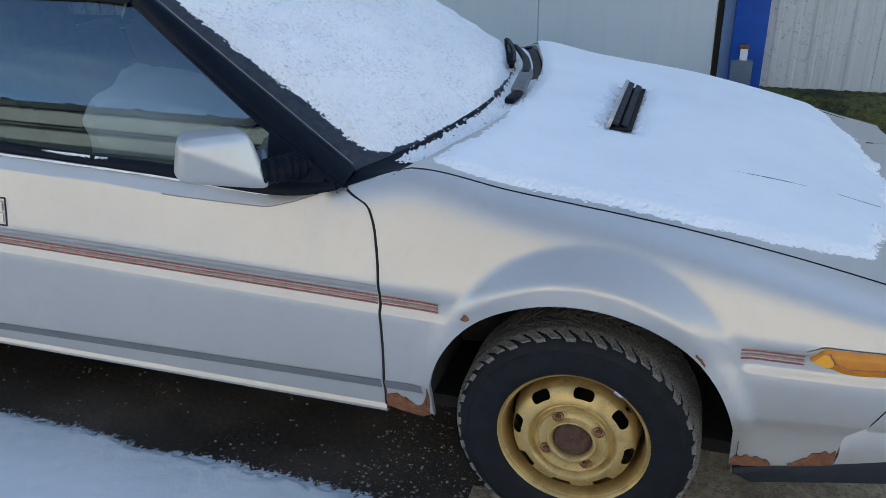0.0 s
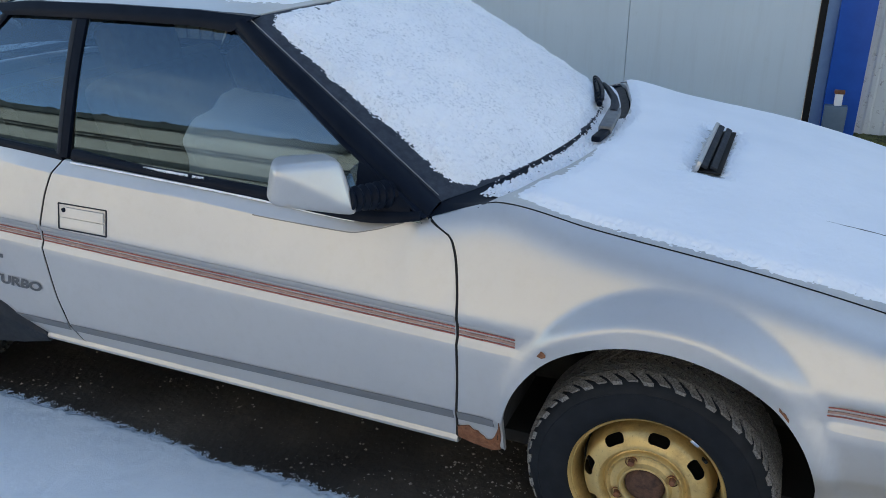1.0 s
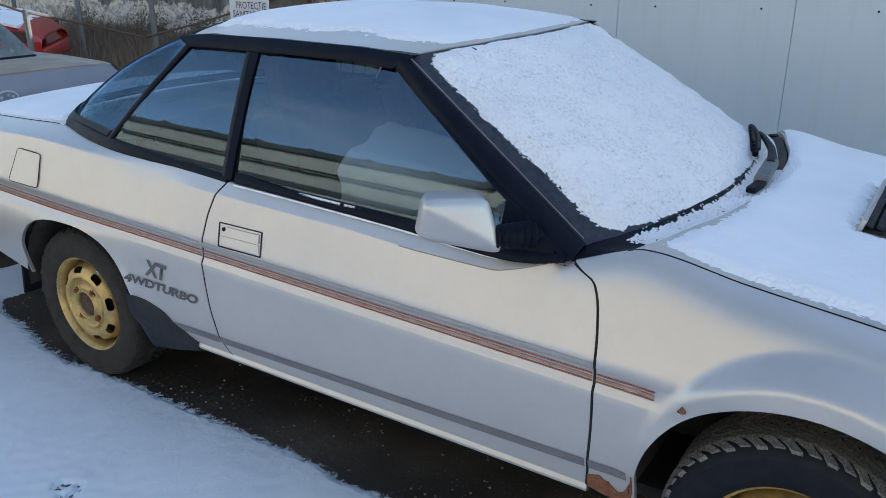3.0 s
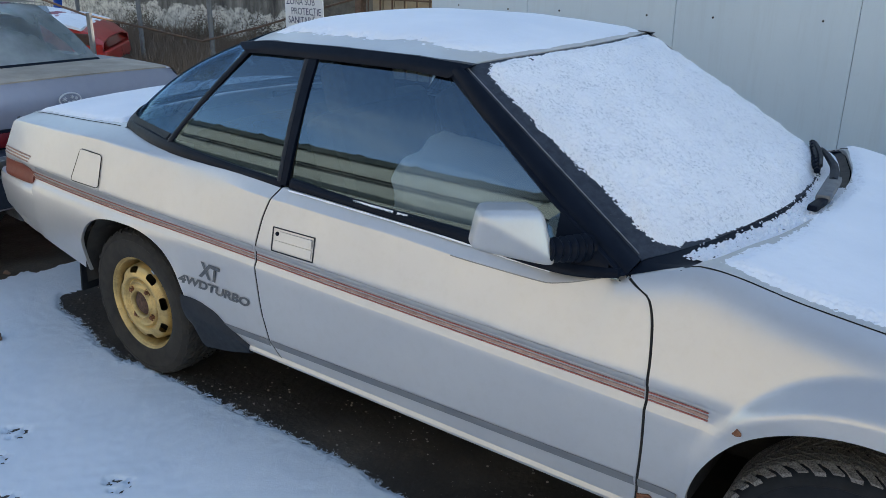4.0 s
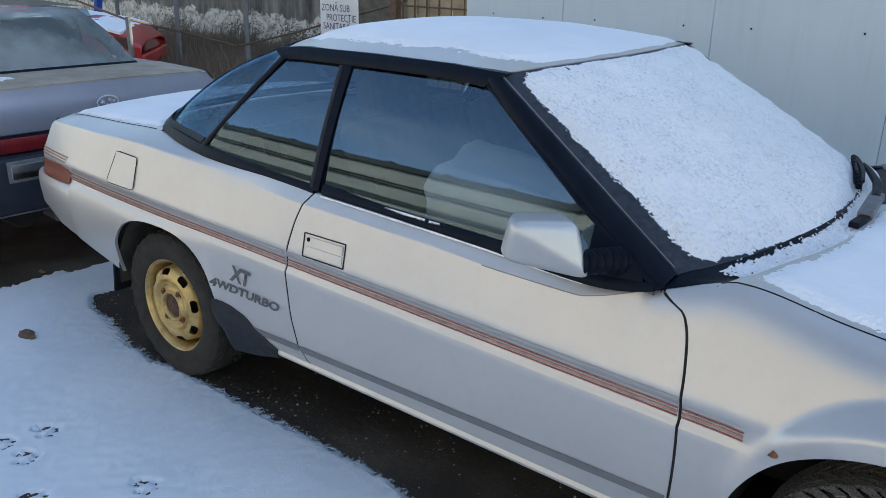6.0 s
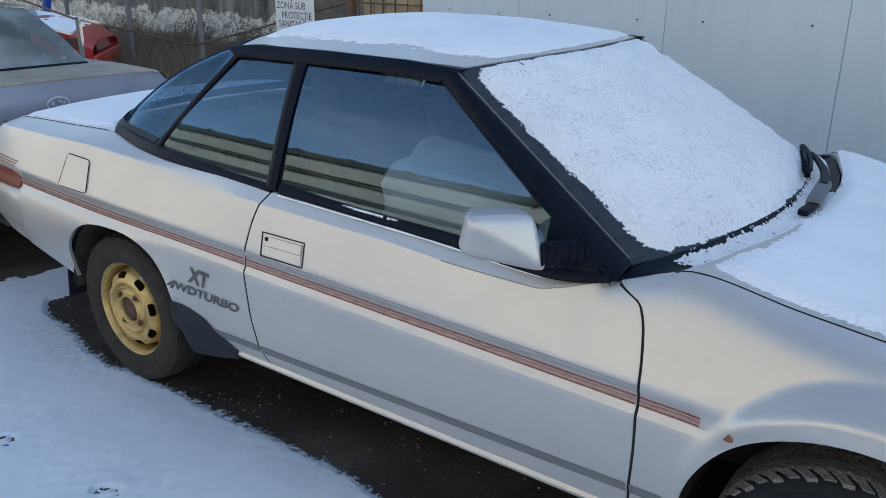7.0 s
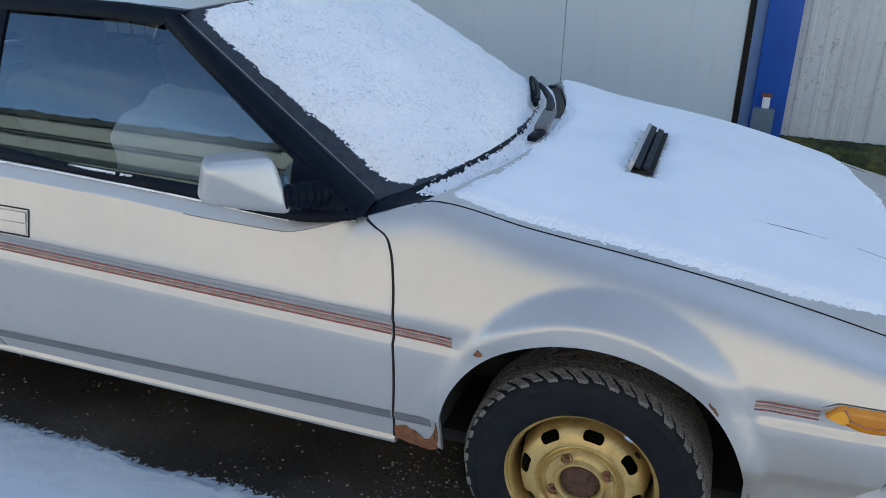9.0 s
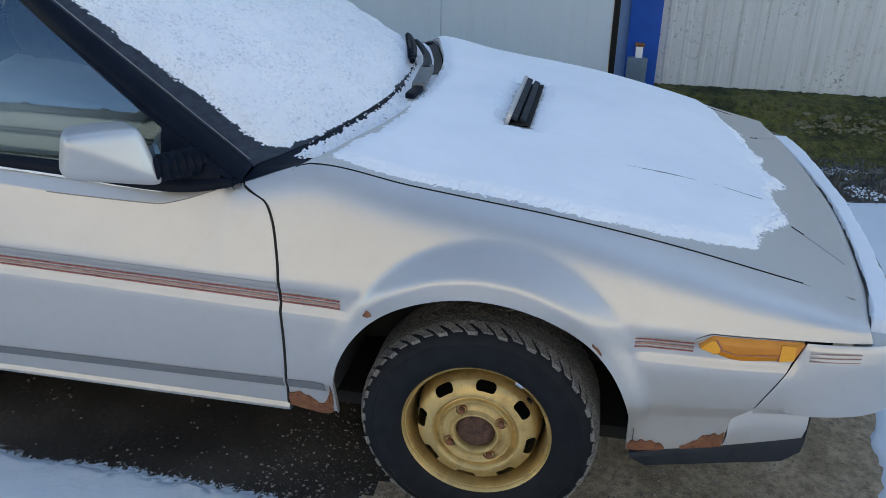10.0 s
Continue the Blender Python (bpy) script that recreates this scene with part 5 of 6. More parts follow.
rust_patch([(0.47, 0.330, 0.333), (0.50, 0.335, 0.356), (0.515, 0.338, 0.372), (0.56, 0.347, 0.384)], fender, 26)
rust_patch([(-0.253, 0.617, 0.622), (-0.244, 0.613, 0.634), (-0.234, 0.618, 0.624)], fender, 8)
rust_patch([(0.250, 0.606, 0.610), (0.262, 0.593, 0.601), (0.272, 0.581, 0.588)], fender, 10)

# ---- inside ----
part("dashboard", box((0.42, 1.3, 0.22), (-0.72, CX, 0.80), (0, 8, 0), 0.06, 3), DASH, coupe, "dark dashboard")
for y in (0.50, 1.19):
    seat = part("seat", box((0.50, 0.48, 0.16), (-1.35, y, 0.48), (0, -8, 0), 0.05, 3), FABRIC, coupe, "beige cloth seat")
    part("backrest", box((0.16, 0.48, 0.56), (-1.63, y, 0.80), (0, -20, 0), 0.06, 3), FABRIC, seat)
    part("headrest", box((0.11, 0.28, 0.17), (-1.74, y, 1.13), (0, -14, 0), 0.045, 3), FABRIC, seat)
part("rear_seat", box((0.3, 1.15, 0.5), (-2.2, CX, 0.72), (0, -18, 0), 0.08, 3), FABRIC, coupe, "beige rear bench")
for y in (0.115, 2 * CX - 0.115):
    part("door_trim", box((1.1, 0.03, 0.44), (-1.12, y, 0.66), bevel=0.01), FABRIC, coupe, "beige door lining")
part("cabin_floor", box((1.9, 1.35, 0.03), (-1.5, CX, 0.36)), DASH, coupe)
part("parcel_shelf", box((0.5, 1.2, 0.02), (-2.5, CX, 0.90)), DASH, coupe)
sw = bmesh.new()
tube([(0.185 * math.cos(a), 0, 0.185 * math.sin(a)) for a in span(0, 2 * math.pi, 33)], 0.014, 8, sw)
bmesh.ops.transform(sw, matrix=pose(-1.02, 1.19, 0.86, 0, 0, 90) @ pose(0, 0, 0, 25, 0, 0), verts=sw.verts)
part("steering_wheel", sw, DASH, coupe, "dark steering wheel")
cbm = box((0.46, 0.34, 0.29), (0, 0, 0), (12, 8, 10), 0.11, 5)
bmesh.ops.subdivide_edges(cbm, edges=cbm.edges, cuts=3, use_grid_fill=True)
for v in cbm.verts:
    v.co *= 1 + 0.09 * nz(v.co.x, v.co.y, v.co.z, 9) + 0.03 * nz(v.co.x, v.co.y, v.co.z, 26)
    v.co += Vector((-1.13, 0.33, 0.875))
part("cover_bundle", cbm, WHITECLOTH, coupe, "pale crumpled cloth bundle on the seat")

# ---- snow on the coupe ----


def snow_on(name, us, vs, place, inside, height, label, mat):
    """A snow layer over a surface: it fades out where inside() is under nought."""
    P, Hh = [], []
    for u in us:
        for v in vs:
            p = Vector(place(u, v))
            e = inside(u, v, p)
            h = height(p, e)
            P.append((p.x, p.y, p.z + h))
            Hh.append(e)
    nv = len(vs)
    F = []
    for i in range(len(us) - 1):
        for j in range(nv - 1):
            a = i * nv + j
            q = (a, a + nv, a + nv + 1, a + 1)
            if max(Hh[k] for k in q) > 0:
                F.append(q)
    b = bmesh.new()
    V = [b.verts.new(p) for p in P]
    for q in F:
        b.faces.new([V[k] for k in q])
    bmesh.ops.delete(b, geom=[v for v in b.verts if not v.link_faces], context="VERTS")
    return single(name, b, mat, label, "snow", kind="stuff")


def ragged(p, a=0.012, b=0.008):
    return a * nz(p.x, p.y, 0, 25) + b * nz(p.x, p.y, 3, 80) + 0.009 * nz(p.x, p.y, 9, 170) + 0.02 * nz(p.x, p.y, 6, 7)


def soft_h(hh, w=0.055):
    return lambda p, e: -0.003 + (hh + 0.003) * smooth(-0.006, w, e) + (0.0014 * nz(p.x, p.y, 2, 9) + 0.0006 * nz(p.x, p.y, 5, 45)) * smooth(0, 0.02, e)


def hood_place(u, v):
    y = cur(0.2, TOP_Y) + 0.012 + (2 * CX - 2 * cur(0.2, TOP_Y) - 0.024) * v
    x0 = HOOD_REAR(y)
    x = x0 + (0.80 - x0) * u
    y = cur(x, TOP_Y) + 0.006 + (2 * CX - 2 * cur(x, TOP_Y) - 0.012) * v
    return x, y, hood_z(x, y)


def hood_inside(u, v, p):
    near = p.y - cur(p.x, TOP_Y) - lin(p.x, [(-0.4, 0.048), (-0.3, 0.020), (0.2, 0.018), (0.4, 0.030), (0.55, 0.07), (0.7, 0.12)])
    front = lin(p.y, [(0.2, 0.60), (0.3, 0.64), (0.5, 0.70), (0.7, 0.73), (1.0, 0.72), (1.3, 0.66), (1.6, 0.60)]) - p.x
    scoop_d = max(abs(p.x + 0.001) - 0.029 - 0.010 * nz(p.x, p.y, 2, 30), abs(p.y - 0.86) - 0.225 - 0.010 * nz(p.x, p.y, 5, 40))
    return min(near, front + 1.2 * ragged(p) + 0.03 * nz(p.x, p.y, 8, 11), scoop_d, p.x - HOOD_REAR(p.y) + 0.010 - 0.013 * smooth(0.75, 0.5, p.y) - 0.008 * smooth(0.45, 0.15, p.y)) + 0.6 * ragged(p) + 0.010 * nz(p.x, p.y, 7, 120)


snow_on("hood_snow", span(0, 1, 290), span(0, 1, 370), hood_place, hood_inside, soft_h(0.013), "thin smooth snow on the hood", SNOW_CAR)


# the hood's crease, bare in broken stretches
rows = []
crack = bmesh.new()
for x in span(0.26, 0.655, 160):
    y = 0.52 + 0.12 * (x - 0.52) + 0.030 * smooth(0.2, 0.66, x) + 0.003 * nz(x, 0, 2, 14) + 0.0015 * nz(x, 0, 5, 80)
    w = 0.0019 * smooth(0.24, 0.40, x) * (0.35 + 0.65 * smooth(-0.3, 0.1, nz(x, 0, 7, 26))) + 0.0007 * nz(x, 3, 1, 120)
    if w < 0.0004:
        if len(rows) > 1:
            sheet(rows, crack)
        rows = []
    else:
        rows.append([(x, y + d * w, hood_z(x, y) + 0.0135 - 0.0006 * abs(d)) for d in (-1, 0, 1)])
if len(rows) > 1:
    sheet(rows, crack)
part("hood_crease", skirt(crack, (0, 0, -0.013)), DECAL, coupe, "bare crease line showing through the snow")

snow_on("bumper_snow", span(0, 1, 150), span(0, 1, 16), lambda u, v: (NOSE_X(0.15 + 1.39 * u) - 0.012 + (bump_x(0.15 + 1.39 * u) - NOSE_X(0.15 + 1.39 * u) + 0.010) * v, 0.15 + 1.39 * u, 0.621),
        lambda u, v, p: min(0.10 * v + 0.012, 0.10 * (1 - v) + 0.002, 1.2 * u, 1.2 * (1 - u)) + 0.4 * ragged(p), soft_h(0.024, 0.02), "strip of snow on the bumper top", SNOW_CAR)


def roof_place(u, v):
    y = 0.25 + (2 * CX - 0.5) * v
    x = ROOF_R(y) + (ROOF_F(y) - ROOF_R(y)) * u
    return x, y, roof_z(x, y)


def roof_inside(u, v, p):
    near = p.y - lin(p.x, [(-2.1, 0.38), (-1.8, 0.335), (-1.4, 0.350), (-1.2, 0.375), (-1.08, 0.45)])
    return min(near + 1.9 * ragged(p) + 0.012 * nz(p.x, p.y, 3, 55), 1.455 - p.y + ragged(p), ROOF_F(p.y) - 0.012 - p.x + 0.5 * ragged(p), p.x - ROOF_R(p.y) - 0.02)


snow_on("roof_snow", span(0, 1, 150), span(0, 1, 180), roof_place, roof_inside, soft_h(0.011, 0.07), "smooth snow on the roof", SNOW_CAR)


def trunk_place(u, v):
    y = 0.2 + (2 * CX - 0.4) * v
    x = TAIL_X(y) + (TRUNK_F(y) - TAIL_X(y)) * u
    return x, y, tail_z(x, y)


snow_on("trunk_snow", span(0, 1, 60), span(0, 1, 90), trunk_place, lambda u, v, p: min(p.y - cur(p.x, TOP_Y) - 0.032, p.x - TAIL_X(p.y) - 0.02, TRUNK_F(p.y) - 0.03 - p.x) + ragged(p), soft_h(0.010, 0.03), "snow on the trunk lid", SNOW_CAR)


def screen_inside(u, v, p):
    near = u * 1.36 - lin(v, [(0, 0.085), (0.06, 0.042), (0.5, 0.038), (0.85, 0.036), (0.94, 0.05), (1, 0.10)])
    far = (1 - u) * 1.36 - 0.03
    return min(near - 0.012 + 0.15 * ragged(p) + 0.005 * nz(p.x, p.y, 2, 60) + 0.008 * nz(p.x, p.y, 4, 150) + 0.010 * nz(p.x, p.y, 5, 310), far, 0.75 * v - 0.004 + 0.25 * ragged(p), (1 - v) * 0.75 - 0.008) + 0.35 * ragged(p)


def screen_h(p, e):
    return 0.0016 + 0.0105 * smooth(-0.004, 0.04, e) + (0.0075 * nz(p.x + 0.5 * p.y, p.y * 0.45, p.z, 26) + 0.0034 * nz(p.x, p.y, p.z, 90)) * smooth(-0.003, 0.02, e)


snow_on("windscreen_snow", span(0, 0.09, 85)[:-1] + span(0.09, 1, 290), span(0, 1, 360), lambda u, v: screen(u, v), screen_inside, screen_h, "clumpy grey-white snow on the windscreen", SNOW_GLASS)
# snow in the cowl, broken into crumbs
snow_on("cowl_snow", span(0.04, 0.97, 520), span(0, 1, 34), lambda u, v: screen_bottom(u).lerp(Vector((HOOD_REAR(0.105 + 1.48 * u) - 0.001, 0.105 + 1.48 * u, hood_z(HOOD_REAR(0.105 + 1.48 * u), 0.105 + 1.48 * u) - 0.008)), v) + Vector((0, 0, -0.008 * math.sin(math.pi * v))),
        lambda u, v, p: 0.004 + 0.010 * nz(p.x, p.y, 0, 45) + 0.018 * nz(p.x, p.y, 0, 105) + 0.014 * nz(p.x, p.y, 4, 210) + 0.013 * smooth(0.06, 0.25, v) - 0.015 + 0.012 * smooth(0.30, 0.6, u) - 0.06 * smooth(0.07, 0.02, u) - 0.10 * smooth(0.60, 0.66, u) * smooth(0.62, 0.72, v), soft_h(0.006, 0.016), "crumbs of snow on the black cowl", SNOW_CAR)

# ---- the panel wall behind the coupe ----
WY, WALL_H = 4.10, 4.6
wall = thing("wall_north", pose(-2, WY, 0), "white insulated panel wall with rivets", "wall", kind="structure")
seams = [-4.165, -3.24, -2.06, -0.896, 0.258]
for a, b in zip(seams, seams[1:]):
    pb = box((b - a - 0.003, 0.06, WALL_H - 0.16), ((a + b) / 2, WY + 0.03, 0.16 + (WALL_H - 0.16) / 2), bevel=0.004, seg=1)
    part("panel", pb, PANEL, wall)
part("core", box((4.40, 0.05, WALL_H - 0.2), (-1.95, WY + 0.037, WALL_H / 2 + 0.1)), GREYBOX, wall)
rv = bmesh.new()
bmesh.ops.create_uvsphere(rv, u_segments=10, v_segments=5, radius=0.0075)
bmesh.ops.scale(rv, vec=(1, 0.6, 1), verts=rv.verts)
rivet = part("rivet", rv, DARK, wall, at=pose(-3.890, WY, 1.128))
for x, z in ((-3.416, 1.120), (-2.963, 1.130), (-2.266, 1.134), (-1.795, 1.143), (-1.100, 1.158), (-0.426, 1.17)):
    o = rivet.copy()
    scene.collection.objects.link(o)
    o.matrix_basis = pose(x, WY, z)
# ribbed shed wall beyond the blue post
shed = thing("wall_ribbed", pose(3, WY, 0), "pale ribbed metal sheet wall with dirt streaks", "wall", kind="structure")
prof = []
x = 0.56
while x < 16.0:
    for dx, dy in ((0.0, 0.0), (0.05, 0.0), (0.062, -0.005), (0.085, -0.005), (0.097, 0.0)):
        prof.append((x + dx, WY + 0.03 + dy))
    x += 0.112
for x0, x1 in ((0.56, 1.2301), (1.2301, 2.36), (2.36, 3.5), (3.5, 4.64), (4.64, 16.0)):
    pr = [p for p in prof if x0 - 0.113 < p[0] <= x1 and p[0] >= 0.56]
    pr = [(x0 + 0.0012, WY + 0.03)] + [p for p in pr if p[0] > x0 + 0.004] + [(x1 - 0.0012, WY + 0.03)]
    rows = [[(px, py, z) for z in (0.165, 1.2, 2.4, WALL_H)] for px, py in pr]
    part("sheet", skirt(sheet(rows), (0, 0.01, 0)), RIBBED, shed, flat=True)
part("back", box((15.7, 0.04, WALL_H), (8.25, WY + 0.10, WALL_H / 2)), DARK, shed)
single("wall_plinth", box((22, 0.5, 0.30), (2.0, WY + 0.40, 0.015)), CONCRETE, "mossy concrete plinth under the walls", "plinth", kind="structure")
# blue post with its dark gap and lock box
post = thing("gate_post", pose(0.44, WY, 0.1), "bright blue painted steel post", "post")
part("post_body", box((0.200, 0.14, WALL_H - 0.14), (0.467, WY + 0.0, 0.14 + (WALL_H - 0.14) / 2), bevel=0.006), BLUE, post)
part("seal", box((0.040, 0.08, WALL_H - 0.14), (0.279, WY + 0.03, 0.14 + (WALL_H - 0.14) / 2), bevel=0.004), DARK, post, "dark rubber gate seal")
part("edge_trim", box((0.066, 0.05, WALL_H - 0.14), (0.333, WY + 0.01, 0.14 + (WALL_H - 0.14) / 2), bevel=0.004), plain("pale_blue_edge", (0.12, 0.22, 0.40), (0.16, 0.27, 0.46), 12, 0.5), post)
lockbox = thing("lock_box", pose(0.440, WY - 0.10, 0.15), "grey metal box with a rusty white stub", "box")
part("case", box((0.13, 0.06, 0.24), (0.440, WY - 0.10, 0.255), bevel=0.006), LOCKBLUE, lockbox)
part("stub", box((0.045, 0.035, 0.075), (0.446, WY - 0.10, 0.412), bevel=0.006), PAPER, lockbox)
part("cap", box((0.06, 0.045, 0.022), (0.446, WY - 0.10, 0.458), bevel=0.006), RUST, lockbox, "rusty cap")

# mossy bank before the ribbed wall
bx, by = steps((-5, 0.3, 0.3), (0.3, 3.2, 0.022), (3.2, 9, 0.25)), steps((2.75, 4.12, 0.022))


def bank_z(x, y):
    t = (y - 3.15) / 0.9
    h = 0.16 * smooth(0.0, 0.95, t + 0.10 * nz(x, y, 0, 3)) + 0.022 * nz(x, y, 2, 8) + 0.020 * nz(x, y, 4, 26) + 0.008 * nz(x, y, 6, 80)
    h += 0.03 * smooth(0.55, 0.62, t + 0.05 * nz(x, y, 8, 6)) * smooth(1.0, 0.8, t)
    h += (0.185 + 0.012 * nz(x, y, 6, 40) - h) * smooth(3.86, 4.02, y)
    return h - 0.03 * smooth(3.0, 2.78, y)


vv = [(x, y, bank_z(x, y)) for x in bx for y in by]
ny = len(by)
me = bpy.data.meshes.new("moss_bank")
me.from_pydata(vv, [], [(i * ny + j, (i + 1) * ny + j, (i + 1) * ny + j + 1, i * ny + j + 1) for i in range(len(bx) - 1) for j in range(ny - 1)])
me.materials.append(MOSS)
me.polygons.foreach_set("use_smooth", [True] * len(me.polygons))
tagged(new("moss_bank", me), "dark green mossy bank along the wall", "bank", kind="structure")
rnd = random.Random(4)


def pebble(r, seed):
    b = bmesh.new()
    bmesh.ops.create_icosphere(b, subdivisions=2, radius=r)
    for v in b.verts:
        v.co *= 1 + 0.7 * nz(v.co.x / r + seed, v.co.y / r, v.co.z / r, 1.1)
        v.co.z *= 0.5
    return b


shapes = []
for k in range(5):
    b = pebble(0.05, 7 * k)
    m_ = bpy.data.meshes.new("stone")
    b.to_mesh(m_)
    b.free()
    m_.materials.append(STONE)
    shapes.append(m_)
for k in range(230):
    x, y = rnd.uniform(1.42, 2.35), rnd.gauss(3.655, 0.030)
    o = tagged(new("stone", shapes[k % 5]), "pale weathered stone in the mossy bank", "stone", "stones in the bank")
    s_ = rnd.choice((0.14, 0.18, 0.22, 0.28, 0.34, 0.42))
    o.matrix_basis = pose(x, y, bank_z(x, y) - 0.004 * s_, rnd.uniform(-20, 20), rnd.uniform(-20, 20), rnd.uniform(0, 360)) @ Matrix.Diagonal((s_, s_, s_, 1))
# dry grass at the foot of the bank
gb = bmesh.new()
for k in range(3200):
    x, y = rnd.uniform(1.15, 3.2), rnd.gauss(3.02, 0.13)
    z = max(0, bank_z(x, y)) - 0.005
    a, L, lean = rnd.uniform(0, 6.28), rnd.uniform(0.015, 0.055), rnd.uniform(0.5, 1.5)
    d = Vector((math.cos(a), math.sin(a), 0))
    sd_ = Vector((-d.y, d.x, 0)) * 0.0025
    p = Vector((x, y, z))
    q = p + d * L * 0.4 * lean + Vector((0, 0, L * 0.6))
    e = p + d * L * lean + Vector((0, 0, L * (1.0 - 0.45 * lean)))
    v = [gb.verts.new(c) for c in (p - sd_, p + sd_, q + sd_, q - sd_, e)]
    gb.faces.new(v[:4])
    gb.faces.new((v[3], v[2], v[4]))
single("dry_grass", gb, plain("straw", (0.012, 0.012, 0.008), (0.22, 0.22, 0.21), 14, 0.9), "dry grass tufts at the foot of the bank", "grass", kind="stuff")

# bare concrete before and under the nose
cb = bmesh.new()
cx_, cy_ = steps((-0.45, 1.7, 0.03)), steps((-0.9, 2.6, 0.03))


def bare(x, y):
    return x - lin(y, [(-0.9, -0.55), (0.1, -0.36), (0.35, -0.05), (1.2, 0.35), (2.6, 0.5)]) + 0.10 * nz(x, y, 2, 4) + 0.07 * nz(x, y, 5, 13) + 0.05 * nz(x, y, 8, 45)


cv = [[cb.verts.new((x, y, 0.006 + 0.002 * nz(x, y, 0, 9) + 0.0015 * nz(x, y, 3, 40))) if bare(x, y) > 0 else None for y in cy_] for x in cx_]
for r0, r1 in zip(cv, cv[1:]):
    for j in range(len(cy_) - 1):
        q = (r0[j], r1[j], r1[j + 1], r0[j + 1])
        if all(q):
            cb.faces.new(q)
single("concrete_apron", cb, CONCRETE, "worn gritty grey-brown concrete before the coupe", "concrete", kind="structure")
for x, y, s_, lab in ((-3.213, -0.187, 1.0, "brown stone lying in the snow"), (-3.9, 0.22, 0.5, "small brown stone lying in the snow")):
    o = tagged(new("stone", shapes[1].copy()), lab, "stone")
    o.data.materials[0] = plain("brown_stone", (0.06, 0.04, 0.03), (0.14, 0.09, 0.07), 40, 0.85, bump=0.4)
    o.matrix_basis = pose(x, y, 0.022 * s_, 0, 0, 20) @ Matrix.Diagonal((s_ * 0.85, s_ * 0.5, s_ * 0.75, 1))

# ---- the grey saloon, tail towards the coupe ----
SAL = pose(-3.999, 0.601, 0, 0, 0, -2)
NAVYPLASTIC = plain("navy_plastic", (0.012, 0.018, 0.03), (0.022, 0.03, 0.045), 10, 0.5, r2=0.7, Specular_IOR_Level=0.3)
saloon = thing("car", SAL, "grey-blue saloon with faded boot lid, tail to the coupe", "car")


def sal(name, bm, mat, parent=None, label="", flat=False):
    """A part given in the saloon's own frame: x to its tail, y across."""
    bmesh.ops.transform(bm, matrix=SAL, verts=bm.verts)
    return part(name, bm, mat, parent or saloon, label, flat)


def sal_half(x):
    return lin(x, [(-4.3, 0.62), (-4.0, 0.80), (-0.5, 0.83), (-0.1, 0.83), (0.0, 0.82)])


def sal_body_z(x, y):
    return lin(x, [(-4.3, 0.66), (-3.0, 0.84), (-2.6, 0.88), (-0.45, 0.915), (-0.04, 0.908), (0.0, 0.900)]) + 0.012 * (1 - (y / 0.8) ** 2)


sides = []
for x in steps((-4.2, -0.2, 0.2), (-0.2, 0.0, 0.03)):
    h = sal_half(x)
    zt_ = sal_body_z(x, 0.8)
    sec = [(h * 0.95, 0.24), (h, 0.34), (h + 0.01, 0.55), (h, 0.78), (h - 0.03, zt_ - 0.02), (h - 0.06, zt_)]
    mid = [(y, sal_body_z(x, y)) for y in span(h - 0.09, -(h - 0.09), 12)]
    sides.append([(x, y, z) for y, z in sec + mid + [(-y, z) for y, z in sec[::-1]]])
sal("body", clean(sheet(sides)), GREYCAR, label="grey-blue painted body")
tailr = [[(0.03 * smooth(0.93, 0.78, z) - 0.012 * abs(y / 0.76) ** 8, y * (1 + 0.09 * smooth(0.91, 0.80, z)), z) for z in [0.30 + (sal_body_z(0.0, y) + 0.001 - 0.30) * q for q in span(0, 1, 24)]] for y in span(-0.76, 0.76, 36)]
sal("tail_panel", skirt(sheet(tailr), (-0.02, 0, 0)), GREYCAR)
sal("boot_lid", skirt(sheet([[(x, y, sal_body_z(x, y) + 0.006) for y in span(-0.735, 0.735, 24)] for x in span(-0.46, -0.008, 14)]), (0, 0, -0.012)), DULL, label="faded brownish boot lid")
for s_ in (1, -1):
    lamp = sal("tail_lamp", box((0.03, 0.44, 0.074), (0.045, s_ * 0.40, 0.655), bevel=0.008), LAMPRED, label="long red tail lamp")
    sal("lamp_frame", box((0.02, 0.49, 0.095), (0.040, s_ * 0.40, 0.657), bevel=0.006), BLACK, lamp)
sal("rear_bumper", box((0.13, 1.70, 0.275), (0.075, 0.0, 0.472), bevel=0.03, seg=3), NAVYPLASTIC, label="dark blue-grey plastic bumper")
for s_ in (1, -1):
    f = sal("fog_lamp", box((0.02, 0.16, 0.075), (0.138, s_ * 0.38, 0.545), bevel=0.008), CHROME, label="square clear reversing lamp")
    sal("lamp_surround", box((0.016, 0.19, 0.105), (0.136, s_ * 0.38, 0.545), bevel=0.006), STEEL, f)
sal("exhaust_pipe", tube([(-0.6, -0.235, 0.27), (-0.1, -0.235, 0.27), (0.085, -0.235, 0.265)], 0.026, 16), STEEL, label="steel exhaust tail pipe")
sal("silencer", tube([(-0.55, -0.37, 0.32), (-0.53, -0.37, 0.32), (-0.02, -0.37, 0.32), (0.0, -0.37, 0.32)], lambda t: 0.105 if 0.02 < t < 0.97 else 0.09, 28), DARK, label="grey exhaust silencer")
bd = bmesh.new()
ring = [(0.046, 0.115 + 0.058 * math.cos(a), 0.807 + 0.034 * math.sin(a)) for a in span(0, 2 * math.pi, 33)]
tube(ring, 0.004, 6, bd)
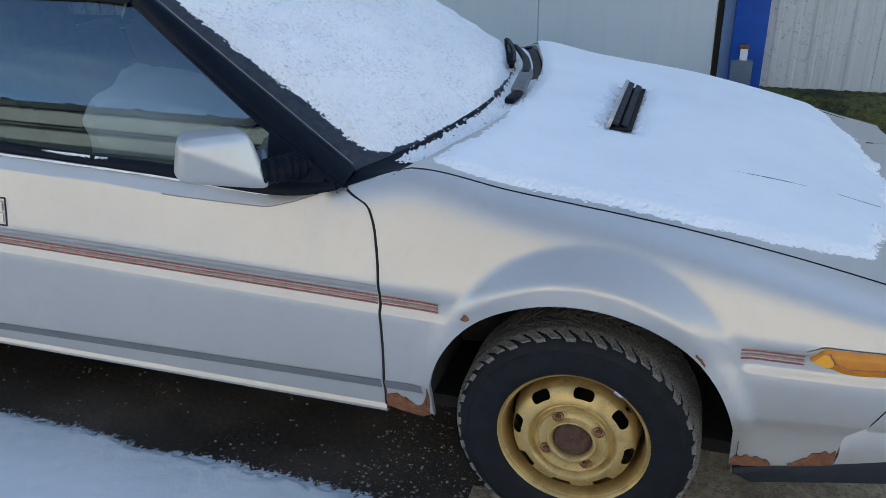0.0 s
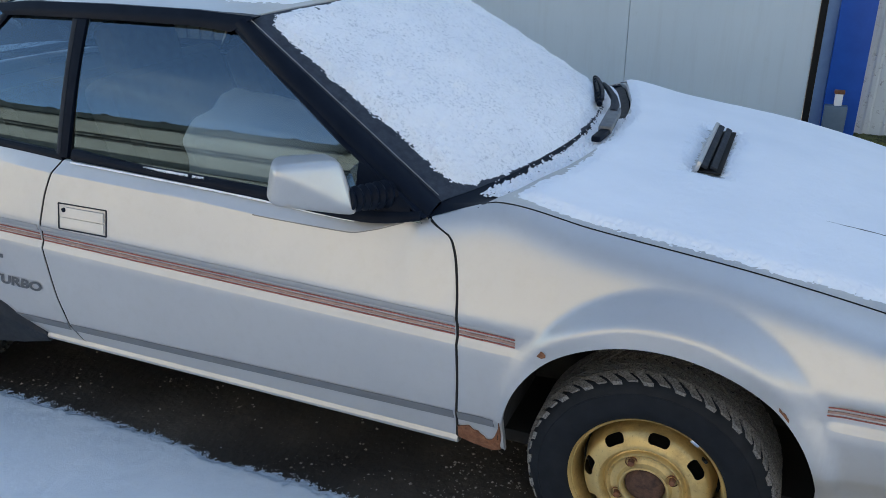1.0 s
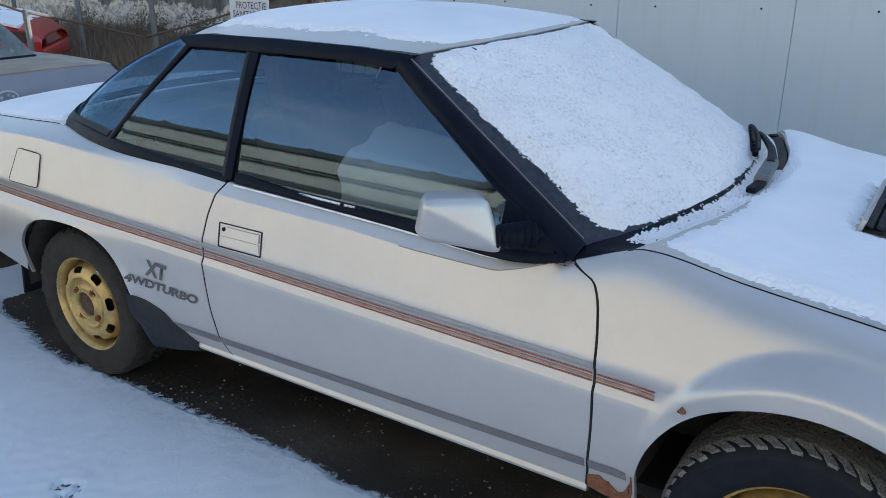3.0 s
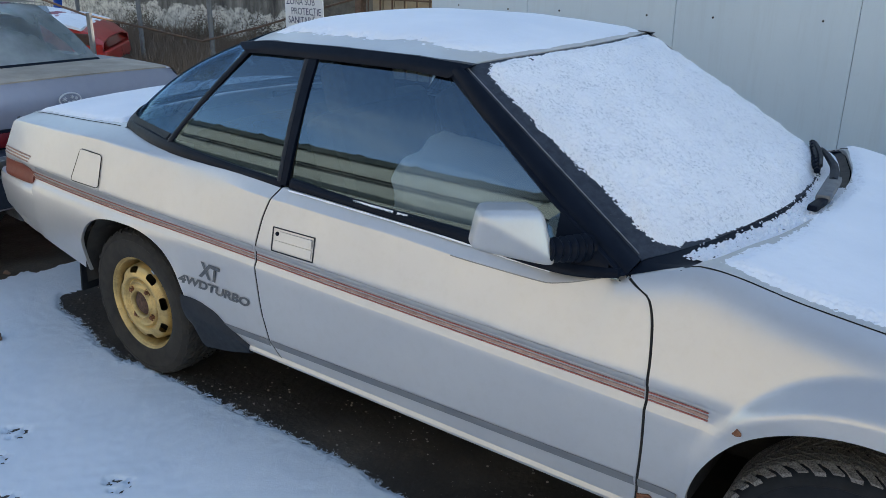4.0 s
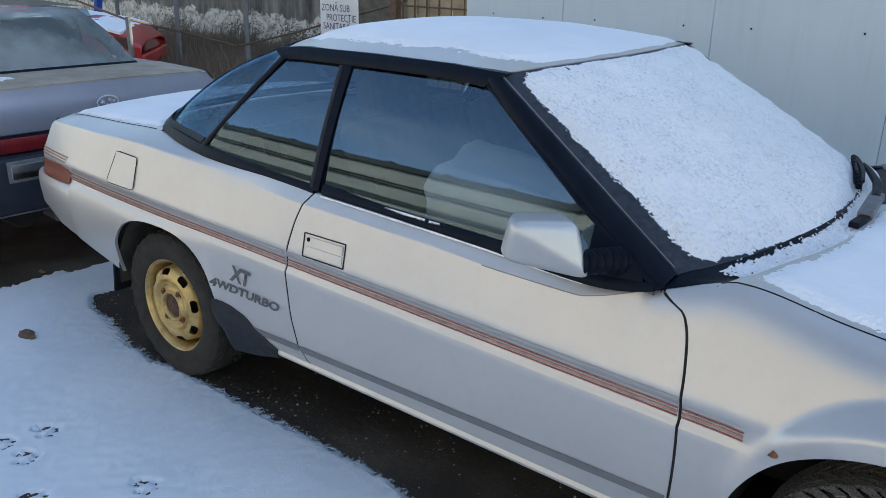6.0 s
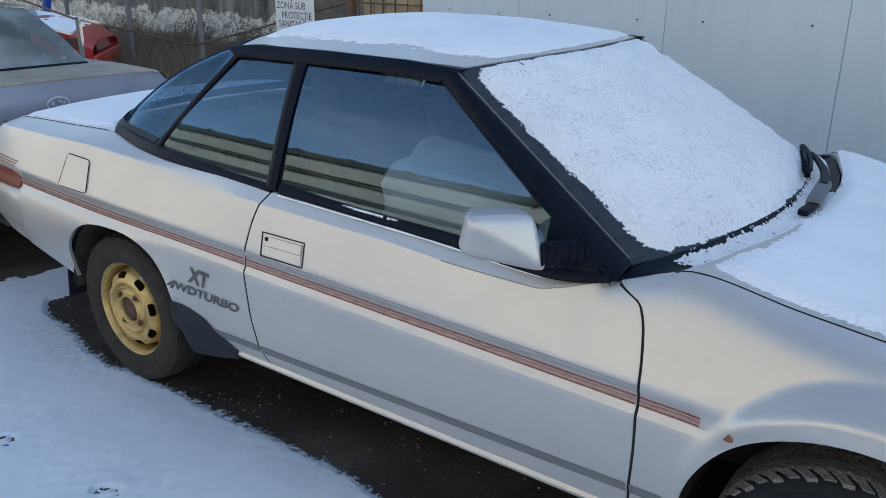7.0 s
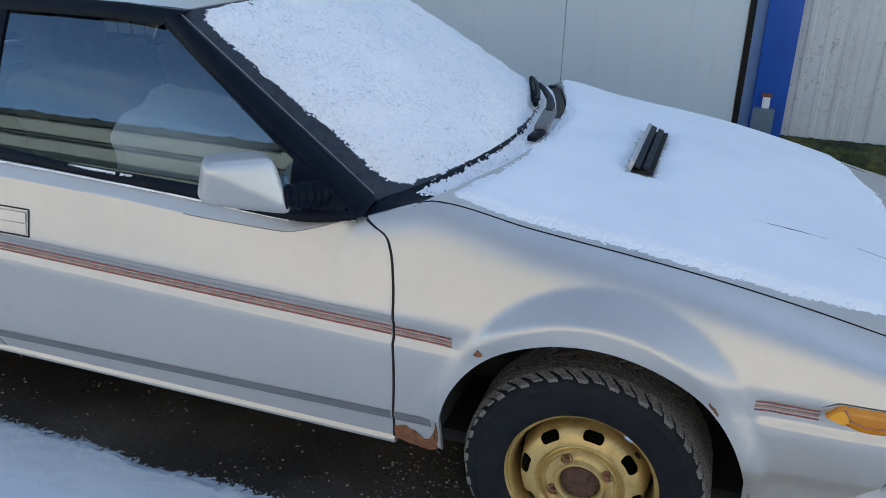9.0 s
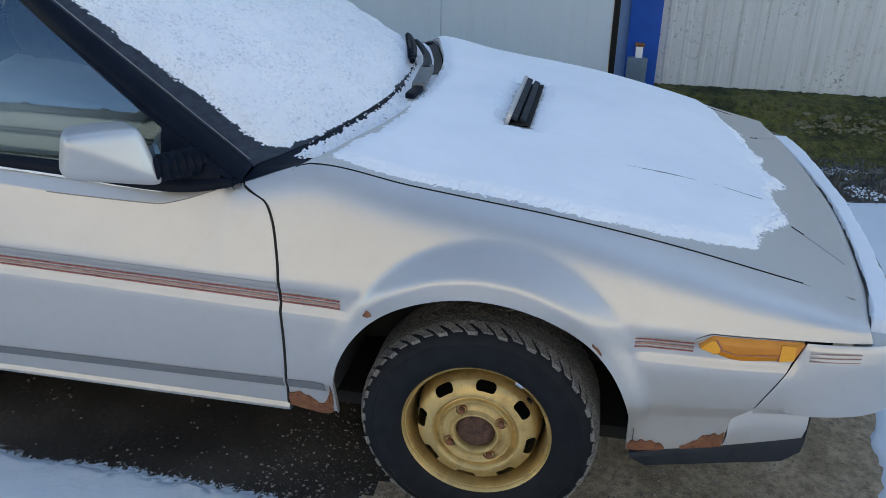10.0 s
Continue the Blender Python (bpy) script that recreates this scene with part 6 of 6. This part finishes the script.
for y, z, r in ((-0.028, 0.004, 0.013), (0.012, 0.012, 0.010), (0.034, 0.004, 0.009), (0.018, -0.012, 0.009), (-0.006, -0.014, 0.009)):
    for a in (0.3, 1.35, 2.4):
        tube([(0.046, y + 0.115 - r * math.cos(a), 0.807 + z - r * math.sin(a)), (0.046, y + 0.115 + r * math.cos(a), 0.807 + z + r * math.sin(a))], 0.0022, 5, bd)
sal("badge", bd, plain("bright_badge", (0.62, 0.63, 0.65), (0.7, 0.71, 0.73), 30, 0.4, 0.5), label="oval chrome badge")
# diffuse layer over the glass: dust, plus the pale sky reflection painted in
PALE_GLASS = glass_mat("dust_and_reflection_glass", (0.60, 0.66, 0.62), 0.03, 2.1, (0.62, 0.63, 0.58))
dn, dl = PALE_GLASS.node_tree.nodes, PALE_GLASS.node_tree.links
d_mix, d_dif, d_noise, d_ramp = dn.new("ShaderNodeMixShader"), dn.new("ShaderNodeBsdfDiffuse"), dn.new("ShaderNodeTexNoise"), dn.new("ShaderNodeMapRange")
d_dif.inputs[0].default_value = (0.58, 0.62, 0.63, 1)
d_noise.inputs["Scale"].default_value, d_noise.inputs["Detail"].default_value = 2.2, 6
d_geo = dn.new("ShaderNodeNewGeometry")
d_ramp.inputs[1].default_value, d_ramp.inputs[2].default_value, d_ramp.inputs[3].default_value, d_ramp.inputs[4].default_value = 0.36, 0.64, 0.14, 0.72
d_out = dn["Material Output"]
d_old = d_out.inputs[0].links[0].from_socket
for a, b in ((d_geo.outputs["Position"], d_noise.inputs["Vector"]), (d_noise.outputs["Fac"], d_ramp.inputs[0]), (d_ramp.outputs[0], d_mix.inputs[0]), (d_old, d_mix.inputs[1]), (d_dif.outputs[0], d_mix.inputs[2]), (d_mix.outputs[0], d_out.inputs[0])):
    dl.new(a, b)
# its cabin: rear glass, pillars, roof


def sal_glass(t, v):
    y = (2 * t - 1)
    a = Vector((-0.47 + 0.04 * (1 - y * y), y * 0.595, 0.922 + 0.008 * (1 - y * y)))
    b = Vector((-0.90 + 0.05 * (1 - y * y), y * 0.47, 1.222 + 0.02 * (1 - y * y)))
    return a.lerp(b, v) + Vector((0.02, 0, 0.02)) * math.sin(math.pi * v)


sal("rear_window", thick(sheet([[sal_glass(t, v) for v in span(0, 1, 8)] for t in span(0, 1, 16)]), 0.004), PALE_GLASS, label="rear window, dust and pale reflection in its colour")
sal("window_seal", skirt(sheet([[sal_glass(t, v) + Vector((0.004, 0, 0.004)) for v in (-0.06, -0.02, 0.03)] for t in span(0, 1, 20)]), (-0.004, 0, -0.006)), BLACK)
for s_ in (0, 1):
    b = sheet([[sal_glass(1 if s_ else 0, v), sal_glass(1 if s_ else 0, v) + Vector((-0.10, (0.05 if s_ else -0.05) * (1 - v), -0.01)), sal_glass(1 if s_ else 0, v) + Vector((-0.38 - 0.1 * v, (0.09 if s_ else -0.09) * (1 - 0.5 * v), -0.02))] for v in span(0, 1, 8)])
    sal("rear_pillar", thick(b, 0.02), GREYCAR)
    sal("side_glass", thick(sheet([[(x, (1 if s_ else -1) * (0.68 - 0.14 * v), 0.90 + 0.31 * v) for v in (0, 0.5, 1)] for x in span(-2.4, -0.9, 6)]), 0.004), GLASS)
sal("roof", thick(sheet([[(x, y, 1.222 + 0.03 * (1 - (y / 0.6) ** 2) + 0.01 * math.sin(math.pi * (x + 2.3) / 1.4)) for y in span(-0.53, 0.53, 10)] for x in span(-2.3, -0.88, 12)]), 0.03), DULL, label="dull roof")
for x in (-0.75, -3.2):
    for s_ in (1, -1):
        b = lathe([(0.10, 0.0), (0.18, -0.01), (0.25, -0.01), (0.28, 0.0), (0.29, 0.03), (0.29, 0.14), (0.25, 0.16), (0.1, 0.16)], 40)
        bmesh.ops.transform(b, matrix=pose(x, s_ * 0.70 - 0.07, 0.29), verts=b.verts)
        sal("wheel", b, RUBBER_OLD)
sal("seat", box((0.3, 1.1, 0.5), (-1.1, 0, 0.9), (0, -15, 0), 0.08, 3), GREYPLASTIC)

snow_on("boot_snow", span(-0.36, -0.04, 60), span(-0.56, -0.16, 80), lambda u, v: SAL @ Vector((u, v, sal_body_z(u, v) + 0.006)),
        lambda u, v, p: 0.030 - 0.35 * math.hypot((u + 0.26) * 1.3, (v + 0.36) * 0.75) + 2.0 * ragged(p), soft_h(0.008, 0.03), "patch of snow on the saloon's boot lid", SNOW_CAR)

# ---- behind: peeling wall, fence, bush, sign, boards, red car ----
single("wall_peeling", box((30, 0.3, 3.6), (-19.5, 8.2, 1.8)), PEEL, "old plaster wall, dark with damp and peeling", "wall", kind="structure")
single("wall_back", box((7, 0.3, 3.2), (-6.0, 8.0, 1.6)), plain("dark_plaster", (0.07, 0.062, 0.05), (0.22, 0.195, 0.155), 2.5, 0.95, bump=0.5, dist=0.03), "dark damp plaster wall", "wall", kind="structure")
fence = thing("fence", pose(-8, 5.2, 0), "sagging wire fence on grey steel posts", "fence")
for x, y, h in ((-11.4, 5.2, 1.9), (-9.48, 4.9, 2.3), (-8.07, 4.9, 2.3), (-7.98, 3.3, 0.90)):
    part("post", tube([(x, y, -0.02), (x, y, h)], 0.030, 10), STEEL, fence)
part("post", tube([(-11.5, 4.9, -0.02), (-11.4, 4.9, 0.75), (-11.25, 4.9, 1.3)], 0.06, 8), BLUE, fence, "leaning blue post")
for pts in ([(-9.0, 3.1, 1.10), (-7.98, 3.26, 0.885), (-8.05, 4.0, 0.70), (-8.2, 4.86, 0.48), (-7.2, 4.9, 0.706), (-6.29, 4.9, 0.939), (-5.57, 4.9, 1.114), (-4.6, 4.6, 1.45)], [(-14, 5.2, 1.9), (-11, 5.1, 1.75), (-8, 5.1, 1.8), (-5, 5.0, 1.9)]):
    part("wire", tube(pts, 0.012, 6), WIRE, fence, "rusty sagging cable")
sgn = thing("sign", pose(-6.35, 4.8, 0.3), "white hand-lettered notice board on a post", "sign")
part("board", box((0.56, 0.015, 0.95), (-6.385, 4.8, 1.13), bevel=0.003), PAPER, sgn)
part("sign_leg", tube([(-6.40, 4.83, -0.01), (-6.40, 4.83, 1.2)], 0.02, 8), STEEL, sgn)
for txt, z, dx in (("ZONĂ SUB", 0.985, 0.02), ("PROTECȚIE", 0.885, 0.09), ("SANITARĂ", 0.795, 0.04)):
    c = bpy.data.curves.new("letters", "FONT")
    c.body, c.size, c.resolution_u = txt, 0.10, 3
    tmp = new("tmp", c)
    bpy.context.view_layer.update()
    me_ = bpy.data.meshes.new_from_object(tmp.evaluated_get(bpy.context.evaluated_depsgraph_get()))
    bpy.data.objects.remove(tmp)
    b = bmesh.new()
    b.from_mesh(me_)
    for v in b.verts:
        v.co = (-6.66 + dx + v.co.x * 0.86, 4.789, z + v.co.y)
    part("lettering", b, INK, sgn, "blue hand lettering " + txt, flat=True)
boards = thing("board_screen", pose(-4.9, 4.6, 0), "weathered board screen behind rusty mesh", "fence")
for k in range(7):
    part("board", box((0.13, 0.03, 2.2), (-5.28 + 0.14 * k, 4.72, 1.08), bevel=0.004, seg=1), WOOD, boards)
for k in range(8):
    part("mesh_bar", tube([(-5.36 + 0.15 * k, 4.66, 0), (-5.36 + 0.15 * k, 4.66, 2.2)], 0.008, 6), WIRE, boards)
for k in range(9):
    part("mesh_bar", tube([(-5.40, 4.65, 0.5 + 0.2 * k), (-4.2, 4.65, 0.5 + 0.2 * k)], 0.008, 6), WIRE, boards)
part("screen_post", box((0.08, 0.08, 2.3), (-5.46, 4.66, 1.14), bevel=0.006), WIRE, boards)

# brown bush and scrub
tw = bmesh.new()
for k in range(4200):
    near_ = k >= 2600
    x, y = (rnd.uniform(-9.6, -6.0), rnd.uniform(4.3, 5.4)) if near_ else (rnd.uniform(-15, -6.2), rnd.uniform(5.2, 7.7))
    hgt = rnd.uniform(0.12, 0.42) * (0.8 + 0.5 * nz(x, y, 0, 0.8)) * (1.15 if near_ else 1.0)
    p = Vector((x, y, -0.02))
    for j in range(3):
        a, ln = rnd.uniform(0, 6.28), rnd.uniform(0.1, 0.35)
        q = p + Vector((math.cos(a) * ln, math.sin(a) * ln, hgt * rnd.uniform(0.5, 1)))
        s_ = Vector((0.006, 0.004, 0))
        v = [tw.verts.new(c) for c in (p - s_, p + s_, q)]
        tw.faces.new(v)
        for i in range(2):
            m_ = p.lerp(q, rnd.uniform(0.4, 0.95))
            e = m_ + Vector((rnd.uniform(-0.15, 0.15), rnd.uniform(-0.1, 0.1), rnd.uniform(0.03, 0.2)))
            v = [tw.verts.new(c) for c in (m_ - s_ * 0.6, m_ + s_ * 0.6, e)]
            tw.faces.new(v)
single("scrub", tw, TWIG, "bare brown scrub below the peeling wall", "bush", kind="stuff", flat=True)
for bx_, by_, r in ((-11.2, 7.3, 0.45), (-9.9, 7.2, 0.42), (-13.2, 7.4, 0.4), (-8.6, 7.0, 0.6), (-7.4, 6.4, 0.5)):
    bush = thing("bush", pose(bx_, by_, 0), "dark leafy bush by the peeling wall", "bush")
    st = bmesh.new()
    for j in range(9):
        a = rnd.uniform(0, 6.28)
        tube([(bx_, by_, 0), (bx_ + 0.2 * math.cos(a), by_ + 0.2 * math.sin(a), 0.12), (bx_ + r * 0.6 * math.cos(a), by_ + 0.4 * r * math.sin(a), 0.1 + r * rnd.uniform(0.4, 0.9))], lambda t: 0.014 * (1 - 0.8 * t), 5, st)
    part("stems", st, TWIG, bush)
    lv = bmesh.new()
    for j in range(1100):
        d = Vector((rnd.gauss(0, 0.45), rnd.gauss(0, 0.3), rnd.gauss(0, 0.4)))
        p = Vector((bx_, by_, 0.05 + 0.5 * r)) + d * r
        if p.z < 0.02:
            continue
        a, b_ = Vector((rnd.uniform(-1, 1), rnd.uniform(-1, 1), rnd.uniform(-1, 1))).normalized() * 0.022, Vector((rnd.uniform(-1, 1), rnd.uniform(-1, 1), rnd.uniform(-1, 1))).normalized() * 0.011
        v = [lv.verts.new(c) for c in (p - a, p + b_, p + a, p - b_)]
        lv.faces.new(v)
    part("leaves", lv, LEAFY, bush, flat=True)
# red car behind the fence
RED = pose(-9.72, 3.64, 0, 0, 0, 45)
redcar = thing("car", RED, "red car under snow behind the fence", "car")


def red(name, bm, mat, label="", parent=None):
    bmesh.ops.transform(bm, matrix=RED, verts=bm.verts)
    return part(name, bm, mat, parent or redcar, label)


rs = []
for x in span(-3.0, 0.9, 24):
    h = 0.78 - 0.10 * smooth(0.4, 0.9, x) ** 2
    zt_ = lin(x, [(-3.0, 0.9), (-0.05, 0.82), (0.5, 0.735), (0.75, 0.655), (0.85, 0.59), (0.9, 0.54)])
    rs.append([(x, y, z) for y, z in [(-h, 0.25), (-h - 0.02, 0.5), (-h, zt_ - 0.10), (-h + 0.06, zt_ - 0.02), (-h * 0.5, zt_ + 0.02), (h * 0.5, zt_ + 0.02), (h - 0.06, zt_ - 0.02), (h, zt_ - 0.1), (h + 0.02, 0.5), (h, 0.25)]])
red("body", skirt(sheet(rs), (0, 0, -0.02)), REDCAR, "red painted body")
cs = []
for x in span(-2.9, -0.45, 14):
    zt_ = lin(x, [(-2.9, 1.0), (-2.4, 1.32), (-1.2, 1.36), (-0.4, 0.84)])
    cs.append([(x, -0.70, 0.86), (x, -0.55, zt_), (x, 0.55, zt_), (x, 0.70, 0.86)])
red("cabin", sheet(cs), REDCAR)
red("windscreen", box((0.75, 1.0, 0.01), (-0.82, 0, 1.13), (0, 32, 0), 0.002), GLASS)
red("headlamp", box((0.34, 0.05, 0.13), (0.64, -0.735, 0.565), (0, 6, 8), 0.024, 3), HUBRUST, "dull headlamp recess")
red("headlamp", box((0.34, 0.05, 0.13), (0.64, 0.735, 0.565), (0, 6, -8), 0.024, 3), HUBRUST, "dull headlamp recess")
red("bumper", box((0.10, 1.30, 0.16), (0.88, 0, 0.34), bevel=0.04, seg=3), REDCAR)
for x in (0.25, -2.3):
    for y in (-0.72, 0.72):
        red("wheel", tube([(x, y - 0.08, 0.28), (x, y + 0.08, 0.28)], 0.28, 28), RUBBER)
rsn = sheet([[(x, y, lin(x, [(-3.0, 0.90), (-0.05, 0.82), (0.5, 0.735), (0.75, 0.655), (0.8, 0.62)]) + 0.022 - 0.10 * max(0, abs(y) - 0.55) + 0.01 * nz(x, y, 0, 6)) for y in span(-0.735, 0.735, 18)] for x in span(-0.5, 0.70, 14)])
bmesh.ops.transform(rsn, matrix=RED, verts=rsn.verts)
single("hood_snow", skirt(rsn, (0, 0, -0.03)), SNOW_GLASS, "snow on the red car's hood", "snow", kind="stuff")

# ---- the hall across the yard, behind the camera ----
HY = -10.0
hall = thing("building", pose(-4, HY, 0), "long cream hall with a dark roof edge", "building")
part("wall", box((70, 0.4, 5.6), (-4, HY - 0.2, 2.8)), CREAM, hall)
part("roof_edge", box((71, 1.0, 0.34), (-4, HY - 0.3, 5.78), bevel=0.02), ROOFDARK, hall)
for k in range(46):
    part("roof_rib", box((0.10, 1.02, 0.10), (-38 + 1.5 * k, HY - 0.28, 5.99), bevel=0.01), DARK, hall)
for z in (4.72, 4.55):
    part("pipe", tube([(-39, HY + 0.08, z), (31, HY + 0.08, z)], 0.035, 8), DARK, hall)
part("band", box((70, 0.05, 0.16), (-4, HY + 0.02, 3.9), bevel=0.01), ROOFDARK, hall)

# ---- crumbs along the edge of the ground snow ----
def grains(name, spots, material, label, category):
    """Many small angular grains (x, y, z, radius), joined."""
    vs_, fs_ = [], []
    for x, y, z, r in spots:
        a0, k0 = rnd.uniform(0, 6.28), len(vs_)
        for q in range(4):
            rr_ = r * rnd.uniform(0.7, 1.3)
            vs_.append((x + rr_ * math.cos(a0 + 1.57 * q), y + rr_ * math.sin(a0 + 1.57 * q), z + r * rnd.uniform(-0.1, 0.35)))
        vs_ += [(x, y, z + r * rnd.uniform(0.5, 0.9)), (x, y, z - r * 0.5)]
        for q in range(4):
            p_, n_ = k0 + q, k0 + (q + 1) % 4
            fs_ += [(p_, n_, k0 + 4), (n_, p_, k0 + 5)]
    gm_ = bpy.data.meshes.new(name)
    gm_.from_pydata(vs_, [], fs_)
    gm_.materials.append(material)
    return tagged(new(name, gm_), label, category, kind="stuff")


spots = []
while len(spots) < 8000:
    x, y = rnd.uniform(-3.4, 0.35), rnd.uniform(-0.35, 0.35)
    e = snow_edge(x, y)
    if -0.022 < e < 0.010 and rnd.random() < 0.02 + 0.98 * smooth(-0.020, 0.002, e) ** 2.2:
        r = rnd.choice((0.0009, 0.0011, 0.0013, 0.0016, 0.0020))
        spots.append((x, y, max(0.0, snow_height(x, y)) + r * 0.2, r))
grains("snow_crumbs", spots, SNOW, "fine crumbs along the edge of the snow", "snow")

# ---- snow dust on the rubble at the foot of the bank ----
spots = []
while len(spots) < 2600:
    x, y = rnd.uniform(1.0, 3.3), rnd.uniform(2.68, 3.25)
    if nz(x, y, 1, 6) + 0.6 * nz(x, y, 2, 17) > 0.12 + 0.25 * smooth(2.85, 3.25, y):
        r = rnd.choice((0.003, 0.004, 0.006, 0.009))
        spots.append((x, y, max(0.0, bank_z(x, y)) + r * 0.2, r))
grains("snow_dust", spots, SNOW, "snow dust caught on the rubble", "snow")
spots = []
while len(spots) < 1500:
    x, y = rnd.uniform(1.0, 3.3), rnd.uniform(2.6, 3.2)
    r = rnd.choice((0.004, 0.006, 0.008, 0.013))
    spots.append((x, y, max(0.0, bank_z(x, y)) + r * 0.2, r))
grains("rubble", spots, plain("dark_rubble", (0.03, 0.03, 0.03), (0.16, 0.16, 0.155), 40, 0.9), "dark wet rubble below the mossy bank", "rubble")

# ---- loose grit on the asphalt ----
GRIT = plain("grit", (0.07, 0.06, 0.05), (0.42, 0.39, 0.35), 90, 0.9)
spots = []
while len(spots) < 4600:
    x, y = rnd.choice((rnd.uniform(-3.4, 1.1), rnd.uniform(-0.6, 1.0))), -0.1 + abs(rnd.gauss(0, 0.38))
    if snow_edge(x, y) < -0.01 and rnd.random() < 0.35 + 0.9 * nz(x, y, 3, 3.1) + 0.5 * smooth(-0.7, -0.3, x):
        r = rnd.choice((0.0012, 0.0012, 0.0016, 0.0016, 0.002, 0.0025, 0.003, 0.0045, 0.0055))
        spots.append((x, y, 0.0005 + r * 0.3 + (0.006 if x > -0.4 else 0), r))
grains("gravel", spots, GRIT, "loose pale grit on the wet asphalt", "gravel")

# ---- frost left on the belt moulding under the side window ----
spots = []
for k in range(1500):
    x = -1.27 + 0.11 * rnd.uniform(-1, 1) * rnd.uniform(0.2, 1)
    if nz(x, 0.3, 0, 45) < -0.45:
        continue
    z = cur(x, [(-1.64, 0.914), (-1.4, 0.898), (-1.0, 0.888)]) + 0.0015 - abs(rnd.gauss(0, 0.0022))
    spots.append((x, pane_y(x, z) - 0.0155, z, rnd.choice((0.0008, 0.001, 0.0014, 0.0018))))
grains("belt_frost", spots, SNOW_CAR, "crumbs of frost on the black belt moulding", "frost")

# ---- beads of melt water ----
beads = bmesh.new()
for k in range(70):
    v, t = rnd.uniform(0.03, 0.95), rnd.uniform(0.004, 0.036)
    p = screen(t, v) + Vector((0.0025, 0, 0.0052))
    bmesh.ops.create_icosphere(beads, subdivisions=1, radius=rnd.choice((0.001, 0.0013, 0.0016, 0.0024)), matrix=Matrix.Translation(p) @ Matrix.Diagonal((1, 1, 0.6, 1)))
single("water_beads", beads, plain("wet_frost", (0.04, 0.045, 0.055), (0.10, 0.11, 0.13), 60, 0.12, bump=0.0), "beads of melt water on the paint and screen edge", "water", kind="stuff")
